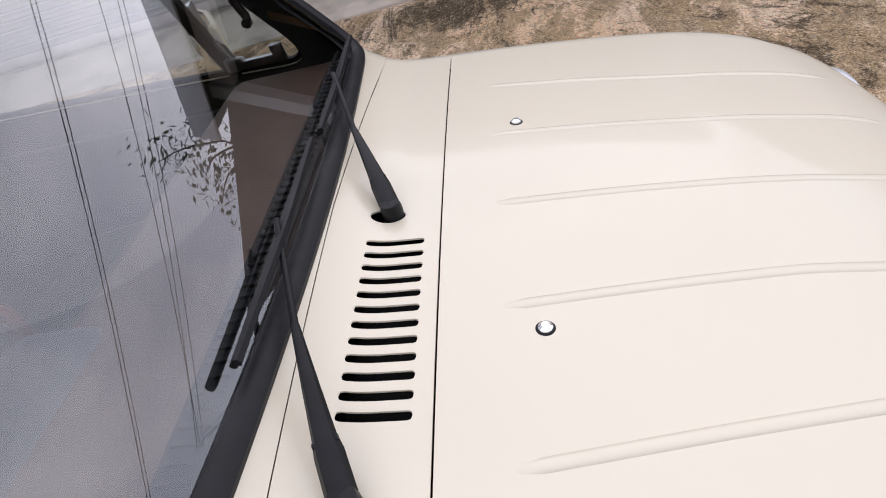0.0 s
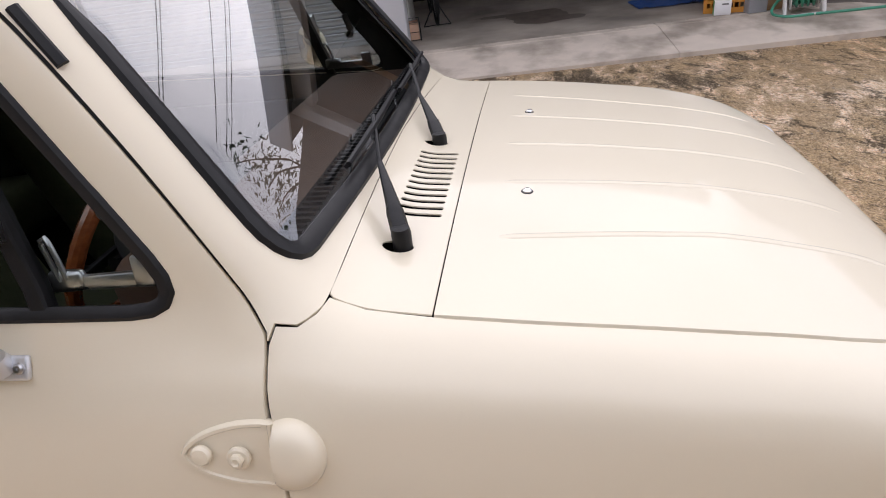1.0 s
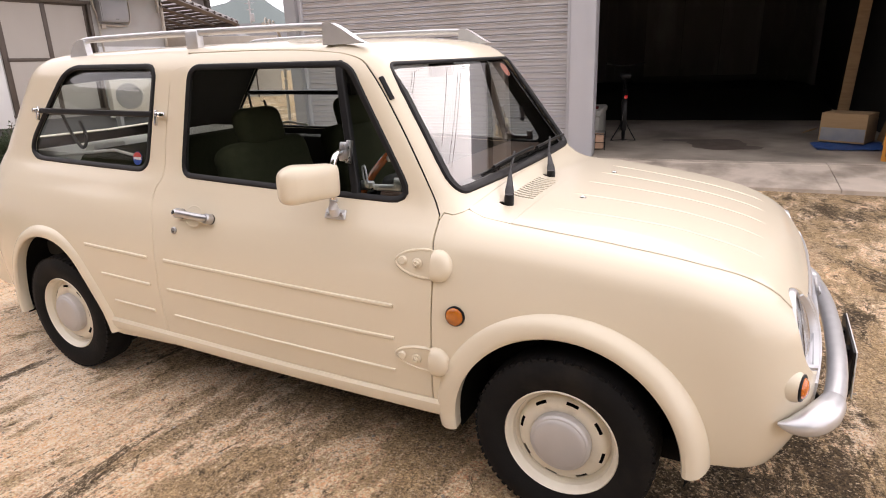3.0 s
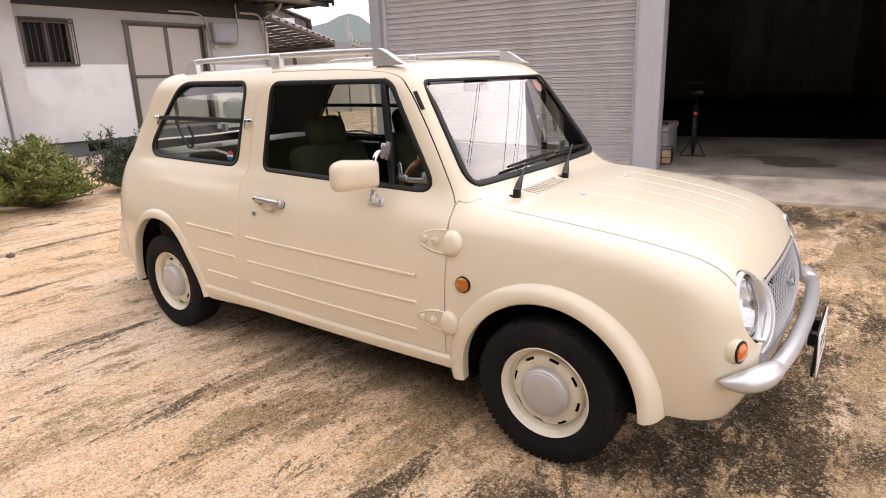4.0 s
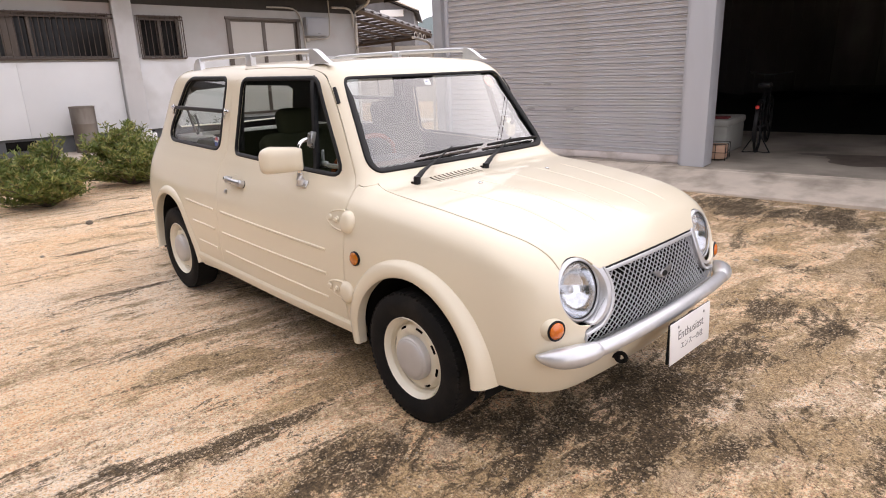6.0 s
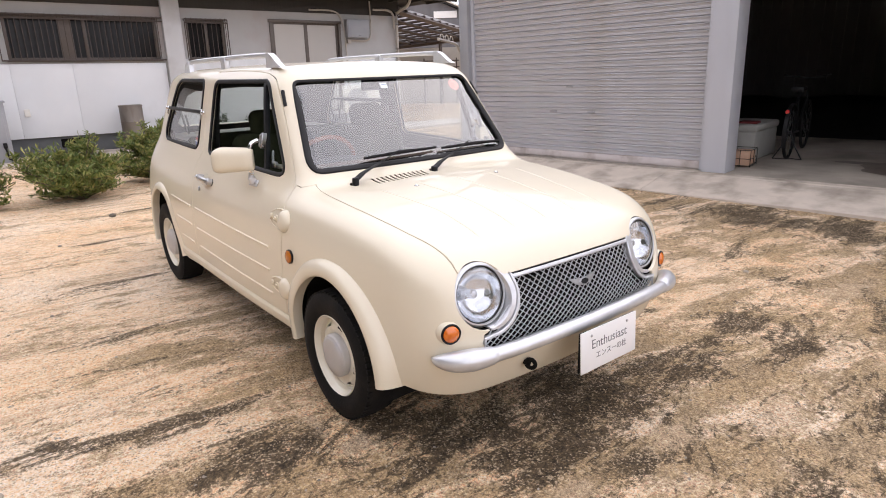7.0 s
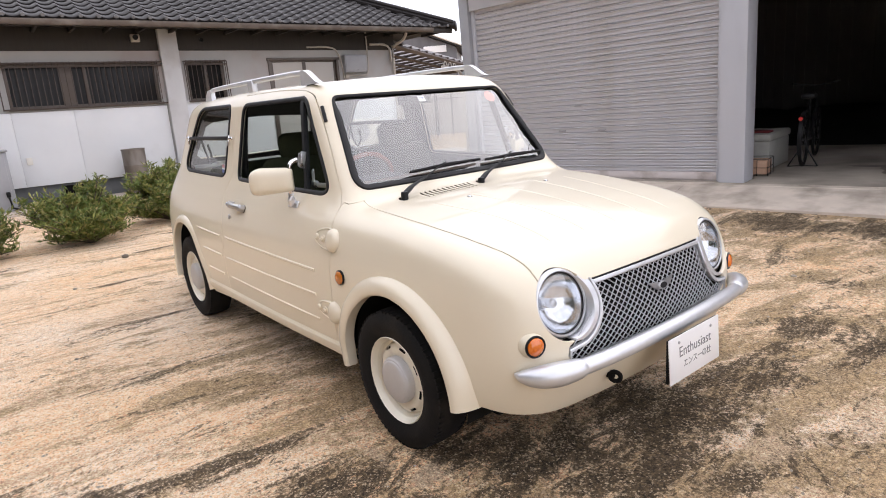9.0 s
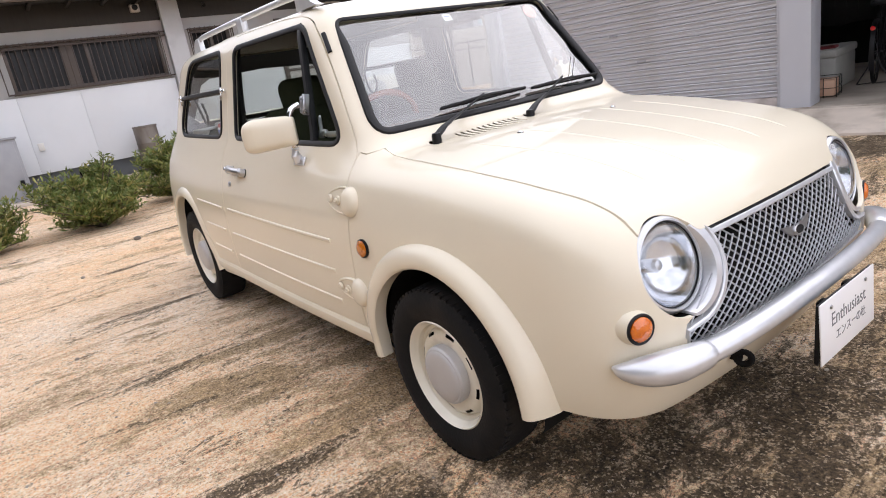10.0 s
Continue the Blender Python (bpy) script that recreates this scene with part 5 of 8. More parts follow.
# belts and stays in the rear, and the steering column stalks
belt = material("black_webbing", (0.012, 0.012, 0.013), rough=0.8, second=(0.02, 0.02, 0.02), scale=80)
for s in (-1, 1):
    p = spline([(-1.63, s * 0.60, 1.26), (-1.66, s * 0.605, 1.10), (-1.70, s * 0.62, 0.95), (-1.66, s * 0.63, 0.72)], 0.03)
    part("seat_belt", Mesh().strip([Vector(q) for q in p], [Vector((0, -s, 0))] * len(p), [(-0.024, 0), (-0.024, 0.002), (0.024, 0.002), (0.024, 0)]), belt, car, "black seat belt webbing")
    p = spline([(-2.36, s * 0.57, 1.16), (-2.33, s * 0.56, 1.06), (-2.27, s * 0.56, 1.00), (-2.22, s * 0.565, 1.05), (-2.24, s * 0.57, 1.12)], 0.02)
    part("shelf_cord", Mesh().tube([tuple(q) for q in p], 0.007, 8), belt, car, "black parcel shelf cord")
    part("stay", Mesh().tube([(-2.48, s * 0.545, 0.955), (-2.05, s * 0.560, 1.00), (-1.92, s * 0.565, 0.985)], 0.007, 8), OFFWHITE, car)
    part("pillar_trim", Mesh().tube(spline([(-1.585, s * 0.600, 0.95), (-1.580, s * 0.578, 1.15), (-1.572, s * 0.545, 1.34)], 0.06), 0.026, 8, flat=0.6, up=(0, 1, 0)), TRIM, car)
part("column_stalk", Mesh().tube([(-0.74, -0.33, 0.86), (-0.75, -0.48, 0.90)], [0.008, 0.011], 8), PLASTIC, steer)
part("column_stalk", Mesh().tube([(-0.74, -0.33, 0.86), (-0.75, -0.18, 0.90)], [0.008, 0.011], 8), PLASTIC, steer)
# rubber lip and stops between bonnet and grille
gp, gn = along(NOSE, [(y, 0.6735 - 0.002 * (y / 0.36) ** 2) for y in np.linspace(-0.34, 0.34, 29)], -0.010)
part("bonnet_lip", Mesh().strip(gp, gn, [(-0.006, -0.012), (-0.006, 0.002), (0.006, 0.002), (0.006, -0.012)]), RUBBER, car, "black rubber lip above the grille")
for y in (-0.315, 0.315):
    (q,), (m,) = along(NOSE, [(y, 0.673)], -0.006)
    part("bonnet_stop", Mesh().box((0.030, 0.012, 0.016), (0, 0, 0), facing(q, m), 0.004), RUBBER, car)


# ---- materials of the yard and the buildings ----
def ground_material():
    """Sandy dirt: pale sand and orange clay, dark mossy patches drawn out along the wheel tracks, shade painted by the
    bumper, and grit.
    """
    m = bpy.data.materials.new("dry_sandy_dirt")
    m.use_nodes = True
    n, l = m.node_tree.nodes, m.node_tree.links
    b = n["Principled BSDF"]
    b.inputs["Roughness"].default_value, b.inputs["Specular IOR Level"].default_value = 0.95, 0.2
    co = n.new("ShaderNodeTexCoord")

    def noise_at(scale, detail=5.0, rough=0.6, stretch=(1, 1, 1), turn=0.0, shift=(0, 0, 0), warp=0.0, lie=0.0):
        mp, t = n.new("ShaderNodeMapping"), n.new("ShaderNodeTexNoise")
        mp.inputs["Rotation"].default_value, mp.inputs["Scale"].default_value, mp.inputs["Location"].default_value = (0, 0, radians(turn)), stretch, shift
        t.inputs["Scale"].default_value, t.inputs["Detail"].default_value, t.inputs["Roughness"].default_value, t.inputs["Distortion"].default_value = scale, detail, rough, warp
        lay = n.new("ShaderNodeMapping")                # the way the streaks lie
        lay.inputs["Rotation"].default_value = (0, 0, radians(lie))
        l.new(co.outputs["Object"], lay.inputs["Vector"])
        l.new(lay.outputs[0], mp.inputs["Vector"])
        l.new(mp.outputs[0], t.inputs["Vector"])
        return t.outputs[0]

    def between(src, a, z):
        r = n.new("ShaderNodeMapRange")
        r.inputs["From Min"].default_value, r.inputs["From Max"].default_value = a, z
        l.new(src, r.inputs["Value"])
        return r.outputs[0]

    def mix(f, a, z, mode="MIX"):
        x = n.new("ShaderNodeMixRGB")
        x.blend_type = mode
        for i, s in ((0, f), (1, a), (2, z)):
            if isinstance(s, tuple):
                x.inputs[i].default_value = (*s, 1)
            elif isinstance(s, float):
                x.inputs[i].default_value = s
            else:
                l.new(s, x.inputs[i])
        return x.outputs[0]

    def math_node(op, a, z):
        x = n.new("ShaderNodeMath")
        x.operation = op
        for i, s in ((0, a), (1, z)):
            if isinstance(s, (int, float)):
                x.inputs[i].default_value = s
            else:
                l.new(s, x.inputs[i])
        return x.outputs[0]

    def blot(x, y, along, across, turn=0.0):
        """A soft oval field, 1 in its middle and 0 at its rim."""
        mp, ln = n.new("ShaderNodeMapping"), n.new("ShaderNodeVectorMath")
        mp.vector_type, ln.operation = "TEXTURE", "LENGTH"
        mp.inputs["Location"].default_value, mp.inputs["Rotation"].default_value, mp.inputs["Scale"].default_value = (x, y, 0), (0, 0, radians(turn)), (across, along, 1)
        l.new(co.outputs["Object"], mp.inputs["Vector"])
        l.new(mp.outputs[0], ln.inputs[0])
        return between(ln.outputs["Value"], 1.25, 0.25)

    def most(fields):
        out = fields[0]
        for f in fields[1:]:
            out = math_node("MAXIMUM", out, f)
        return out

    sep = n.new("ShaderNodeSeparateXYZ")
    l.new(co.outputs["Object"], sep.inputs[0])
    grain = noise_at(42.0, 7, 0.80, (1, 1, 1), 0, (7.3, 1.2, 0))
    crumble = math_node("MULTIPLY", math_node("SUBTRACT", grain, 0.5), 0.30)
    edge_x = math_node("ADD", sep.outputs[0], math_node("MULTIPLY", math_node("SUBTRACT", noise_at(0.9, 6, 0.65, (1, 0.8, 1), 0, (9.1, 4.4, 0)), 0.5), 2.4))
    street = between(edge_x, -0.35, 0.85)        # mossier towards the street side of the yard
    far = between(sep.outputs[1], 1.2, 3.6)              # and towards the garage
    near_car = most([blot(-0.75, -0.55, 1.0, 1.5), blot(-1.0, -0.9, 0.55, 0.7)])

    # pale sand with orange clay
    sand = mix(between(noise_at(0.55, 4), 0.38, 0.62), (0.90, 0.725, 0.555), (0.84, 0.580, 0.350))
    sand = mix(math_node("MULTIPLY", between(noise_at(11.0, 7, 0.75, (1.4, 0.7, 1)), 0.50, 0.66), 0.55), sand, (0.60, 0.425, 0.262))
    drag = noise_at(1.0, 8, 0.66, (7.5, 0.60, 1), -5, (0.4, 8.3, 0), 0.25)
    sand = mix(math_node("MULTIPLY", between(drag, 0.54, 0.60), 0.50), sand, (0.50, 0.350, 0.210))
    # olive-brown tone over the sand, most in front of the car and round its near sill
    olive = math_node("ADD", noise_at(2.4, 9, 0.74, (1.7, 0.7, 1), 0, (4.4, 3.7, 0), 0.3, 12.0), crumble)
    olive = math_node("ADD", olive, math_node("MULTIPLY", most([street, math_node("MULTIPLY", far, 0.9), math_node("MULTIPLY", near_car, 0.85)]), 0.125))
    earth = mix(between(noise_at(6.0, 6, 0.7), 0.40, 0.60), (0.440, 0.305, 0.162), (0.300, 0.212, 0.115))
    col = mix(math_node("MULTIPLY", between(olive, 0.535, 0.615), 0.86), sand, earth)
    # black-brown moss: ragged streaks along the way the cars drive, and set patches; those by the bumper also paint in
    # contact shade
    moss_shade_blots = [blot(*v) for v in ((-2.44, -1.45, 0.45, 0.09), (-0.70, -1.25, 0.36, 0.08, -4), (-0.32, -1.22, 0.40, 0.09, -6), (-0.53, -1.76, 0.30, 0.05),
                                (-0.02, -1.10, 0.34, 0.20), (0.42, -0.42, 0.55, 0.40, -20), (0.52, 0.10, 0.62, 0.34), (0.66, -0.45, 0.34, 0.18, -30),
                                (0.70, 0.75, 0.40, 0.16), (0.97, 1.15, 0.50, 0.07, -9), (0.55, 1.40, 0.25, 0.16), (0.50, 2.20, 0.14, 0.30),
                                (0.10, 3.75, 0.50, 1.30), (1.02, -0.10, 0.25, 0.12))]
    pull = math_node("MULTIPLY", most(moss_shade_blots), 0.095)
    lift = math_node("ADD", math_node("ADD", crumble, pull), math_node("MULTIPLY", math_node("MAXIMUM", street, math_node("MULTIPLY", far, 0.75)), 0.034))
    along_y = noise_at(1.0, 10, 0.72, (3.6, 0.62, 1), -3, (3.1, 0.7, 0), 0.5)
    aslant = noise_at(1.0, 10, 0.74, (3.4, 1.5, 1), 0, (3.1, 0.7, 0), 0.5, -14.0)
    streak = math_node("ADD", mix(street, along_y, aslant), lift)
    patch = math_node("ADD", noise_at(2.6, 10, 0.76, (1.3, 0.7, 1), 10, (0, 5.2, 0), 0.6), lift)
    fleck = math_node("ADD", noise_at(9.0, 8, 0.74, (1.7, 0.6, 1), 6, (1.3, 2.2, 0), 0.6), lift)
    moss_shade = mix(between(grain, 0.44, 0.60), (0.034, 0.026, 0.018), (0.170, 0.122, 0.070))
    col = mix(math_node("MULTIPLY", between(streak, 0.585, 0.625), 0.93), col, moss_shade)
    col = mix(math_node("MULTIPLY", between(patch, 0.605, 0.645), 0.90), col, moss_shade)
    dash = math_node("ADD", noise_at(1.0, 8, 0.72, (17.0, 4.0, 1), 0, (5.5, 1.9, 0), 0.3, -40.0), math_node("MULTIPLY", most([street, far]), 0.05))
    col = mix(math_node("MULTIPLY", between(dash, 0.635, 0.665), 0.82), col, moss_shade)
    col = mix(math_node("MULTIPLY", between(fleck, 0.630, 0.665), 0.88), col, moss_shade)
    # scoured pale spots
    scour = most([blot(0.24, -0.80, 0.13, 0.09), blot(0.00, -0.86, 0.05, 0.16), blot(0.95, -0.38, 0.16, 0.10), blot(0.98, 0.14, 0.22, 0.10), blot(1.17, 0.60, 0.24, 0.13), blot(0.41, 2.61, 0.03, 0.16, 4), blot(0.82, 2.31, 0.45, 0.16)])
    scour = math_node("ADD", math_node("MULTIPLY", scour, 0.26), math_node("MULTIPLY", math_node("SUBTRACT", noise_at(14.0, 8, 0.78), 0.5), 0.8))
    col = mix(math_node("MULTIPLY", between(scour, 0.14, 0.24), 0.62), col, (0.62, 0.465, 0.315))
    # grains of sand and grit, strewn in drifts
    wob, off = n.new("ShaderNodeTexNoise"), n.new("ShaderNodeVectorMath")
    wob.inputs["Scale"].default_value, wob.inputs["Detail"].default_value = 160.0, 2.0
    l.new(co.outputs["Object"], wob.inputs["Vector"])
    off.operation, off.inputs[1].default_value = "MULTIPLY_ADD", (0.012, 0.012, 0.0)
    l.new(wob.outputs["Color"], off.inputs[0])
    l.new(co.outputs["Object"], off.inputs[2])
    drift = noise_at(7.0, 7, 0.72, (1.3, 0.8, 1), 0, (2.1, 9.4, 0))
    v = None
    for size, share, pale, dark in ((170.0, 0.84, (0.66, 0.520, 0.360), (0.060, 0.046, 0.033)), (95.0, 0.95, (0.62, 0.485, 0.330), (0.075, 0.058, 0.042))):
        v = n.new("ShaderNodeTexVoronoi")
        v.inputs["Scale"].default_value = size
        l.new(off.outputs[0], v.inputs["Vector"])
        hue = n.new("ShaderNodeSeparateColor")
        l.new(v.outputs["Color"], hue.inputs[0])
        light = math_node("ADD", hue.outputs[0], math_node("MULTIPLY", math_node("SUBTRACT", drift, 0.5), 0.9))
        shade = math_node("ADD", hue.outputs[1], math_node("MULTIPLY", math_node("SUBTRACT", noise_at(5.0, 6, 0.7, (1.6, 0.6, 1)), 0.5), 0.7))
        col = mix(math_node("MULTIPLY", between(light, share, share + 0.06), 0.60), col, pale)
        col = mix(math_node("MULTIPLY", between(shade, share + 0.07, share + 0.12), 0.50), col, dark)
    grit = noise_at(95.0, 6, 0.80)
    col = mix(0.78, col, mix(between(grit, 0.38, 0.62), (0.15, 0.145, 0.14), (0.82, 0.81, 0.80)), "OVERLAY")
    speck = noise_at(70.0, 7, 0.88, (1, 1, 1), 0, (3.3, 8.8, 0))
    col = mix(math_node("MULTIPLY", between(speck, 0.555, 0.590), math_node("MULTIPLY", math_node("ADD", math_node("MAXIMUM", street, far), 0.22), 0.62)), col, (0.075, 0.056, 0.036))
    crumb = noise_at(30.0, 6, 0.78, (1.2, 0.8, 1), 0, (6.1, 2.7, 0))
    col = mix(0.50, col, mix(between(crumb, 0.38, 0.62), (0.20, 0.195, 0.19), (0.80, 0.79, 0.78)), "OVERLAY")
    l.new(col, b.inputs["Base Color"])
    bp, bp2 = n.new("ShaderNodeBump"), n.new("ShaderNodeBump")
    bp.inputs["Strength"].default_value, bp.inputs["Distance"].default_value = 0.70, 0.014
    bp2.inputs["Strength"].default_value, bp2.inputs["Distance"].default_value = 0.5, 0.05
    l.new(math_node("ADD", v.outputs["Distance"], grit), bp.inputs["Height"])
    l.new(noise_at(5.0, 8, 0.65, (1.6, 0.7, 1)), bp2.inputs["Height"])
    l.new(bp2.outputs[0], bp.inputs["Normal"])
    l.new(bp.outputs[0], b.inputs["Normal"])
    return m


def island_material(name, colors, rough=0.6, spec=0.5):
    """Leaves, tiles or stones that differ a little from piece to piece."""
    m = bpy.data.materials.new(name)
    m.use_nodes = True
    n, l = m.node_tree.nodes, m.node_tree.links
    b = n["Principled BSDF"]
    g, r, o, add = n.new("ShaderNodeNewGeometry"), n.new("ShaderNodeValToRGB"), n.new("ShaderNodeObjectInfo"), n.new("ShaderNodeMath")
    add.operation = "FRACT"
    s = n.new("ShaderNodeMath")
    s.operation = "ADD"
    l.new(g.outputs["Random Per Island"], s.inputs[0])
    l.new(o.outputs["Random"], s.inputs[1])
    l.new(s.outputs[0], add.inputs[0])
    e = r.color_ramp.elements
    e[0].position, e[0].color = 0.0, (*colors[0], 1)
    e[1].position, e[1].color = 1.0, (*colors[-1], 1)
    for i, c in enumerate(colors[1:-1]):
        x = e.new((i + 1) / (len(colors) - 1))
        x.color = (*c, 1)
    l.new(add.outputs[0], r.inputs[0])
    co, t, mx = n.new("ShaderNodeTexCoord"), n.new("ShaderNodeTexNoise"), n.new("ShaderNodeMixRGB")
    t.inputs["Scale"].default_value, t.inputs["Detail"].default_value = 14.0, 4.0
    l.new(co.outputs["Object"], t.inputs["Vector"])
    mx.blend_type, mx.inputs[0].default_value = "OVERLAY", 0.35
    l.new(r.outputs[0], mx.inputs[1])
    l.new(t.outputs[0], mx.inputs[2])
    l.new(mx.outputs[0], b.inputs["Base Color"])
    b.inputs["Roughness"].default_value = rough
    b.inputs["Specular IOR Level"].default_value = spec
    return m


SOIL = ground_material()
CONCRETE = material("worn_grey_concrete", (0.590, 0.510, 0.430), rough=0.85, second=(0.488, 0.423, 0.353), scale=5, stain=(0.275, 0.233, 0.190), stain_scale=2.6, stain_range=(0.46, 0.68), bump=0.25, bump_scale=80)
FLOOR_C = material("dusty_garage_concrete", (0.400, 0.350, 0.290), rough=0.85, second=(0.300, 0.262, 0.220), scale=3, stain=(0.150, 0.128, 0.108), stain_scale=1.0, stain_range=(0.45, 0.68), bump=0.1, bump_scale=90)
OIL = material("old_oil_stain", (0.085, 0.065, 0.052), rough=0.7, second=(0.14, 0.11, 0.09), scale=8)
SLAT = material("grey_shutter_paint", (0.545, 0.552, 0.595), rough=0.36, metal=0.1, second=(0.505, 0.510, 0.545), scale=2.5, stain=(0.455, 0.450, 0.462), stain_scale=1.4, stain_range=(0.55, 0.8), stretch=(1, 1, 0.3))
PALE_BAR = material("pale_shutter_bottom_bar", (0.62, 0.57, 0.56), rough=0.5, second=(0.55, 0.50, 0.49), scale=6, stain=(0.36, 0.31, 0.28), stain_scale=4)
GALV = material("pale_lilac_grey_steel_paint", (0.53, 0.545, 0.59), rough=0.45, second=(0.48, 0.495, 0.535), scale=3, stain=(0.40, 0.41, 0.435), stain_scale=2.2, stain_range=(0.55, 0.8), stretch=(1, 1, 0.25))
STUCCO = material("grey_beige_wall_render", (0.46, 0.46, 0.455), rough=0.9, second=(0.41, 0.41, 0.405), scale=2, stain=(0.41, 0.34, 0.32), stain_scale=0.9, stain_range=(0.55, 0.75), bump=0.15, bump_scale=120)
PALE_RENDER = material("pale_grey_wall_render", (0.60, 0.605, 0.61), rough=0.85, second=(0.55, 0.555, 0.56), scale=2, stain=(0.45, 0.44, 0.43), stain_scale=1.4, stain_range=(0.58, 0.8), bump=0.1, bump_scale=120)
PANEL_W = material("white_wall_panel", (0.765, 0.785, 0.80), rough=0.55, second=(0.71, 0.73, 0.745), scale=1.5, stain=(0.59, 0.595, 0.59), stain_scale=1.2, stain_range=(0.58, 0.8))
PLINTH = material("dark_grey_plinth_render", (0.13, 0.135, 0.14), rough=0.85, second=(0.10, 0.105, 0.11), scale=4, bump=0.1)
EAVE_M = material("brown_grey_eave_board", (0.034, 0.030, 0.025), rough=0.7, second=(0.026, 0.022, 0.019), scale=3, stretch=(1, 8, 1))
GUTTER_M = material("brown_plastic_gutter", (0.140, 0.115, 0.098), rough=0.5, second=(0.112, 0.091, 0.077), scale=4, stain=(0.210, 0.189, 0.168), stain_scale=3)
IRON = material("dark_brown_window_iron", (0.060, 0.048, 0.042), rough=0.55, second=(0.085, 0.058, 0.045), scale=12)
ALU = material("bronze_window_aluminium", (0.13, 0.105, 0.090), rough=0.45, metal=0.3, second=(0.10, 0.085, 0.072), scale=6)
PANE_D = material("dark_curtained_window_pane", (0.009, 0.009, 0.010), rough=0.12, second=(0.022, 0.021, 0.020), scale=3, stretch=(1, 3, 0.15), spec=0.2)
PANE_W = material("frosted_window_pane", (0.52, 0.50, 0.47), rough=0.25, second=(0.47, 0.45, 0.42), scale=1.5, stretch=(1, 1, 0.4), coat=0.6, coat_rough=0.1)
PIPE_M = material("beige_plastic_pipe", (0.50, 0.46, 0.41), rough=0.5, second=(0.43, 0.40, 0.355), scale=5)
BOX_G = material("grey_enamel_box", (0.34, 0.35, 0.37), rough=0.45, second=(0.29, 0.30, 0.32), scale=4)
TILE = island_material("glazed_dark_roof_tile", [(0.020, 0.018, 0.018), (0.032, 0.028, 0.027), (0.024, 0.021, 0.021), (0.040, 0.036, 0.034)], 0.30, 0.16)
LEAF = island_material("narrow_green_shrub_leaf", [(0.062, 0.099, 0.018), (0.166, 0.208, 0.044), (0.094, 0.142, 0.030), (0.239, 0.255, 0.062), (0.343, 0.293, 0.106)], 0.55)
LEAF_D = island_material("dark_green_shrub_leaf", [(0.020, 0.042, 0.018), (0.045, 0.075, 0.028), (0.030, 0.055, 0.024), (0.07, 0.10, 0.05)], 0.5)
BARK = material("grey_brown_bark", (0.12, 0.09, 0.065), rough=0.9, second=(0.08, 0.06, 0.045), scale=20, bump=0.4, bump_scale=60)
STONE = island_material("small_grey_stone", [(0.14, 0.115, 0.09), (0.42, 0.36, 0.29), (0.24, 0.20, 0.16), (0.55, 0.49, 0.42)], 0.9)
CRATE = material("orange_plastic_crate", (0.62, 0.27, 0.035), rough=0.5, second=(0.52, 0.21, 0.03), scale=6, stain=(0.36, 0.17, 0.05), stain_scale=4, stain_range=(0.6, 0.85))
CARDB = material("brown_corrugated_cardboard", (0.42, 0.28, 0.15), rough=0.9, second=(0.36, 0.235, 0.125), scale=5, stretch=(1, 1, 6))
CARDB_P = material("printed_grey_blue_cardboard", (0.23, 0.25, 0.28), rough=0.8, second=(0.30, 0.30, 0.30), scale=9)
FOAM = material("white_foam_plastic", (0.80, 0.80, 0.81), rough=0.7, second=(0.73, 0.73, 0.74), scale=6, stain=(0.58, 0.57, 0.56), stain_scale=3, stain_range=(0.6, 0.85))
TARP = material("blue_tarpaulin", (0.03, 0.10, 0.32), rough=0.5, second=(0.02, 0.07, 0.24), scale=8, bump=0.4, bump_scale=20)
HOSE = material("green_garden_hose", (0.035, 0.24, 0.15), rough=0.4, second=(0.05, 0.30, 0.20), scale=12)
REEL_M = material("white_plastic_reel_frame", (0.66, 0.65, 0.63), rough=0.45, second=(0.55, 0.54, 0.52), scale=10)
GREEN_P = material("green_printed_card", (0.10, 0.30, 0.12), rough=0.6)
BIN_G = material("grey_green_storage_bin", (0.36, 0.36, 0.33), rough=0.55, second=(0.30, 0.30, 0.28), scale=6)
PINKISH = material("pale_salmon_box", (0.62, 0.40, 0.28), rough=0.7, second=(0.52, 0.33, 0.23), scale=8)
LAMP_RED = material("red_rear_reflector", (0.60, 0.015, 0.02), rough=0.15, coat=1.0)
WOOD_B = material("bare_timber_board", (0.36, 0.23, 0.12), rough=0.8, second=(0.27, 0.165, 0.085), scale=6, stretch=(0.3, 6, 6))
SIDING = material("pale_grey_siding_board", (0.464, 0.448, 0.432), rough=0.7, second=(0.400, 0.384, 0.368), scale=2, stain=(0.288, 0.276, 0.264), stain_scale=2.5, stain_range=(0.5, 0.72), stretch=(0.6, 1, 2))
BLOCK = material("grey_brown_wall_base", (0.189, 0.171, 0.164), rough=0.85, second=(0.161, 0.147, 0.140), scale=3, stain=(0.119, 0.105, 0.098), stain_scale=1.3)
DRUM_M = material("galvanised_drum_metal", (0.24, 0.215, 0.19), rough=0.5, metal=0.5, second=(0.18, 0.16, 0.14), scale=6, stretch=(1, 1, 0.3), stain=(0.13, 0.10, 0.08), stain_scale=3)
# near-black: the shade of closed rooms is put into this colour
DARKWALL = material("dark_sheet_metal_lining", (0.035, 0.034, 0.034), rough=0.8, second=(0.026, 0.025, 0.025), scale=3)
CLEARROOF = material("smoked_corrugated_sheet", (0.42, 0.41, 0.40), rough=0.4, second=(0.36, 0.35, 0.34), scale=3)
cn, cl = CLEARROOF.node_tree.nodes, CLEARROOF.node_tree.links
through_light, both_ways = cn.new("ShaderNodeBsdfTranslucent"), cn.new("ShaderNodeMixShader")
through_light.inputs["Color"].default_value, both_ways.inputs[0].default_value = (0.34, 0.33, 0.33, 1), 0.75
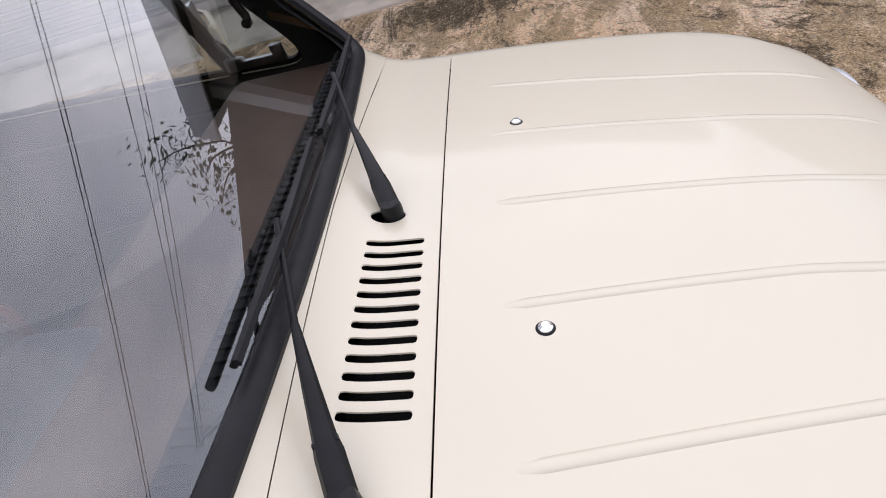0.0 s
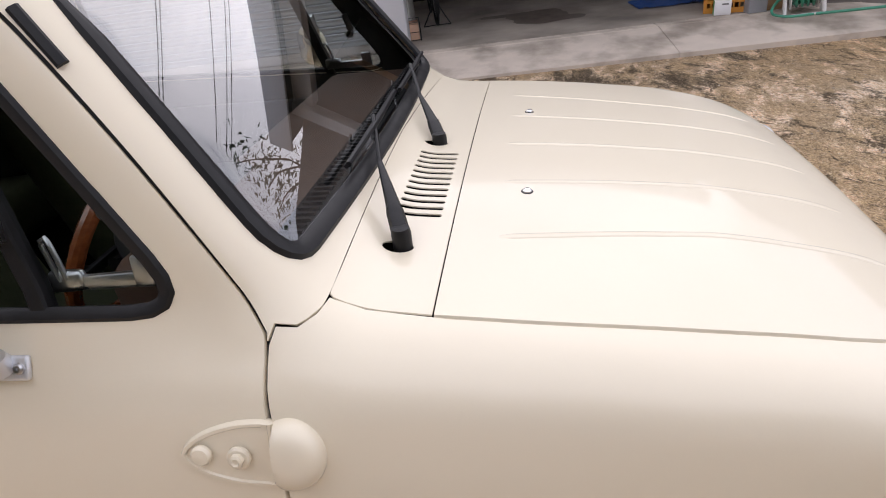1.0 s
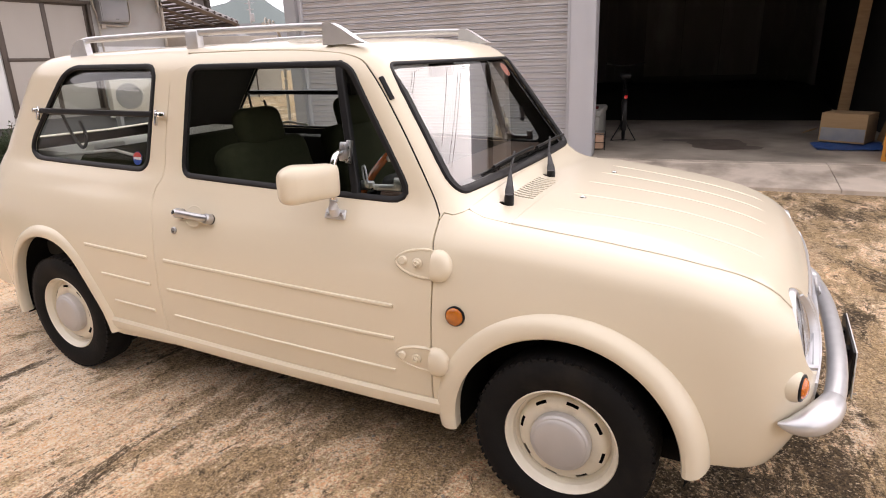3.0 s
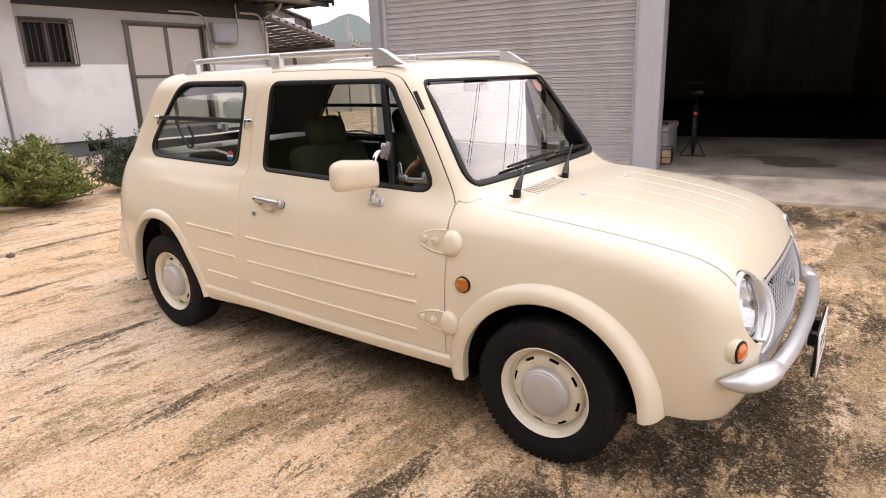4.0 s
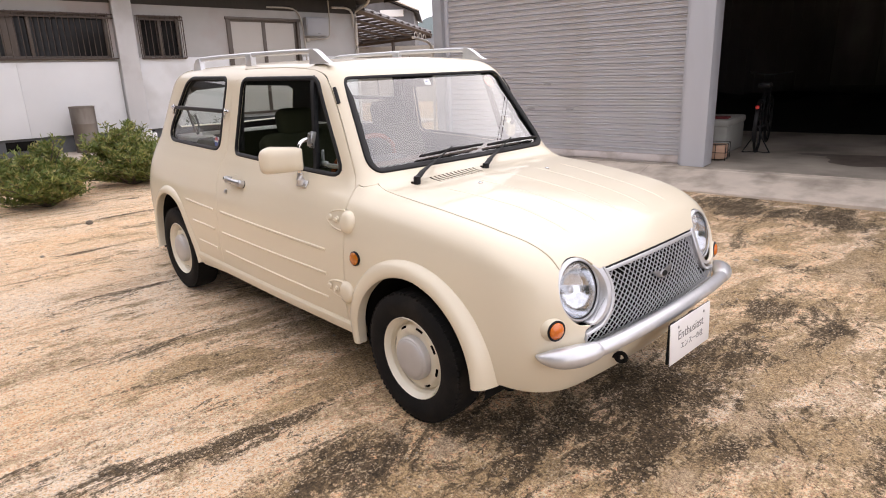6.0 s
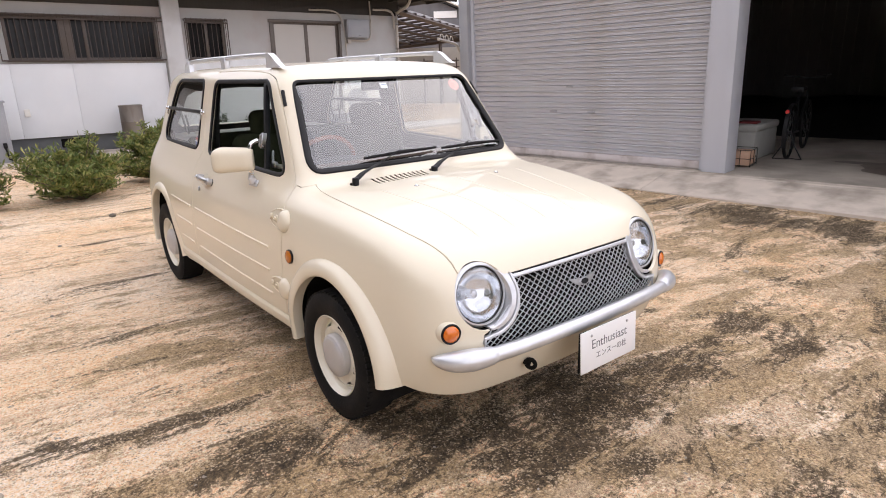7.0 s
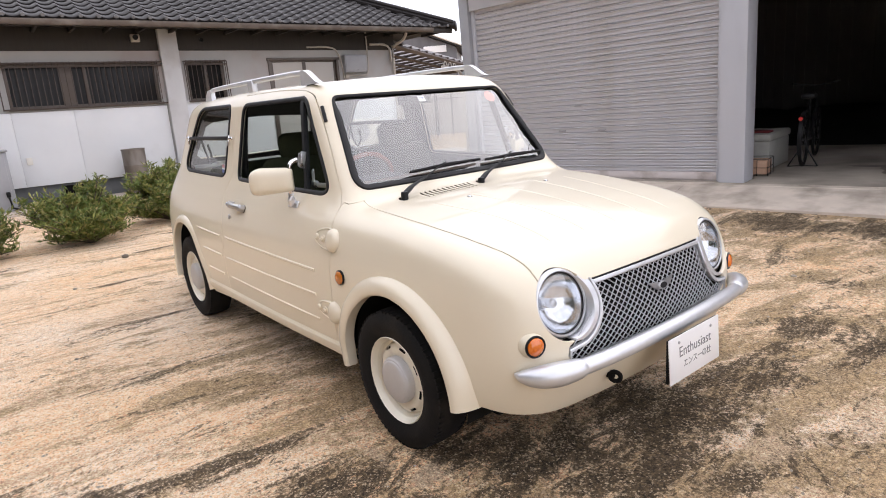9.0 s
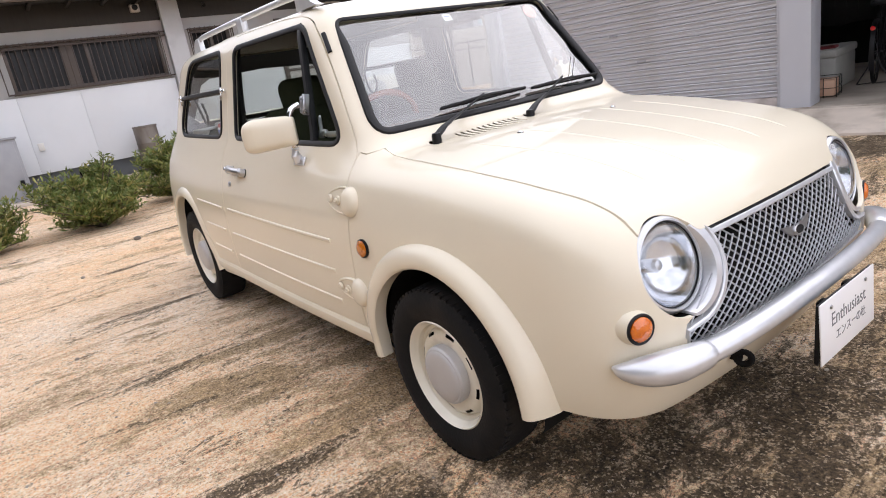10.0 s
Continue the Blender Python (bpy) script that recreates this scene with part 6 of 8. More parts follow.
cl.new(cn["Principled BSDF"].outputs[0], both_ways.inputs[1])
cl.new(through_light.outputs[0], both_ways.inputs[2])
cl.new(both_ways.outputs[0], cn["Material Output"].inputs[0])
WAREHOUSE = material("dark_grey_sheet_cladding", (0.15, 0.15, 0.16), rough=0.6, second=(0.12, 0.12, 0.128), scale=0.8, stretch=(4, 1, 0.3))
HILL = island_material("distant_wooded_hill", [(0.16, 0.20, 0.20), (0.20, 0.235, 0.235), (0.18, 0.215, 0.215)], 1.0)
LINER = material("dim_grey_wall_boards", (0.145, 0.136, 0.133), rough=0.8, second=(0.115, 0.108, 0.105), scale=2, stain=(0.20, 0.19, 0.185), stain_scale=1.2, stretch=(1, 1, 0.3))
PALE_LINER = material("pale_dusty_wall_boards", (0.26, 0.25, 0.25), rough=0.8, second=(0.20, 0.195, 0.195), scale=3, stain=(0.36, 0.36, 0.365), stain_scale=2.0, stain_range=(0.52, 0.72), stretch=(1, 1, 0.25))
BAY_SHADE = material("black_plastic_sheeting", (0.006, 0.006, 0.006), rough=0.7, spec=0.1, second=(0.009, 0.009, 0.009), scale=6, bump=0.3, bump_scale=8)
NUB = material("dull_grey_eave_tile", (0.17, 0.165, 0.165), rough=0.6, second=(0.11, 0.105, 0.10), scale=9)
DARK_RED = material("dark_red_cloth", (0.16, 0.018, 0.02), rough=0.9, second=(0.10, 0.012, 0.014), scale=20)
SIGNW = material("white_sign_face", (0.85, 0.85, 0.85), rough=0.6)


def struct(name, m, mat, label, category, parent=None, sharp=32):
    return tagged(part(name, m, mat, parent, "", sharp), label, category if not parent else "", kind="structure" if not parent else "")


# ---- ground: one sheet to the horizon ----
g = Mesh()
g.add([(-900, -900, 0), (900, -900, 0), (900, 900, 0), (-900, 900, 0)], [(0, 1, 2, 3)])
struct("ground", g, SOIL, "dry sandy dirt with dark mossy patches and painted shade by the bumper", "ground")
rng = random.Random(7)
peb = Mesh()
for i in range(5200):
    x, y = rng.uniform(-5.5, 3.2), rng.uniform(-3.6, 4.0)
    s = 0.0022 + 0.0075 * rng.random() ** 4
    a = rng.uniform(0, 6.28)
    c, d = math.cos(a) * s, math.sin(a) * s
    k = rng.uniform(0.6, 1.1)
    peb.add([(x + c, y + d, 0), (x - d * k, y + c * k, 0), (x - c, y - d, 0), (x + d * k, y - c * k, 0), (x + c * 0.2, y + d * 0.3, s * rng.uniform(0.5, 0.9))],
            [(0, 1, 4), (1, 2, 4), (2, 3, 4), (3, 0, 4)])
me = bpy.data.meshes.new("gravel")
me.from_pydata(peb.v, [], peb.f)
tagged(link("gravel", me, STONE, sharp=60), "loose small stones strewn on the dirt", "gravel", kind="stuff")
for x, y, r in ((-4.85, -0.72, 0.034), (-3.9, -1.3, 0.016), (-2.1, -1.55, 0.012), (0.25, 2.2, 0.014), (-0.3, -1.9, 0.012)):
    bm = bmesh.new()
    bmesh.ops.create_icosphere(bm, subdivisions=2, radius=r)
    for v in bm.verts:
        v.co = Vector((v.co.x * 1.3, v.co.y, v.co.z * 0.7)) * (1 + 0.25 * noise.noise(v.co * 30 + Vector((x, y, 0)))) + Vector((x, y, r * 0.3))
    me = bpy.data.meshes.new("stone")
    bm.to_mesh(me)
    bm.free()
    tagged(link("stone", me, STONE, sharp=40), "small rough stone lying on dirt", "stone", group="loose stones")

# ---- the garage; its front runs along u, v goes in ----
GM = Matrix.Translation((-1.333, 4.883, 0)) @ pose(0, 0, 0, 0.88, -0.54, 6.82)
FL = 0.141
garage = thing("garage", "grey steel garage with one shutter down and one bay open", "building")
struct("garage_floor", Mesh().box((12.4, 7.2, 0.16), (1.2, 3.6, FL - 0.08), GM), FLOOR_C, "dusty concrete garage floor with an oil stain", "floor")
apron = Mesh()
pts = [(0.0, FL - 0.003), (-0.140, FL), (-0.146, FL - 0.006), (-0.765, 0.036), (-0.785, 0.028), (-0.79, -0.10), (0.0, -0.10)]
k = len(pts)
for u0, u1 in ((-6.2, -3.6), (-3.594, -0.60), (-0.594, 2.4), (2.406, 5.4), (5.406, 9.0)):
    apron.add([(u0, v, z) for v, z in pts] + [(u1, v, z) for v, z in pts], [tuple(range(k)), tuple(range(2 * k - 1, k - 1, -1))] + [(i, (i + 1) % k, k + (i + 1) % k, k + i) for i in range(k)], GM)
struct("pavement", apron, CONCRETE, "worn concrete ramp in front of the garage", "pavement", sharp=20)
st = Mesh()
for cu, cv, ru, rv in ((1.43, 1.08, 0.36, 0.43), (1.02, 1.36, 0.30, 0.10), (1.72, 0.85, 0.20, 0.14)):
    ring_ = [(cu + ru * math.cos(t) * (1 + 0.25 * noise.noise(Vector((math.cos(t) * 2, math.sin(t) * 2, cu)))), cv + rv * math.sin(t) * (1 + 0.25 * noise.noise(Vector((math.cos(t) * 2, math.sin(t) * 2, cv)))), FL + 0.004 + 0.0006 * cu) for t in np.linspace(0, 2 * math.pi, 29)[:-1]]
    st.add(ring_, [tuple(range(28))], GM)
struct("floor_stain", st, OIL, "old oil stain on concrete", "stain")

P = lambda name, m, mat, parent=garage, label="": part(name, m, mat, parent, label)
H = 3.02
P("pillar", Mesh().box((0.275, 0.30, H - FL), (-0.1375, 0.15, (H + FL) / 2), GM, 0.004), GALV, label="pale steel pillar in grey darkened for its shade")
# right pillar takes a darker grey; its shade is put into the colour
P("pillar", Mesh().box((0.17, 0.25, H - FL), (3.345, 0.045, (H + FL) / 2), GM, 0.004), BOX_G, label="steel pillar in grey darkened for its shade")
P("pillar", Mesh().box((0.17, 0.30, H - FL), (-3.94, 0.15, (H + FL) / 2), GM, 0.004), BOX_G, label="dark steel pillar in grey darkened for its shade")
P("shutter_guide", Mesh().box((0.05, 0.10, 2.55), (-3.83, 0.12, FL + 1.27), GM, 0.004), GALV)
P("shutter_guide", Mesh().box((0.05, 0.10, 2.55), (-0.30, 0.12, FL + 1.27), GM, 0.004), GALV)
P("lintel", Mesh().box((3.56, 0.28, H - 2.55), (-2.065, 0.16, (H + 2.55) / 2), GM, 0.006), GALV, label="steel lintel over the shutter")
P("lintel", Mesh().box((3.26, 0.28, H - 2.75), (1.63, 0.16, (H + 2.75) / 2), GM, 0.006), GALV, label="steel lintel over the open bay")
P("side_wall", Mesh().box((0.12, 7.0, H), (-3.96, 3.8, H / 2), GM), STUCCO)
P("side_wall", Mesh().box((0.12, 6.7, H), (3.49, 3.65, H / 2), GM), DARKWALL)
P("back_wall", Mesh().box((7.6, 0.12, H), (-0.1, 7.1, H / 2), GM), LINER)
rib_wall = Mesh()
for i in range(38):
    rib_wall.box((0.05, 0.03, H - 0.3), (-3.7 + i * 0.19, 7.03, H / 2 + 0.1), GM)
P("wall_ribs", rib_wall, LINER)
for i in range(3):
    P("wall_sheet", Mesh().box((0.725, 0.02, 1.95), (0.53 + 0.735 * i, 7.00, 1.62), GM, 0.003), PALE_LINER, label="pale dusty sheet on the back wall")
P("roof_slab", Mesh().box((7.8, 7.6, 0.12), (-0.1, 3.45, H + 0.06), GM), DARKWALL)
P("fascia", Mesh().box((7.9, 0.06, 0.30), (-0.1, -0.36, H + 0.10), GM, 0.004), GALV)
shutter = P("shutter", Mesh().box((3.48, 0.012, 2.36), (-2.065, 0.135, FL + 1.24), GM), SLAT, label="closed grey roller shutter")
N_SLAT, PITCH_S = 32, 0.0728
prof = [(0.134, 0.0), (0.104, 0.0015), (0.1015, 0.004), (0.1005, 0.010), (0.1000, 0.0265), (0.1018, 0.0280), (0.1018, 0.0300), (0.1000, 0.0315), (0.0990, 0.050), (0.0950, 0.0535),
        (0.0885, 0.0550), (0.0870, 0.0575), (0.0890, 0.0605), (0.0990, 0.0655), (0.1040, 0.0662), (0.134, 0.0668), (0.134, 0.0728)]
slat = Mesh()
k = len(prof)
slat.add([(-3.805, v, z) for v, z in prof] + [(-0.325, v, z) for v, z in prof], [(i, i + 1, k + i + 1, k + i) for i in range(k - 1)] + [tuple(range(k - 1, -1, -1)), tuple(range(k, 2 * k))])
slat_me = slat.mesh("slat")
slat_me.polygons.foreach_set("use_smooth", [True] * len(slat_me.polygons))
slat_me.set_sharp_from_angle(angle=radians(50))
slat_me.materials.append(SLAT)
for i in range(N_SLAT):
    o = new("slat", slat_me)
    o.parent = shutter
    o.matrix_basis = GM @ Matrix.Translation((0, 0, FL + 0.105 + i * PITCH_S))
P("bottom_bar", Mesh().box((3.48, 0.05, 0.085), (-2.065, 0.112, FL + 0.060), GM, 0.006).box((3.48, 0.03, 0.022), (-2.065, 0.120, FL + 0.009), GM), PALE_BAR, shutter, "pale bottom bar of the shutter")
for u, z in ((-2.13, 1.10), (-2.39, 0.778), (-1.79, 0.774)):
    P("shutter_handle", Mesh().box((0.11, 0.014, 0.022), (u, 0.094, z), GM, 0.004), BOX_G, shutter)

# wall to the right of the open bay
side = thing("side_wall_building", "low building with pale stained siding boards", "building")
SM = GM @ Matrix.Translation((3.50, 0.30, 0)) @ pose(0, 0, 0, 0, 0, -30)
P("wall_base", Mesh().box((3.4, 0.14, 0.80), (1.70, 0.07, 0.13), SM, 0.004), BLOCK, side)
P("ledge", Mesh().box((3.4, 0.17, 0.045), (1.70, 0.06, 0.552), SM, 0.006), SIDING, side)
P("wall_back", Mesh().box((3.4, 0.08, 3.0), (1.70, 0.12, 1.5), SM), BLOCK, side)
for r in range(7):
    for q in range(4):
        P("siding_board", Mesh().box((0.845, 0.02, 0.142), (0.43 + q * 0.85, 0.065 - 0.002 * ((r + q) % 2), 0.650 + r * 0.147), SM, 0.004), SIDING, side)


# ---- things in and by the garage ----
def crate(m):
    w, d, h, t = 0.37, 0.50, 0.300, 0.012
    box = thing("plastic_crate", "orange slotted plastic crate", "crate", "stacked crates")
    rim_ = Mesh()
    for s in (-1, 1):
        rim_.box((w + 0.02, 0.024, 0.03), (0, s * d / 2, h - 0.015), None, 0.004)
        rim_.box((0.024, d + 0.02, 0.03), (s * w / 2, 0, h - 0.015), None, 0.004)
    part("rim", rim_, CRATE, box)
    part("base", Mesh().box((w, d, 0.015), (0, 0, 0.008), None, 0.003), CRATE, box)
    for s in (-1, 1):
        for axis in (0, 1):
            length = w if axis == 0 else d
            for z0, z1 in ((0.0, 0.05), (0.094, 0.116), (0.154, 0.176), (0.224, 0.292)):
                if axis == 0:
                    part("crate_band", Mesh().box((length, t, z1 - z0), (0, s * (d / 2), (z0 + z1) / 2)), CRATE, box)
                else:
                    part("crate_band", Mesh().box((t, length, z1 - z0), (s * (w / 2), 0, (z0 + z1) / 2)), CRATE, box)
            n = 7
            for i in range(n + 1):
                e = 0.03 if i in (0, n) else 0.012
                x = -length / 2 + length * i / n
                if axis == 0:
                    part("crate_post", Mesh().box((e, t * 1.05, 0.292), (x * 0.97, s * (d / 2), 0.146)), CRATE, box)
                else:
                    part("crate_post", Mesh().box((t * 1.05, e, 0.292), (s * (w / 2), x * 0.97, 0.146)), CRATE, box)
    box.matrix_basis = m
    return box


CR = GM @ Matrix.Translation((3.19, 0.33, FL)) @ pose(0, 0, 0, 0, 0, -20)
crate(CR)
crate(CR @ Matrix.Translation((0.0, 0.02, 0.301)) @ pose(0, 0, 0, 0, 0, 3))
fb = thing("foam_box", "white foam fish box with a loose lid on the crates", "box")
part("box_body", Mesh().box((0.40, 0.46, 0.30), (0, 0, 0.15), None, 0.012), FOAM, fb)
part("box_lid", Mesh().box((0.41, 0.47, 0.022), (0.0, 0.0, 0.312), pose(0, 0, 0, 0, 0, 2), 0.005), FOAM, fb)
part("dark_strip", Mesh().box((0.26, 0.18, 0.006), (0.05, 0.08, 0.328), None, 0.001), BOX_G, fb)
fb.matrix_basis = CR @ Matrix.Translation((0.03, 0.0, 0.603)) @ pose(0, 0, 0, 0, 0, 6)
cb = thing("cardboard_box", "brown cardboard box with grey printed band", "box")
part("box_body", Mesh().box((0.49, 0.36, 0.34), (0, 0, 0.17), None, 0.004), CARDB, cb)
part("printed_band", Mesh().box((0.470, 0.364, 0.15), (0.005, 0, 0.095), None, 0.003), CARDB_P, cb)
part("flap", Mesh().box((0.05, 0.36, 0.006), (-0.262, 0, 0.328), pose(0, 0, 0, 0, -38, 0)), CARDB, cb)
cb.matrix_basis = GM @ Matrix.Translation((2.845, 1.323, FL + 0.03)) @ pose(0, 0, 0, 0, 0, -30)
sb = thing("small_box", "small white and green carton by the crates", "box")
part("carton", Mesh().box((0.15, 0.10, 0.13), (0, 0, 0.065), None, 0.003), FOAM, sb)
part("green_side", Mesh().box((0.004, 0.098, 0.126), (-0.0775, 0, 0.065)), GREEN_P, sb)
part("print_bar", Mesh().box((0.06, 0.002, 0.014), (0.02, -0.0515, 0.10)), INK, sb)
sb.matrix_basis = GM @ Matrix.Translation((3.06, 0.05, FL)) @ pose(0, 0, 0, 0, 0, -16)
tp = Mesh()
n = 14
tv = [(0.9 * i / n - 0.45, 0.5 * j / n - 0.25, 0.012 + 0.035 * abs(noise.noise(Vector((i * 0.5, j * 0.5, 3))))) for j in range(n + 1) for i in range(n + 1)]
tp.add(tv, [(j * (n + 1) + i, j * (n + 1) + i + 1, (j + 1) * (n + 1) + i + 1, (j + 1) * (n + 1) + i) for j in range(n) for i in range(n)], GM @ Matrix.Translation((2.90, 1.00, FL)))
tagged(part("tarpaulin", tp, TARP, sharp=60), "crumpled blue tarpaulin under the cardboard box", "tarpaulin")
for du, ang in ((0.0, 14), (0.12, 18)):
    tagged(part("timber_board", Mesh().box((0.10, 0.02, 1.15), (0, 0, 0.575), GM @ Matrix.Translation((3.22 + du * 0.3, 1.15 + du * 3, FL)) @ pose(0, 0, 0, 0, ang - 4, 0), 0.003), WOOD_B), "bare timber board leaning on the wall", "board", "leaning boards")

tagged(part("timber_board", Mesh().box((0.13, 0.03, 2.40), (0, 0, 1.20), GM @ Matrix.Translation((2.90, 2.02, FL)) @ pose(0, 0, 0, 4, 1.5, 0), 0.003), WOOD_B), "tall bare timber board standing by the wall", "board", "leaning boards")
# added low black cover: paints the deep bay's shade over floor and wall foot
dark_mound = Mesh()
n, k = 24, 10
dark_mound.add([(-2.2 + 5.5 * i / n, 3.5 + 3.45 * j / k, FL + 0.004 + (0.40 * min(1.0, j / 3.0) ** 0.5 + 0.08 * noise.noise(Vector((i * 0.4, j * 0.5, 5))) if 0 < j < k and 0 < i < n else 0.0)) for j in range(k + 1) for i in range(n + 1)],
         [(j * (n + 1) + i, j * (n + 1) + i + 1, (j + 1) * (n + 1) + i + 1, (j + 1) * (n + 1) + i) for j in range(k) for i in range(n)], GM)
tagged(part("sheeting", dark_mound, BAY_SHADE, sharp=60), "low black sheet standing in for the dark at the back of the bay", "sheeting")

# hose reel
reel = thing("hose_reel", "green garden hose on a white reel stand", "hose reel")
for s in (-0.145, 0.145):
    part("stand_leg", Mesh().tube([(s, -0.16, 0.012), (s, 0.0, 0.42), (s, 0.02, 0.44)], 0.014, 8), REEL_M, reel)
    part("stand_brace", Mesh().tube([(s, 0.16, 0.012), (s, -0.01, 0.30)], 0.012, 8), REEL_M, reel)
    part("stand_foot", Mesh().tube([(s, -0.18, 0.012), (s, 0.18, 0.012)], 0.012, 8), REEL_M, reel)
part("handle_bar", Mesh().tube([(-0.145, 0.02, 0.44), (0.145, 0.02, 0.44)], 0.016, 8), REEL_M, reel)
part("cross_bar", Mesh().tube([(-0.145, -0.16, 0.012), (0.145, -0.16, 0.012)], 0.012, 8), REEL_M, reel)
for s in (-0.10, 0.10):
    part("reel_disc", Mesh().lathe([(0.16, -0.006), (0.16, 0.006), (0.04, 0.008), (0.04, -0.008)], 28, Matrix.Translation((s, 0, 0.22)) @ pose(0, 0, 0, 0, 90, 0), close=True), REEL_M, reel)
coil = []
for i in range(28 * 9):
    t = 2 * math.pi * i / 28
    coil.append((-0.085 + 0.17 * abs(((i / 28) % 8) / 4 - 1), (0.115 + 0.022 * ((i // 112) % 2)) * math.cos(t), 0.22 + (0.115 + 0.022 * ((i // 112) % 2)) * math.sin(t)))
part("hose_coil", Mesh().tube(coil, 0.0115, 8, up=(1, 0, 0)), HOSE, reel, "green hose wound on the reel")
loose = spline([(-0.08, 0.11, 0.20), (-0.20, 0.02, 0.14), (-0.24, -0.12, 0.05), (-0.12, -0.20, 0.012), (0.08, -0.16, 0.012), (0.30, -0.22, 0.012), (0.60, -0.20, 0.012), (0.95, -0.30, 0.012), (1.3, -0.25, 0.012)], 0.04)
part("hose_tail", Mesh().tube([tuple(p) for p in loose], 0.0115, 8), HOSE, reel, "loose green hose end on the concrete")
part("crank", Mesh().tube([(0.13, 0, 0.22), (0.19, 0, 0.22), (0.19, 0.07, 0.26), (0.26, 0.07, 0.26)], 0.009, 8), PLASTIC, reel)
reel.matrix_basis = GM @ Matrix.Translation((3.66, -0.30, 0.113)) @ pose(0, 0, 0, -10.4, 0, 0) @ pose(0, 0, 0, 0, 0, -24) @ Matrix.Scale(1.06, 4)
tagged(part("stone_block", Mesh().box((0.18, 0.16, 0.13), (3.53, 0.06, FL + 0.06), GM, 0.02).box((0.34, 0.05, 0.04), (3.58, 0.03, FL + 0.155), GM @ pose(0, 0, 0, 0, 0, 0), 0.006), WOOD_B), "timber offcut on a rough block", "block")

# bicycle, seen from behind
bike = thing("bicycle", "dark bicycle on its stand, rear wheel towards the opening", "bicycle")
for x in (0.0, 1.02):
    wh = part("wheel", Mesh().tube([(x + 0.31 * math.cos(t), 0, 0.33 + 0.31 * math.sin(t)) for t in np.linspace(0, 2 * math.pi, 37)[:-1]], 0.018, 8, closed=True, up=(0, 1, 0)), TYRE, bike)
    sp = Mesh()
    for i in range(14):
        t = 2 * math.pi * i / 14
        sp.tube([(x, 0.02 * (-1) ** i, 0.33), (x + 0.30 * math.cos(t), 0, 0.33 + 0.30 * math.sin(t))], 0.0012, 4)
    part("spokes", sp, STEEL, wh)
frm = Mesh()
for a, b in (((0, 0.03, 0.33), (0.42, 0.02, 0.30)), ((0, -0.03, 0.33), (0.42, -0.02, 0.30)), ((0, 0.03, 0.33), (0.30, 0.01, 0.72)), ((0, -0.03, 0.33), (0.30, -0.01, 0.72)), ((0.42, 0, 0.30), (0.29, 0, 0.80)), ((0.42, 0, 0.30), (0.86, 0, 0.72)), ((0.86, 0, 0.80), (1.02, 0, 0.33))):
    frm.tube([a, b], 0.012, 8)
part("frame", frm, PLASTIC, bike)
part("saddle", Mesh().box((0.24, 0.15, 0.06), (0.27, 0, 0.83), None, 0.025), PLASTIC, bike)
part("handlebar", Mesh().tube([(0.72, -0.26, 0.98), (0.84, -0.20, 0.96), (0.87, 0, 0.93), (0.84, 0.20, 0.96), (0.72, 0.26, 0.98)], 0.011, 8), PLASTIC, bike)
part("mudguard", Mesh().strip([Vector((0.34 * math.cos(t), 0, 0.33 + 0.34 * math.sin(t))) for t in np.linspace(0.5, 3.6, 20)], [Vector((math.cos(t), 0, math.sin(t))) for t in np.linspace(0.5, 3.6, 20)], [(-0.025, -0.006), (-0.02, 0.004), (0.02, 0.004), (0.025, -0.006)]), PLASTIC, bike)
part("reflector", Mesh().lathe([(0.024, 0), (0.022, 0.012), (0, 0.014)], 16, Matrix.Translation((-0.30, 0, 0.60)) @ pose(0, 0, 0, 0, -90, 0)), LAMP_RED, bike, "round red rear reflector")
part("stand", Mesh().tube([(-0.02, -0.16, 0.006), (-0.01, -0.06, 0.18), (0, 0, 0.33)], 0.008, 6).tube([(-0.02, 0.16, 0.006), (-0.01, 0.06, 0.18), (0, 0, 0.33)], 0.008, 6).tube([(-0.02, -0.16, 0.008), (-0.05, 0, 0.02), (-0.02, 0.16, 0.008)], 0.006, 6), PLASTIC, bike)
bike.matrix_basis = GM @ Matrix.Translation((0.25, 1.30, FL)) @ pose(0, 0, 0, 0, 0, 96)
bn = thing("storage_bin", "grey-green plastic storage bin against the wall", "bin")
part("bin_body", Mesh().box((0.50, 0.80, 0.36), (0, 0, 0.18), None, 0.03), BIN_G, bn)
part("bin_lid", Mesh().box((0.53, 0.83, 0.09), (0, 0, 0.395), None, 0.03), BIN_G, bn)
bn.matrix_basis = GM @ Matrix.Translation((-0.28, 1.36, FL))
tagged(part("folded_cloth", Mesh().box((0.22, 0.16, 0.03), (-0.18, 1.16, FL + 0.452), GM, 0.012), DARK_RED), "dark red cloth on the storage bin", "cloth")
bk = thing("wire_basket", "pale box in a dark wire basket on the floor", "basket")
part("box_inside", Mesh().box((0.20, 0.26, 0.16), (0, 0, 0.10), None, 0.01), PINKISH, bk)
wr = Mesh()
for z in (0.02, 0.10, 0.20):
    wr.tube([(-0.115, -0.145, z), (0.115, -0.145, z), (0.115, 0.145, z), (-0.115, 0.145, z)], 0.004, 6, closed=True)
for x, y in ((-0.115, -0.145), (0, -0.145), (0.115, -0.145), (0.115, 0), (0.115, 0.145), (-0.115, 0.145), (-0.115, 0)):
    wr.tube([(x, y, 0.005), (x, y, 0.20)], 0.004, 6)
part("wire_frame", wr, PLASTIC, bk)
bk.matrix_basis = GM @ Matrix.Translation((-0.03, 0.62, FL)) @ pose(0, 0, 0, 0, 0, 5)

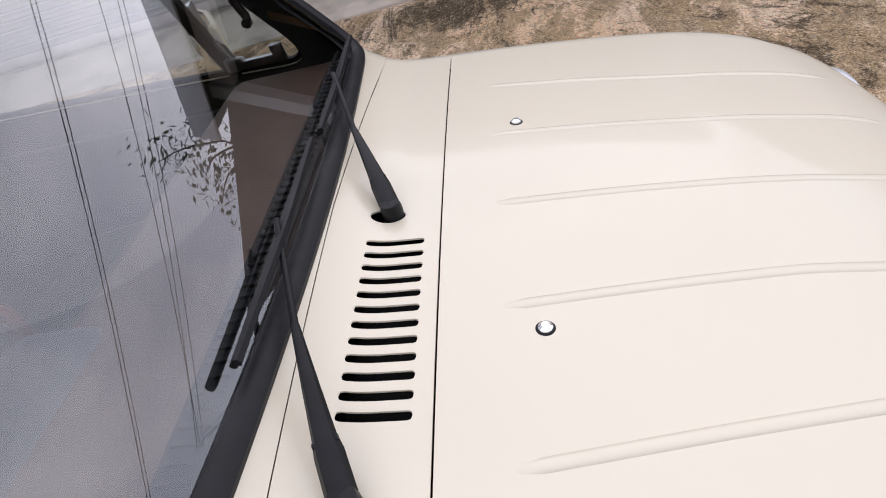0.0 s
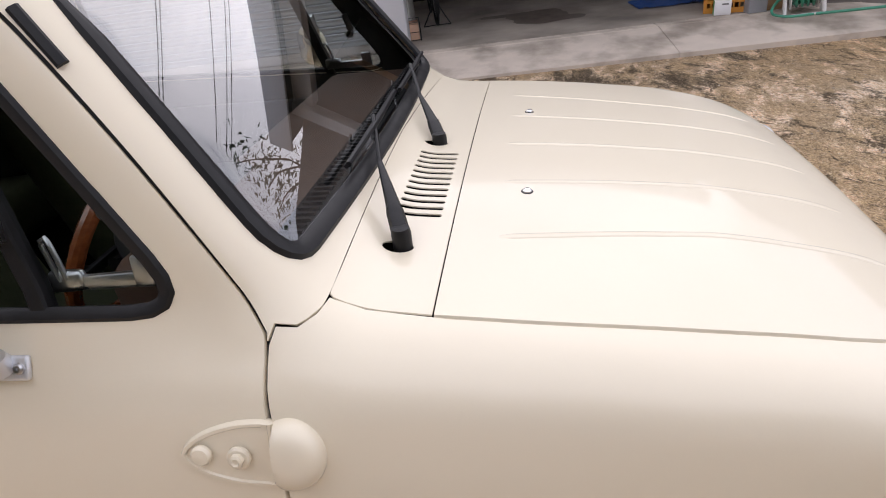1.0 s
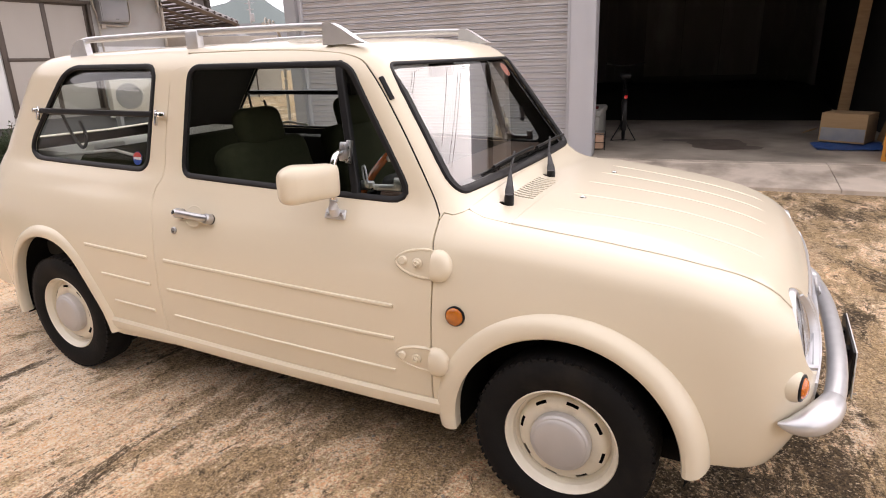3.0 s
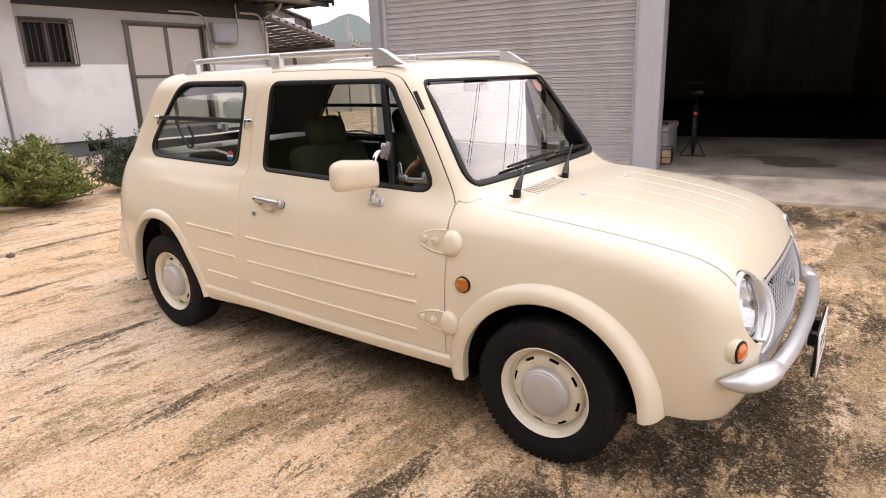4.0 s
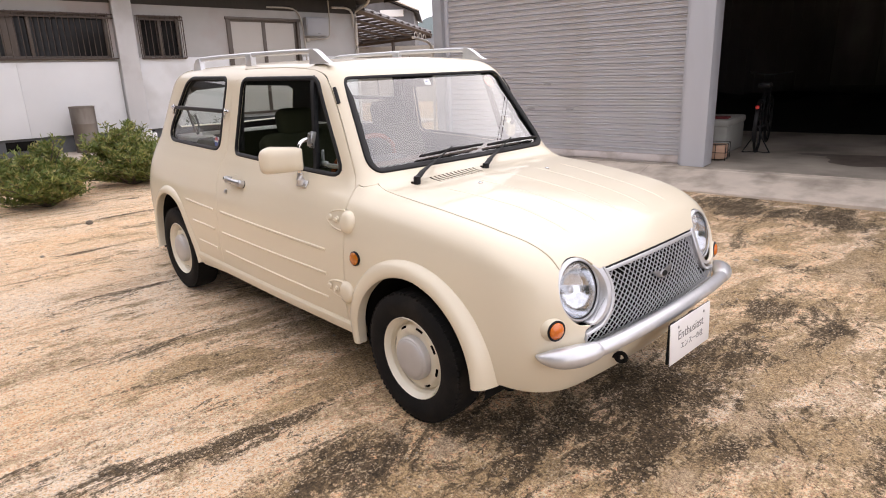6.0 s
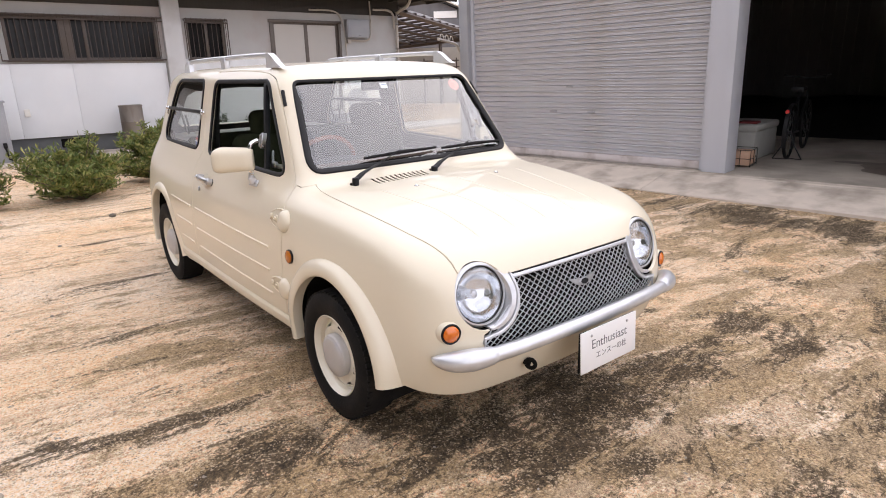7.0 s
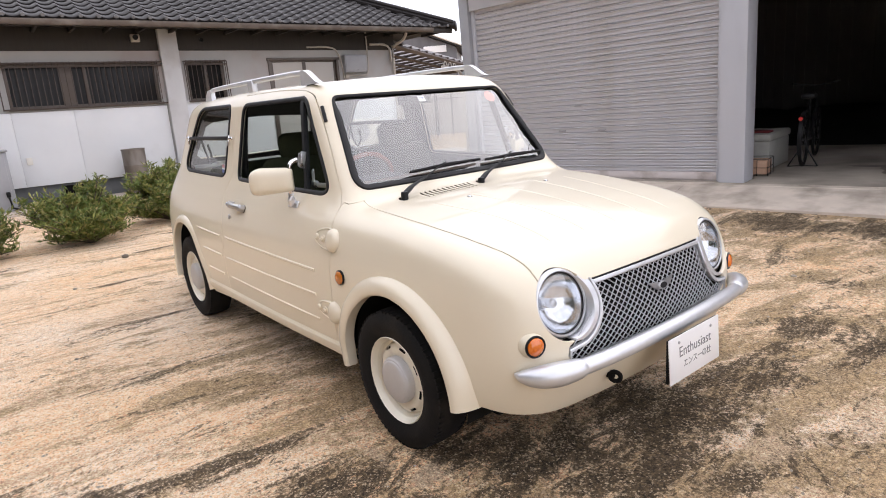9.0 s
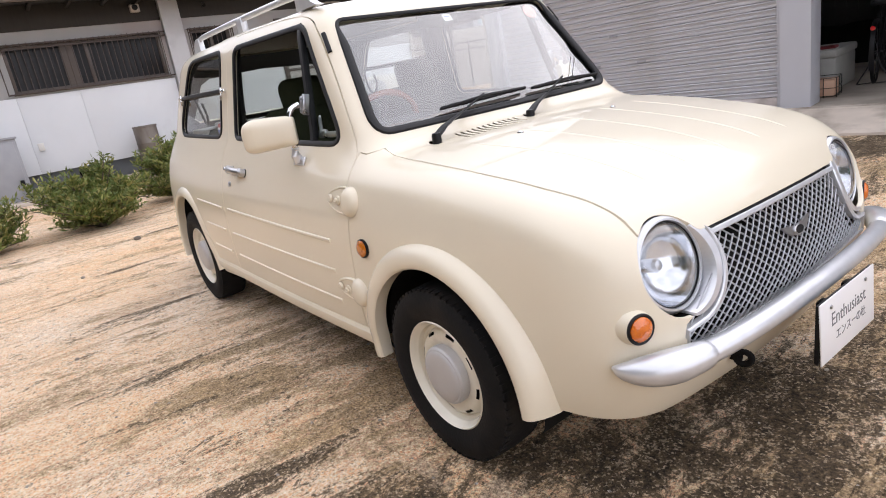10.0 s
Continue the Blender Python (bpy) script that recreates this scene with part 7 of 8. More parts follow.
# ---- the house: long wall at x = WX, facing the yard ----
WX, Y0, Y1 = -10.6, -14.0, 7.28
house = thing("house", "single-storey house with white wall panels and dark tiled roof", "house")
Q = lambda name, m, mat, parent=house, label="": part(name, m, mat, parent, label)


def wall_run(a, b, z0, z1, x=WX, t=0.2):
    return Mesh().box((t, b - a, z1 - z0), (x - t / 2, (a + b) / 2, (z0 + z1) / 2))


LW, SW, DW = (-0.82, 1.67, 1.625, 2.385), (2.22, 2.99, 1.625, 2.385), (3.985, 5.645, 0.45, 2.400)
for m in (wall_run(Y0, LW[0], 0.36, 3.0), wall_run(LW[0], LW[1], 0.36, LW[2]), wall_run(LW[0], LW[1], LW[3], 3.0), wall_run(LW[1], SW[0], 0.36, 3.0), wall_run(SW[0], SW[1], 0.36, SW[2]),
          wall_run(SW[0], SW[1], SW[3], 3.0), wall_run(SW[1], DW[0], 0.36, 3.0), wall_run(DW[0], DW[1], 0.36, DW[2]), wall_run(DW[0], DW[1], DW[3], 3.0), wall_run(DW[1], Y1, 0.36, 3.0),
          Mesh().box((7.8, 0.2, 2.64), (WX - 4.1, Y1 - 0.1, 1.68))):
    Q("wall", m, STUCCO, label="grey-beige rendered wall")
# added near-black sheet in place of the unlit rooms behind the windows
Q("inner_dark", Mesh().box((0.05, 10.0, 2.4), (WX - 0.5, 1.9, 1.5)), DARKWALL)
Q("plinth", Mesh().box((0.17, Y1 - Y0, 0.80), (WX - 0.125, (Y0 + Y1) / 2, -0.04), None, 0.004), PLINTH, label="dark grey plinth")
for y in (-0.05, 3.2):
    Q("plinth_vent", Mesh().box((0.02, 0.46, 0.16), (WX - 0.036, y, 0.14), None, 0.004), UNDER, label="dark vent in the plinth")
for i, (a, b) in enumerate(((-6.4, -4.6), (-4.6, -2.9), (-2.9, -0.84), (-0.84, 0.12), (0.12, 1.74))):
    Q("wall_panel", Mesh().box((0.03, b - a - 0.0025, 1.29), (WX + 0.013, (a + b) / 2, 0.915), None, 0.004), PANEL_W, label="white wall panel")
for a, b in ((2.12, 3.92), (5.70, 7.26)):
    Q("wall_panel", Mesh().box((0.03, b - a, 1.36), (WX + 0.013, (a + b) / 2, 0.95), None, 0.004), PANEL_W, label="white wall panel")
Q("pilaster", Mesh().box((0.16, 0.34, 3.10), (WX + 0.06, 1.93, 1.44), None, 0.006), PALE_RENDER, label="pale grey pilaster")
# dark strip along the wall top: the eave's shade painted as a band
Q("band", Mesh().box((0.025, Y1 - Y0, 0.40), (WX + 0.0125, (Y0 + Y1) / 2, 2.80), None, 0.004), EAVE_M)
# barred windows
for (a, b, z0, z1), over in ((LW, 0.10), (SW, 0.04)):
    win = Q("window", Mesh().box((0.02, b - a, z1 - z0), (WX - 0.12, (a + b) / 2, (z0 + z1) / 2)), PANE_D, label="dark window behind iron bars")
    frm = Mesh()
    for y in (a + 0.025, b - 0.025, (a + b) / 2):
        frm.box((0.07, 0.05, z1 - z0), (WX - 0.06, y, (z0 + z1) / 2), None, 0.004)
    for z in (z0 + 0.02, z1 - 0.02):
        frm.box((0.07, b - a, 0.04), (WX - 0.06, (a + b) / 2, z), None, 0.004)
    Q("window_frame", frm, ALU, win)
    for z in (z0 - 0.01, z1 + 0.005, z1 - 0.06):
        Q("grille_rail", Mesh().box((0.025, b - a + 2 * over, 0.026), (WX + 0.075, (a + b) / 2, z), None, 0.004), IRON, win)
    nb = int((b - a) / 0.092)
    for i in range(nb + 1):
        Q("grille_bar", Mesh().tube([(WX + 0.08, a + (b - a) * i / nb, z0 - 0.02), (WX + 0.08, a + (b - a) * i / nb, z1 + 0.03)], 0.0075, 6), IRON, win)
    for y in (a - over, b + over):
        Q("grille_bracket", Mesh().tube([(WX, y, z1 + 0.005), (WX + 0.08, y, z1 + 0.005), (WX + 0.08, y, z0 - 0.01), (WX, y, z0 - 0.01)], 0.010, 6, up=(0, 1, 0)), IRON, win)
    Q("window_sill", Mesh().box((0.10, b - a + 0.06, 0.03), (WX - 0.01, (a + b) / 2, z0 - 0.015), None, 0.004), ALU, win)
Q("curtain", Mesh().box((0.02, 0.22, 0.70), (WX - 0.10, 0.12, 1.99), None, 0.003), GUTTER_M, win)
# sliding window
a, b, z0, z1 = DW
dwn = Q("sliding_window", Mesh().box((0.10, b - a + 0.1, 0.06), (WX - 0.02, (a + b) / 2, z1 + 0.01), None, 0.004).box((0.10, b - a + 0.1, 0.05), (WX - 0.02, (a + b) / 2, z0), None, 0.004).box((0.10, 0.06, z1 - z0), (WX - 0.02, a, (z0 + z1) / 2), None, 0.004).box((0.10, 0.06, z1 - z0), (WX - 0.02, b, (z0 + z1) / 2), None, 0.004), ALU, label="brown framed sliding window with frosted panes")
for i in range(2):
    c0, c1 = a + 0.03 + i * (b - a - 0.06) / 2, a + 0.03 + (i + 1) * (b - a - 0.06) / 2
    sash = Q("sash", Mesh().box((0.035, 0.05, z1 - z0), (WX - 0.02 - i * 0.035, c0 + 0.025, (z0 + z1) / 2), None, 0.003).box((0.035, 0.05, z1 - z0), (WX - 0.02 - i * 0.035, c1 - 0.025, (z0 + z1) / 2), None, 0.003).box((0.035, c1 - c0, 0.05), (WX - 0.02 - i * 0.035, (c0 + c1) / 2, z1 - 0.03), None, 0.003).box((0.035, c1 - c0, 0.06), (WX - 0.02 - i * 0.035, (c0 + c1) / 2, 1.40), None, 0.003), ALU, dwn)
    Q("pane", Mesh().box((0.008, c1 - c0 - 0.08, z1 - z0 - 0.05), (WX - 0.02 - i * 0.035, (c0 + c1) / 2, (z0 + z1) / 2)), PANE_W, dwn, "frosted pane")
# eave, gutter, boxes and pipes
EX, EZ = -9.72, 2.98
sof = Mesh()
sof.add([(WX, Y0, 3.00), (EX, Y0, 2.93), (EX, 8.45, 2.93), (WX, 8.45, 3.00), (WX, Y0, 3.04), (EX, Y0, 2.97), (EX, 8.45, 2.97), (WX, 8.45, 3.04)], [(0, 1, 2, 3), (7, 6, 5, 4), (0, 4, 5, 1), (1, 5, 6, 2), (2, 6, 7, 3), (3, 7, 4, 0)])
Q("soffit", sof, EAVE_M, label="dark brown eave soffit")
Q("soffit", Mesh().box((6, 1.2, 0.04), (WX - 3.0, Y1 + 0.58, 3.0)), EAVE_M)
for i in range(40):
    y = Y0 + 0.3 + i * 0.56
    if y < 8.4:
        Q("rafter", Mesh().box((0.84, 0.045, 0.06), (WX + 0.45, y, 2.935), pose(0, 0, 0)), EAVE_M)
Q("fascia", Mesh().box((0.03, 8.45 - Y0, 0.14), (EX + 0.01, (8.45 + Y0) / 2, 2.97), None, 0.004), EAVE_M)
gut = [( -0.055, 0.045), (-0.052, 0.0), (-0.03, -0.035), (0.0, -0.048), (0.03, -0.035), (0.052, 0.0), (0.055, 0.045), (0.047, 0.045), (0.0, -0.038), (-0.047, 0.045)]
gp = [(EX + 0.075, y, 2.955) for y in (Y0, 0.0, 7.80)]
Q("gutter", Mesh().strip([Vector(p) for p in gp], [Vector((0, 0, 1))] * 3, gut), GUTTER_M, label="brown rain gutter")
for y in np.arange(-6.0, 7.7, 0.75):
    Q("gutter_hook", Mesh().box((0.125, 0.018, 0.012), (EX + 0.07, float(y), 3.002)), GUTTER_M)
box_ = Q("meter_box", Mesh().box((0.16, 0.58, 0.40), (WX + 0.10, 6.06, 2.28), None, 0.012), BOX_G, label="grey meter box on the wall")
Q("box_lid", Mesh().box((0.02, 0.54, 0.36), (WX + 0.185, 6.06, 2.28), None, 0.006), BOX_G, box_)
Q("box_mark", Mesh().box((0.004, 0.07, 0.014), (WX + 0.198, 6.08, 2.13)), INK, box_)
Q("downpipe", Mesh().tube(spline([(WX + 0.70, 7.20, 2.92), (WX + 0.55, 7.20, 2.78), (WX + 0.10, 7.20, 2.66), (WX + 0.07, 7.20, 2.45), (WX + 0.07, 7.20, 0.05)], 0.1), 0.034, 10), PIPE_M, label="beige rain downpipe")
Q("downpipe", Mesh().tube(spline([(WX + 0.06, 6.55, 2.72), (WX + 0.06, 6.95, 2.72), (WX + 0.07, 7.10, 2.62), (WX + 0.07, 7.12, 2.3)], 0.08), 0.026, 10), PIPE_M)
Q("cable_pipe", Mesh().tube(spline([(WX + 0.04, 4.90, 2.66), (WX + 0.04, 5.45, 2.66), (WX + 0.04, 5.66, 2.56), (WX + 0.04, 5.74, 2.30), (WX + 0.04, 5.78, 1.95), (WX + 0.04, 5.80, 0.5)], 0.08), 0.018, 8), PIPE_M)
Q("cable_pipe", Mesh().tube(spline([(WX + 0.05, 6.46, 3.0), (WX + 0.05, 6.47, 2.4), (WX + 0.05, 6.44, 2.10), (WX + 0.05, 6.30, 2.02), (WX + 0.05, 5.86, 2.02)], 0.06), 0.016, 8), PIPE_M)
Q("junction_box", Mesh().box((0.06, 0.09, 0.09), (WX + 0.04, 5.86, 2.0), None, 0.008), PIPE_M)
Q("junction_box", Mesh().box((0.08, 0.10, 0.12), (WX + 0.08, 7.20, 1.52), None, 0.008), PIPE_M)
sen = Q("flood_lamp", Mesh().box((0.10, 0.16, 0.14), (WX + 0.07, 1.36, 2.82), None, 0.015), PIPE_M, label="small lamp with a dark lens under the eave")
Q("lens", Mesh().lathe([(0.05, 0), (0.048, 0.02), (0, 0.022)], 18, facing((WX + 0.12, 1.36, 2.83), (1, 0, 0))), PLASTIC, sen)
Q("wall_vent", Mesh().lathe([(0.04, 0), (0.04, 0.03), (0.03, 0.03), (0, 0.01)], 16, facing((WX + 0.025, 2.60, 2.80), (1, 0, 0))), PLASTIC)
Q("wall_socket", Mesh().box((0.05, 0.09, 0.13), (WX + 0.05, -0.72, 0.72), None, 0.008), OFFWHITE)
# roof: rolled tiles laid in courses up to the hip
SLOPE_R, TW, TL = radians(25), 0.272, 0.235
roof_h = Q("roof", Mesh().box((0.06, 0.3, 0.01), (EX - 0.2, -10, 3.04)), TILE, label="dark tiled roof")
tp = [(0.0, 0.012), (0.045, -0.004), (0.10, -0.012), (0.155, -0.006), (0.190, 0.014), (0.218, 0.034), (0.245, 0.036), (0.268, 0.018), (0.282, -0.002)]
tm, k = Mesh(), len(tp)
for x, dz in ((0.03, 0.0), (0.012, 0.010), (-0.27, 0.0)):
    tm.v += [(x, y, h + dz + (0.022 if x > -0.1 else 0.0)) for y, h in tp]
tm.v += [(0.028, y, h - 0.004) for y, h in tp]
tm.f += [(3 * k + i, 3 * k + i + 1, i + 1, i) for i in range(k - 1)] + [(i, i + 1, k + i + 1, k + i) for i in range(k - 1)] + [(k + i, k + i + 1, 2 * k + i + 1, 2 * k + i) for i in range(k - 1)]
tile_me = tm.mesh("tile")
tile_me.polygons.foreach_set("use_smooth", [True] * len(tile_me.polygons))
tile_me.set_sharp_from_angle(angle=radians(50))
tile_me.materials.append(TILE)
RM = Matrix.Translation((EX + 0.03, 0, EZ + 0.055)) @ pose(0, 0, 0, 0, math.degrees(SLOPE_R), 0)
for r in range(8):
    for q in range(38):
        y = -1.75 + q * TW
        if y + TW > 8.35 - r * TL * 0.92:
            continue
        o = new("tile", tile_me)
        o.parent = roof_h
        o.matrix_basis = RM @ Matrix.Translation((-r * TL, y, 0.0)) @ pose(0, 0, 0, rng.uniform(-0.6, 0.6), rng.uniform(-0.5, 0.5), rng.uniform(-0.6, 0.6))
rest = Mesh()
for r in range(14):
    for q in range(-44, 38):
        y = -1.75 + q * TW
        if (r < 8 and q >= 0) or y + TW > 8.35 - r * TL * 0.92 or y < Y0:
            continue
        rest.add(tm.v, tm.f, RM @ Matrix.Translation((-r * TL, y, 0.0)))
me = bpy.data.meshes.new("far_tiles")
me.from_pydata(rest.v, [], rest.f)
tagged(link("far_tiles", me, TILE, roof_h, sharp=50), kind="stuff")
deck = Mesh()
deck.add([RM @ Vector(p) for p in ((0.0, Y0, -0.02), (0.0, 8.40, -0.02), (-3.4, 5.3, -0.02), (-3.4, Y0, -0.02), (-3.4, 5.3, -0.02), (-3.4, 8.4, -1.3))], [(0, 1, 2, 3), (1, 5, 4)])
Q("roof_deck", deck, EAVE_M, roof_h)
hip = [RM @ Vector((-d, 8.42 - d * 0.92, 0.05)) for d in np.linspace(-0.06, 3.3, 14)]
Q("hip_ridge", Mesh().tube([tuple(p) for p in hip], 0.085, 10), TILE, roof_h, "rounded hip ridge tiles")
hip2 = [RM @ Vector((-d, 8.42 - d * 0.92 - 0.02, 0.13)) for d in np.linspace(-0.02, 3.3, 14)]
Q("hip_ridge", Mesh().tube([tuple(p) for p in hip2], 0.055, 8), TILE, roof_h)
Q("ridge_end", Mesh().lathe([(0.13, -0.02), (0.13, 0.03), (0.09, 0.05), (0, 0.05)], 18, facing(tuple(hip[0]), (0.7, 0.7, 0.1))), TILE, roof_h, "round hip end tile")
for i in range(38):
    y = -1.75 + i * TW + 0.232
    if y < 8.3:
        Q("eave_nub", Mesh().lathe([(0.036, -0.01), (0.036, 0.012), (0.028, 0.02), (0, 0.021)], 12, facing(tuple(RM @ Vector((0.035, y, 0.045))), (1, 0, -0.1))), NUB, roof_h)

HM = Matrix.Translation((-0.686, -0.286, 0.066)) @ pose(0, 0, 0, -0.51, 0.04, -1.08)
house.matrix_basis = HM

# things along the house
drum = thing("metal_drum", "dull ribbed metal drum against the house wall", "drum")
part("drum_body", Mesh().lathe([(0.20, 0.0), (0.205, 0.02), (0.20, 0.20), (0.206, 0.22), (0.20, 0.24), (0.20, 0.55), (0.206, 0.57), (0.20, 0.59), (0.20, 0.84), (0.208, 0.85), (0.208, 0.87), (0.19, 0.87), (0.19, 0.84), (0, 0.83)], 32), DRUM_M, drum)
part("drum_lid", Mesh().lathe([(0.185, 0.845), (0.14, 0.86), (0, 0.862)], 32), DRUM_M, drum)
drum.matrix_basis = HM @ Matrix.Translation((-10.15, 0.895, -0.075))
for x, y, r in ((-10.05, 1.50, 20), (-9.90, 1.86, -12)):
    can = thing("jerry_can", "white plastic jerry can on the ground by the wall", "jerry can", "jerry cans")
    part("can_body", Mesh().box((0.18, 0.32, 0.34), (0, 0, 0.17), None, 0.035, 3), FOAM, can)
    part("can_grip", Mesh().tube(spline([(0, -0.10, 0.33), (0, -0.09, 0.385), (0, 0.05, 0.385), (0, 0.07, 0.33)], 0.03), 0.013, 8), FOAM, can)
    part("can_cap", Mesh().lathe([(0.028, 0.33), (0.028, 0.375), (0, 0.378)], 14, Matrix.Translation((0, 0.12, 0))), PLASTIC, can)
    can.matrix_basis = HM @ Matrix.Translation((x, y, -0.068)) @ pose(0, 0, 0, 0, 0, r)
cab = thing("steel_cabinet", "grey steel outdoor cabinet with a hose and gauge", "cabinet")
part("cabinet_body", Mesh().box((0.45, 0.75, 1.00), (0, 0, 0.53), None, 0.012), BOX_G, cab)
part("cabinet_top", Mesh().box((0.50, 0.80, 0.03), (0, 0, 1.045), None, 0.006), BOX_G, cab)
part("cabinet_door", Mesh().box((0.012, 0.66, 0.86), (0.230, 0, 0.56), None, 0.004), BOX_G, cab)
part("valve", Mesh().tube([(0.25, 0.28, 0.30), (0.28, 0.28, 0.30), (0.28, 0.30, 0.12), (0.25, 0.42, 0.06)], 0.018, 8).box((0.05, 0.06, 0.09), (0.26, 0.28, 0.34), None, 0.012), PLASTIC, cab, "black valve and hose")
for y in (-0.18, 0.0):
    part("bottle", Mesh().lathe([(0.035, 0), (0.036, 0.10), (0.015, 0.14), (0.015, 0.17), (0, 0.17)], 14, Matrix.Translation((0.05, y + 0.1, 1.06))), OFFWHITE, cab, "white bottle on the cabinet")
cab.matrix_basis = HM @ Matrix.Translation((-9.95, -1.44, -0.09))
struct("pavement_strip", Mesh().box((1.15, 16, 0.06), (-10.55, 0.5, 0.02), pose(0, 0, 0, 0, 0, -1.08), 0.01), CONCRETE, "concrete strip along the house", "pavement")
ac = thing("air_conditioner", "white outdoor air conditioner unit with a round fan grille", "air conditioner")
part("casing", Mesh().box((0.28, 0.80, 0.58), (0, 0, 0.29), None, 0.012), OFFWHITE, ac)
part("fan_recess", Mesh().lathe([(0.235, 0), (0.225, 0.008), (0.0, 0.004)], 32, facing((0.140, -0.10, 0.29), (1, 0, 0))), BOX_G, ac)
fg = Mesh()
for r in (0.06, 0.10, 0.14, 0.18, 0.22):
    fg.tube([(0.156, -0.10 + r * math.cos(t), 0.29 + r * math.sin(t)) for t in np.linspace(0, 2 * math.pi, 29)[:-1]], 0.003, 4, closed=True, up=(1, 0, 0))
for i in range(12):
    t = 2 * math.pi * i / 12
    fg.tube([(0.156, -0.10 + 0.04 * math.cos(t), 0.29 + 0.04 * math.sin(t)), (0.156, -0.10 + 0.23 * math.cos(t), 0.29 + 0.23 * math.sin(t))], 0.003, 4)
part("fan_grille", fg, OFFWHITE, ac)
part("feet", Mesh().box((0.30, 0.06, 0.50), (0, -0.3, -0.25), None, 0.006).box((0.30, 0.06, 0.50), (0, 0.3, -0.25), None, 0.006), BOX_G, ac)
ac.matrix_basis = Matrix.Translation((-10.15, 5.45, 0.46)) @ pose(0, 0, 0, 0, 0, -20)
bent = thing("bent_pipe", "pale bent pipe rack with wire hoops beside the garage", "pipe")
bd = Vector((0.35, -0.70, 0.05)).normalized()
bq = Vector((-5.74, 4.72, 0.0))
part("pipe", Mesh().tube(spline([tuple(bq), tuple(bq + Vector((0, 0, 1.45))), tuple(bq + bd * 0.06 + Vector((0, 0, 1.63))), tuple(bq + bd * 0.24 + Vector((0, 0, 1.71))), tuple(bq + bd * 0.80 + Vector((0, 0, 1.72)))], 0.05), 0.022, 12), PIPE_M, bent)
for i in range(3):
    c = bq + bd * (0.34 + 0.17 * i) + Vector((0, 0, 1.735))
    part("hoop", Mesh().tube([tuple(c + bd * (0.060 * math.cos(t)) + Vector((0, 0, 0.070 * math.sin(t)))) for t in np.linspace(0.2, math.pi - 0.1, 12)], 0.008, 6), PIPE_M, bent)


# ---- shrubs ----
def shrub(at, height, spread, leaves, mat, seed, leaf=0.05):
    r = random.Random(seed)
    ob = thing("shrub", "low bushy shrub with narrow green leaves" if mat is LEAF else "dark green low shrub beside the car park edge", "shrub", "shrubs along the yard")
    stems, lv, lf = Mesh(), [], []
    tips = []
    for i in range(46):
        a, out = r.uniform(0, 6.283), spread * r.uniform(0.25, 1.0)
        h = height * r.uniform(0.55, 1.05) * (1 - 0.45 * (out / spread) ** 2)
        if i >= 28:
            out, h = spread * r.uniform(0.35, 0.88), height * r.uniform(0.10, 0.34)
        p = [(0.03 * math.cos(a), 0.03 * math.sin(a), 0), (out * 0.35 * math.cos(a), out * 0.35 * math.sin(a), h * 0.45), (out * math.cos(a + r.uniform(-0.2, 0.2)), out * math.sin(a), h)]
        run = spline(p, 0.07)
        stems.tube([tuple(q) for q in run], [0.011 * (1 - 0.75 * j / len(run)) for j in range(len(run))], 5)
        tips.append(run)
        for s in range(3):
            b = run[int(len(run) * r.uniform(0.35, 0.8))]
            e = b + np.array([r.uniform(-1, 1), r.uniform(-1, 1), r.uniform(0.1, 1.0)]) * 0.30 * height
            stems.tube([tuple(b), tuple(e)], [0.005, 0.002], 4)
            tips.append([b, (b + e) / 2, e])
    for i in range(leaves):
        run = tips[r.randrange(len(tips))]
        j = r.uniform(0.12, 1.0) * (len(run) - 1)
        b = run[int(j)] + (run[min(int(j) + 1, len(run) - 1)] - run[int(j)]) * (j % 1) + np.array([r.gauss(0, 0.022), r.gauss(0, 0.022), r.gauss(0, 0.02)])
        if b[2] < 0.03:
            continue
        d = Vector((r.gauss(0, 0.7), r.gauss(0, 0.7), r.uniform(0.1, 1.2))).normalized()
        w = d.orthogonal().normalized()
        w.rotate(Matrix.Rotation(r.uniform(0, 6.28), 3, d))
        s = leaf * r.uniform(0.7, 1.5)
        c = Vector(b)
        n = d.cross(w) * 0.08 * s
        k = len(lv)
        lv += [c, c + d * s * 0.5 + w * s * 0.14 + n, c + d * s, c + d * s * 0.5 - w * s * 0.14 + n]
        lf += [(k, k + 1, k + 2), (k, k + 2, k + 3)]
    tagged(part("branch", stems, BARK, ob), kind="stuff")
    me = bpy.data.meshes.new("foliage")
    me.from_pydata([tuple(q) for q in lv], [], lf)
    tagged(link("foliage", me, mat, ob, sharp=None), kind="stuff")
    ob.matrix_basis = Matrix.Translation(at)


shrub((-6.15, -0.80, 0), 0.80, 0.74, 16000, LEAF, 3, 0.060)
shrub((-6.85, 0.32, 0), 0.88, 0.74, 16000, LEAF, 5, 0.060)
shrub((-6.10, -1.95, 0), 0.62, 0.62, 10000, LEAF, 9, 0.058)
shrub((-7.05, 1.42, 0), 0.80, 0.55, 8000, LEAF_D, 11, 0.045)

# ---- beyond the yard ----
cp = thing("carport", "carport with a dark lattice under smoked sheets", "carport")
C0, CU, CV = Vector((-12.2, 8.2, 2.82)), Vector((-3.3, 5.4, -0.32)), Vector((-2.9, -0.8, -0.15))      # near corner and the roof's two edges
CAT = lambda a, b, dz=0.0: tuple(C0 + CU * a + CV * b + Vector((0, 0, dz)))
roof_cp = Mesh()
roof_cp.add([CAT(a, b, 0.065) for a, b in ((-0.1, -0.02), (1.02, -0.02), (1.02, 1.6), (-0.1, 1.6))], [(0, 1, 2, 3)])
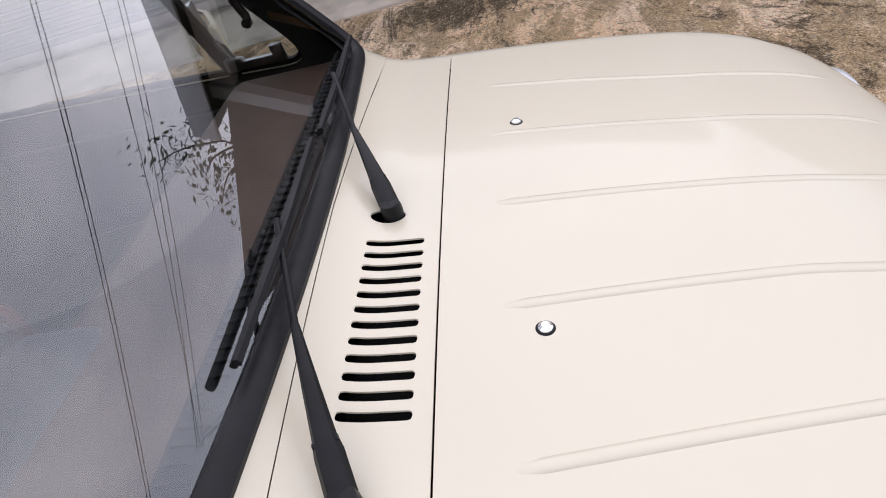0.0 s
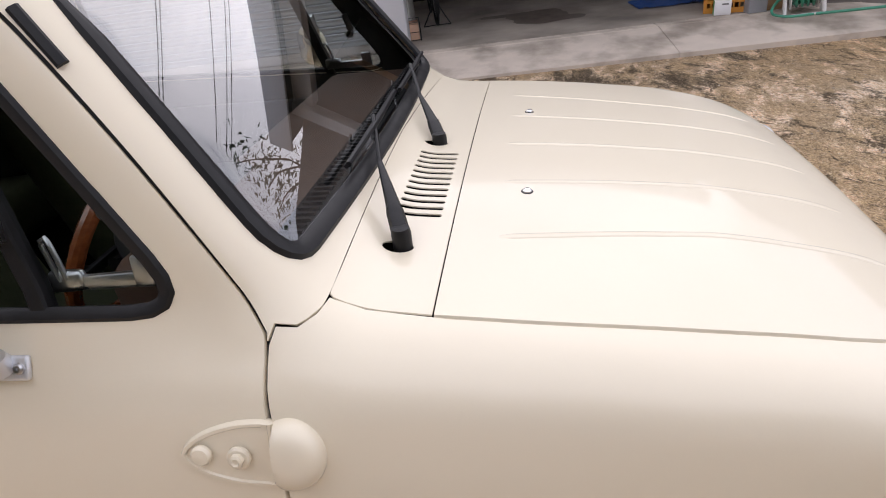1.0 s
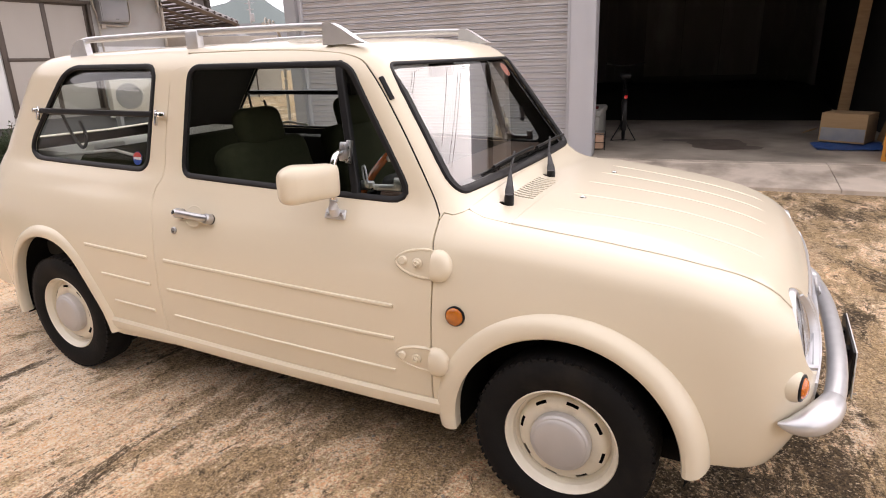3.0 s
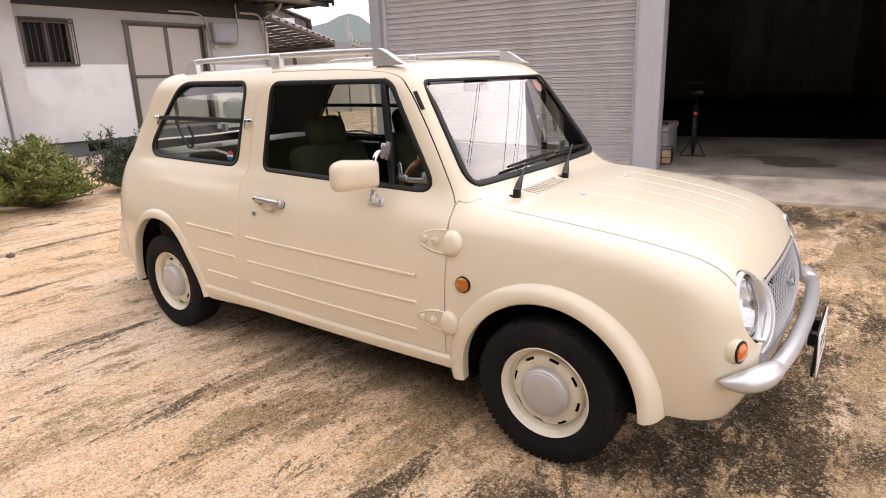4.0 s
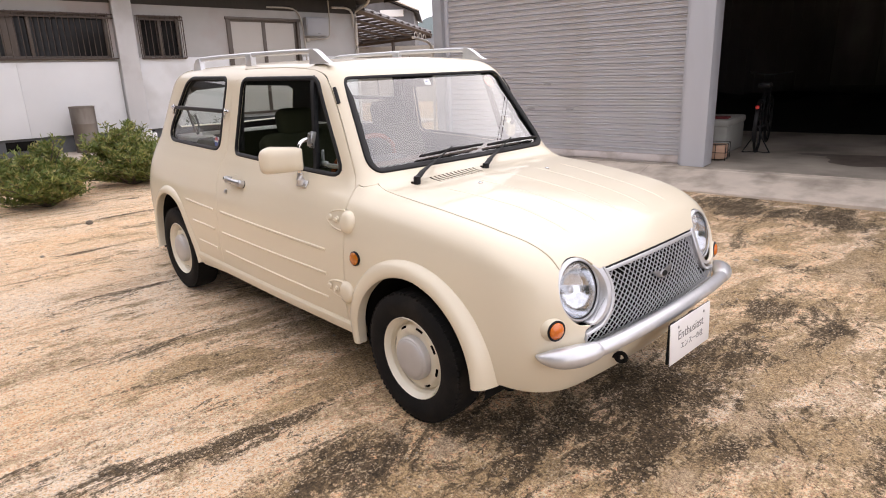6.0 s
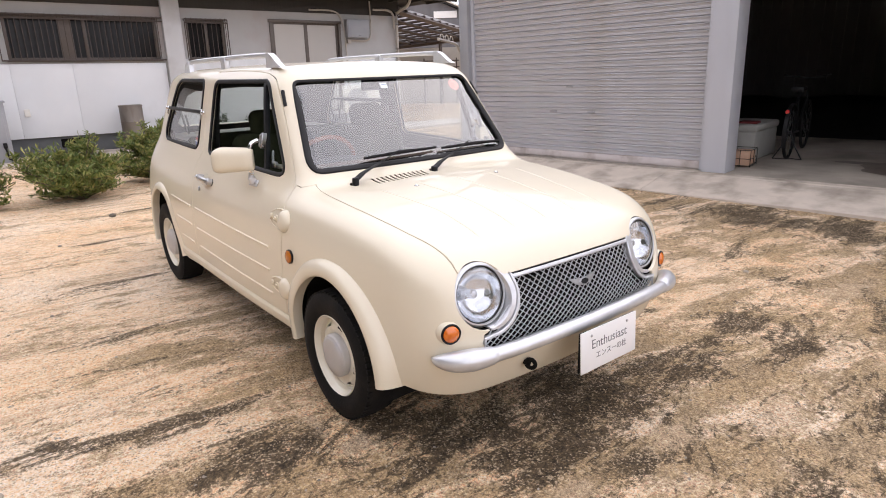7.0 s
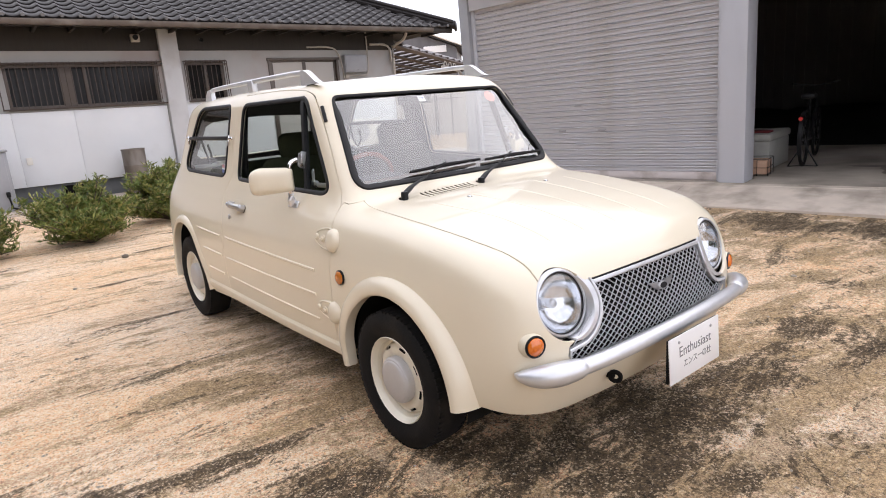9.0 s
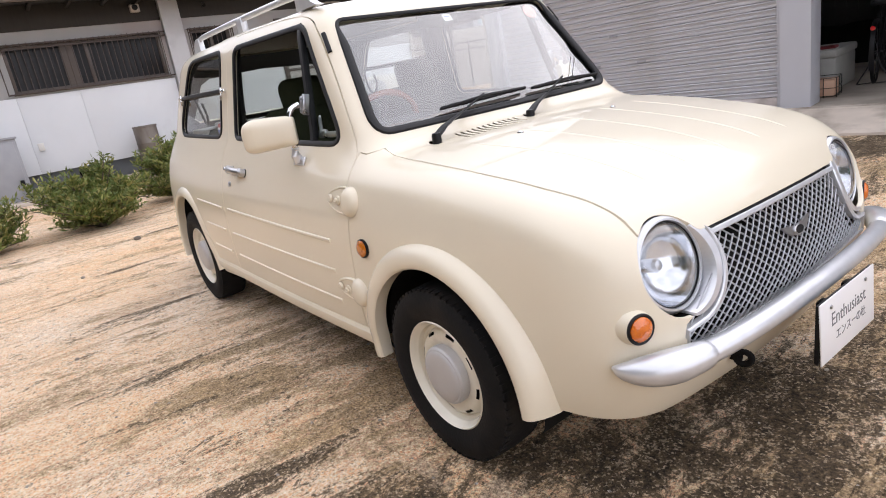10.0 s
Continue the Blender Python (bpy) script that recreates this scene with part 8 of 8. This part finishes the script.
part("roof_sheet", roof_cp, CLEARROOF, cp)
for i in range(12):
    part("purlin", Mesh().tube([CAT(-0.1 + i * 0.1, -0.02, 0.02), CAT(-0.1 + i * 0.1, 1.6, 0.02)], 0.035, 4), IRON, cp)
for i in range(7):
    part("rafter", Mesh().tube([CAT(-0.1, i * 0.26, -0.05), CAT(1.02, i * 0.26, -0.05)], 0.05 if i else 0.075, 4), IRON, cp)
part("edge_beam", Mesh().tube([CAT(1.0, -0.02, -0.10), CAT(1.0, 1.6, -0.10)], 0.09, 4), IRON, cp)
for a, b in ((1.0, 0.55), (1.0, 1.5), (0.06, 1.5)):
    x, y, z = CAT(a, b, -0.02)
    part("post", Mesh().box((0.09, 0.09, z), (x, y, z / 2)), IRON, cp)
gw = thing("yard_wall", "beige boundary wall with thin dark rails in front", "wall")
WA, WB = Vector((-19.8, 11.6, 0)), Vector((-15.6, 15.6, 0))
wl_ = Mesh()
wd = Vector((-0.1, 0.1, 0))
wl_.add([WA, WB, WB + wd, WA + wd] + [q + Vector((0, 0, 2.12)) for q in (WA, WB, WB + wd, WA + wd)], [(3, 2, 1, 0), (4, 5, 6, 7), (0, 1, 5, 4), (1, 2, 6, 5), (2, 3, 7, 6), (3, 0, 4, 7)])
part("wall", wl_, PIPE_M, gw)
for z in (1.38, 1.62):
    part("rail", Mesh().tube([tuple(WA.lerp(WB, f) + Vector((0.3, -0.3, z))) for f in (0.0, 1.0)], 0.022, 6), IRON, gw)
for f in (0.15, 0.4, 0.62, 0.85):
    part("rail_post", Mesh().tube([tuple(WA.lerp(WB, f) + Vector((0.3, -0.3, z))) for z in (0.0, 1.72)], 0.025, 6), IRON, gw)
wh_ = thing("warehouse", "grey gabled warehouse with a plain white sign board", "building")
gab = Mesh()
for d in (0.0, 9.0):
    gab.v += [(0.0, d, 0.0), (0.0, d, 4.55), (-5.0, d, 6.65), (-10.0, d, 4.55), (-10.0, d, 0.0)]
gab.f += [(0, 1, 2, 3, 4), (9, 8, 7, 6, 5), (0, 5, 6, 1), (4, 3, 8, 9)]
part("wall", gab, WAREHOUSE, wh_)
for x0, z0, x1, z1 in ((0.35, 4.45, -5.0, 6.70), (-10.35, 4.45, -5.0, 6.70)):
    slope_ = Mesh()
    slope_.add([(x, d, z + dz) for dz in (0.0, 0.16) for x, z, d in ((x0, z0, -0.4), (x1, z1, -0.4), (x1, z1, 9.4), (x0, z0, 9.4))], [(0, 1, 2, 3), (7, 6, 5, 4), (0, 4, 5, 1), (1, 5, 6, 2), (2, 6, 7, 3), (3, 7, 4, 0)])
    part("roof", slope_, TILE, wh_)
    part("verge", Mesh().tube([(x0, -0.43, z0 + 0.16), (x1, -0.43, z1 + 0.16)], 0.05, 4), OFFWHITE, wh_)
part("sign_board", Mesh().box((1.45, 0.06, 0.40), (-1.36, -0.05, 4.52), None, 0.01), SIGNW, wh_, "plain white sign board")
part("canopy", Mesh().box((2.2, 0.7, 0.10), (-1.2, -0.35, 3.55), None, 0.01), OFFWHITE, wh_)
wh_.matrix_basis = Matrix.Translation((-28.6, 24.3, 0)) @ pose(0, 0, 0, 0, 0, 47)


def far_house(at, size, turn, wall, label):
    h = thing("neighbour_house", label, "house", "distant houses")
    w, d, z = size
    part("wall", Mesh().box((w, d, z), (0, 0, z / 2)), wall, h)
    rf = Mesh()
    e = 0.6
    rf.add([(-w / 2 - e, -d / 2 - e, z), (w / 2 + e, -d / 2 - e, z), (w / 2 + e, d / 2 + e, z), (-w / 2 - e, d / 2 + e, z), (-w / 2 + d / 2, 0, z + d * 0.24), (w / 2 - d / 2, 0, z + d * 0.24)], [(0, 1, 5, 4), (1, 2, 5), (2, 3, 4, 5), (3, 0, 4), (3, 2, 1, 0)])
    part("roof", rf, TILE, h)
    for x in (-w / 4, w / 4):
        part("window", Mesh().box((1.4, 0.06, 1.1), (x, -d / 2 - 0.02, z * 0.55)), PANE_D, h)
    h.matrix_basis = Matrix.Translation(at) @ pose(0, 0, 0, 0, 0, turn)


far_house((-50, 50, 0), (12, 8, 3.0), 42, STUCCO, "distant house with a grey tiled roof")
far_house((-75, 88, 0), (14, 9, 4.6), 35, PANEL_W, "distant white house with a tiled roof")
far_house((-37, 33, 0), (7, 5, 2.2), 20, STUCCO, "low distant outbuilding with a tiled roof")
pole = thing("utility_pole", "grey concrete utility pole with crossarms", "utility pole")
part("shaft", Mesh().lathe([(0.17, 0), (0.11, 9.0), (0, 9.0)], 14), BOX_G, pole)
part("crossarm", Mesh().box((1.6, 0.1, 0.1), (0, 0, 8.3)).box((1.2, 0.1, 0.1), (0, 0, 7.5)), BOX_G, pole)
part("transformer", Mesh().lathe([(0.25, 6.0), (0.27, 6.1), (0.27, 6.9), (0.2, 7.0), (0, 7.0)], 16, Matrix.Translation((0.3, 0, 0))), BOX_G, pole)
pole.matrix_basis = Matrix.Translation((-62, 62.5, 0))
hill = Mesh()
n = 160
hv = []
for i in range(n + 1):
    a = radians(60 + 150 * i / n)
    d = 520.0
    h = 26 + 16 * noise.noise(Vector((i * 0.11, 3.1, 0))) + 9 * noise.noise(Vector((i * 0.35, 7.7, 0))) + 3 * noise.noise(Vector((i * 1.1, 1.7, 0)))
    t = math.degrees(a)
    h += 22 * math.exp(-((t - 133.8) / 3.2) ** 2) + 8 * math.exp(-((t - 138.5) / 2.0) ** 2)
    hv += [(d * math.cos(a), d * math.sin(a), -1), (d * 1.04 * math.cos(a), d * 1.04 * math.sin(a), h * 0.55), (d * 1.1 * math.cos(a), d * 1.1 * math.sin(a), h)]
hill.add(hv, [(3 * i + j, 3 * i + 3 + j, 3 * i + 4 + j, 3 * i + 1 + j) for i in range(n) for j in range(2)])
struct("backdrop", hill, HILL, "distant grey-green wooded hills", "hills", sharp=60)

# unseen trees added behind the yard's open side to darken window reflections, a small one beyond the garage, and cables
# overhead
def tree(at, height, spread, clumps, seed, leaf, label, group=""):
    r = random.Random(seed)
    ob = thing("tree", label, "tree", group)
    wood, lv, lf, tips = Mesh(), [], [], []
    trunk = spline([(0, 0, 0), (r.uniform(-0.1, 0.1), r.uniform(-0.1, 0.1), height * 0.35), (r.uniform(-0.3, 0.3), r.uniform(-0.3, 0.3), height * 0.88)], 0.4)
    wood.tube([tuple(q) for q in trunk], [0.020 * height * (1 - 0.85 * i / len(trunk)) for i in range(len(trunk))], 9)
    for i in range(22):
        b = trunk[int(len(trunk) * r.uniform(0.15, 0.98))]
        a = r.uniform(0, 6.283)
        up = b[2] / height
        reach = spread * r.uniform(0.5, 1.0) * (1.1 - 0.7 * abs(up - 0.4))
        e = b + np.array([reach * math.cos(a), reach * math.sin(a), reach * r.uniform(0.15, 0.6)])
        mid = (b + e) / 2 + np.array([0, 0, 0.12 * reach])
        run = spline([b, mid, e], 0.3)
        wood.tube([tuple(q) for q in run], [0.006 * height * (1 - 0.85 * j / len(run)) for j in range(len(run))], 5)
        tips.append(run)
    for i in range(clumps):
        run = tips[r.randrange(len(tips))]
        c = run[min(len(run) - 1, int(len(run) * r.uniform(0.2, 1.05)))] + np.array([r.gauss(0, 0.16), r.gauss(0, 0.16), r.gauss(0, 0.13)]) * spread
        if c[2] < 0.25:
            continue
        d = Vector((r.gauss(0, 1), r.gauss(0, 1), r.gauss(0, 0.6))).normalized()
        w = d.orthogonal().normalized()
        s = leaf * r.uniform(0.5, 1.3)
        c = Vector(c)
        k = len(lv)
        lv += [c - d * s, c + w * s * 0.45 + d * s * 0.1, c + d * s, c - w * s * 0.45]
        lf += [(k, k + 1, k + 2), (k, k + 2, k + 3)]
    part("trunk", wood, BARK, ob)
    me = bpy.data.meshes.new("crown")
    me.from_pydata([tuple(q) for q in lv], [], lf)
    tagged(link("crown", me, LEAF_D, ob, sharp=None), kind="stuff")
    ob.matrix_basis = Matrix.Translation(at)


for i in range(8):
    tree((-15.0 + 3.6 * i + 0.5 * math.sin(i * 2.3), -11.0 + 0.7 * math.sin(i * 1.7), 0), 7.6 + 0.8 * math.sin(i * 3.1), 2.6, 9000, 40 + i, 0.33, "unseen dense leafy tree added to darken window reflections", "trees along the yard")
tree((7.0, 11.9, 0), 6.6, 2.7, 3600, 77, 0.12, "slender half-bare tree beyond the garage", "trees beyond the garage")
for y, z, lean in ((7.75, 6.0, -0.30), (8.05, 6.1, -0.30), (9.55, 6.0, -0.22), (10.9, 6.2, -0.30), (11.3, 6.3, -0.28)):
    run = [(x, y + lean * x, z + 0.0016 * (x - 2) ** 2) for x in np.linspace(-26, 30, 29)]
    tagged(part("power_cable", Mesh().tube(run, 0.008, 5), PLASTIC), "black overhead power cable across the yard", "cable", "overhead cables")
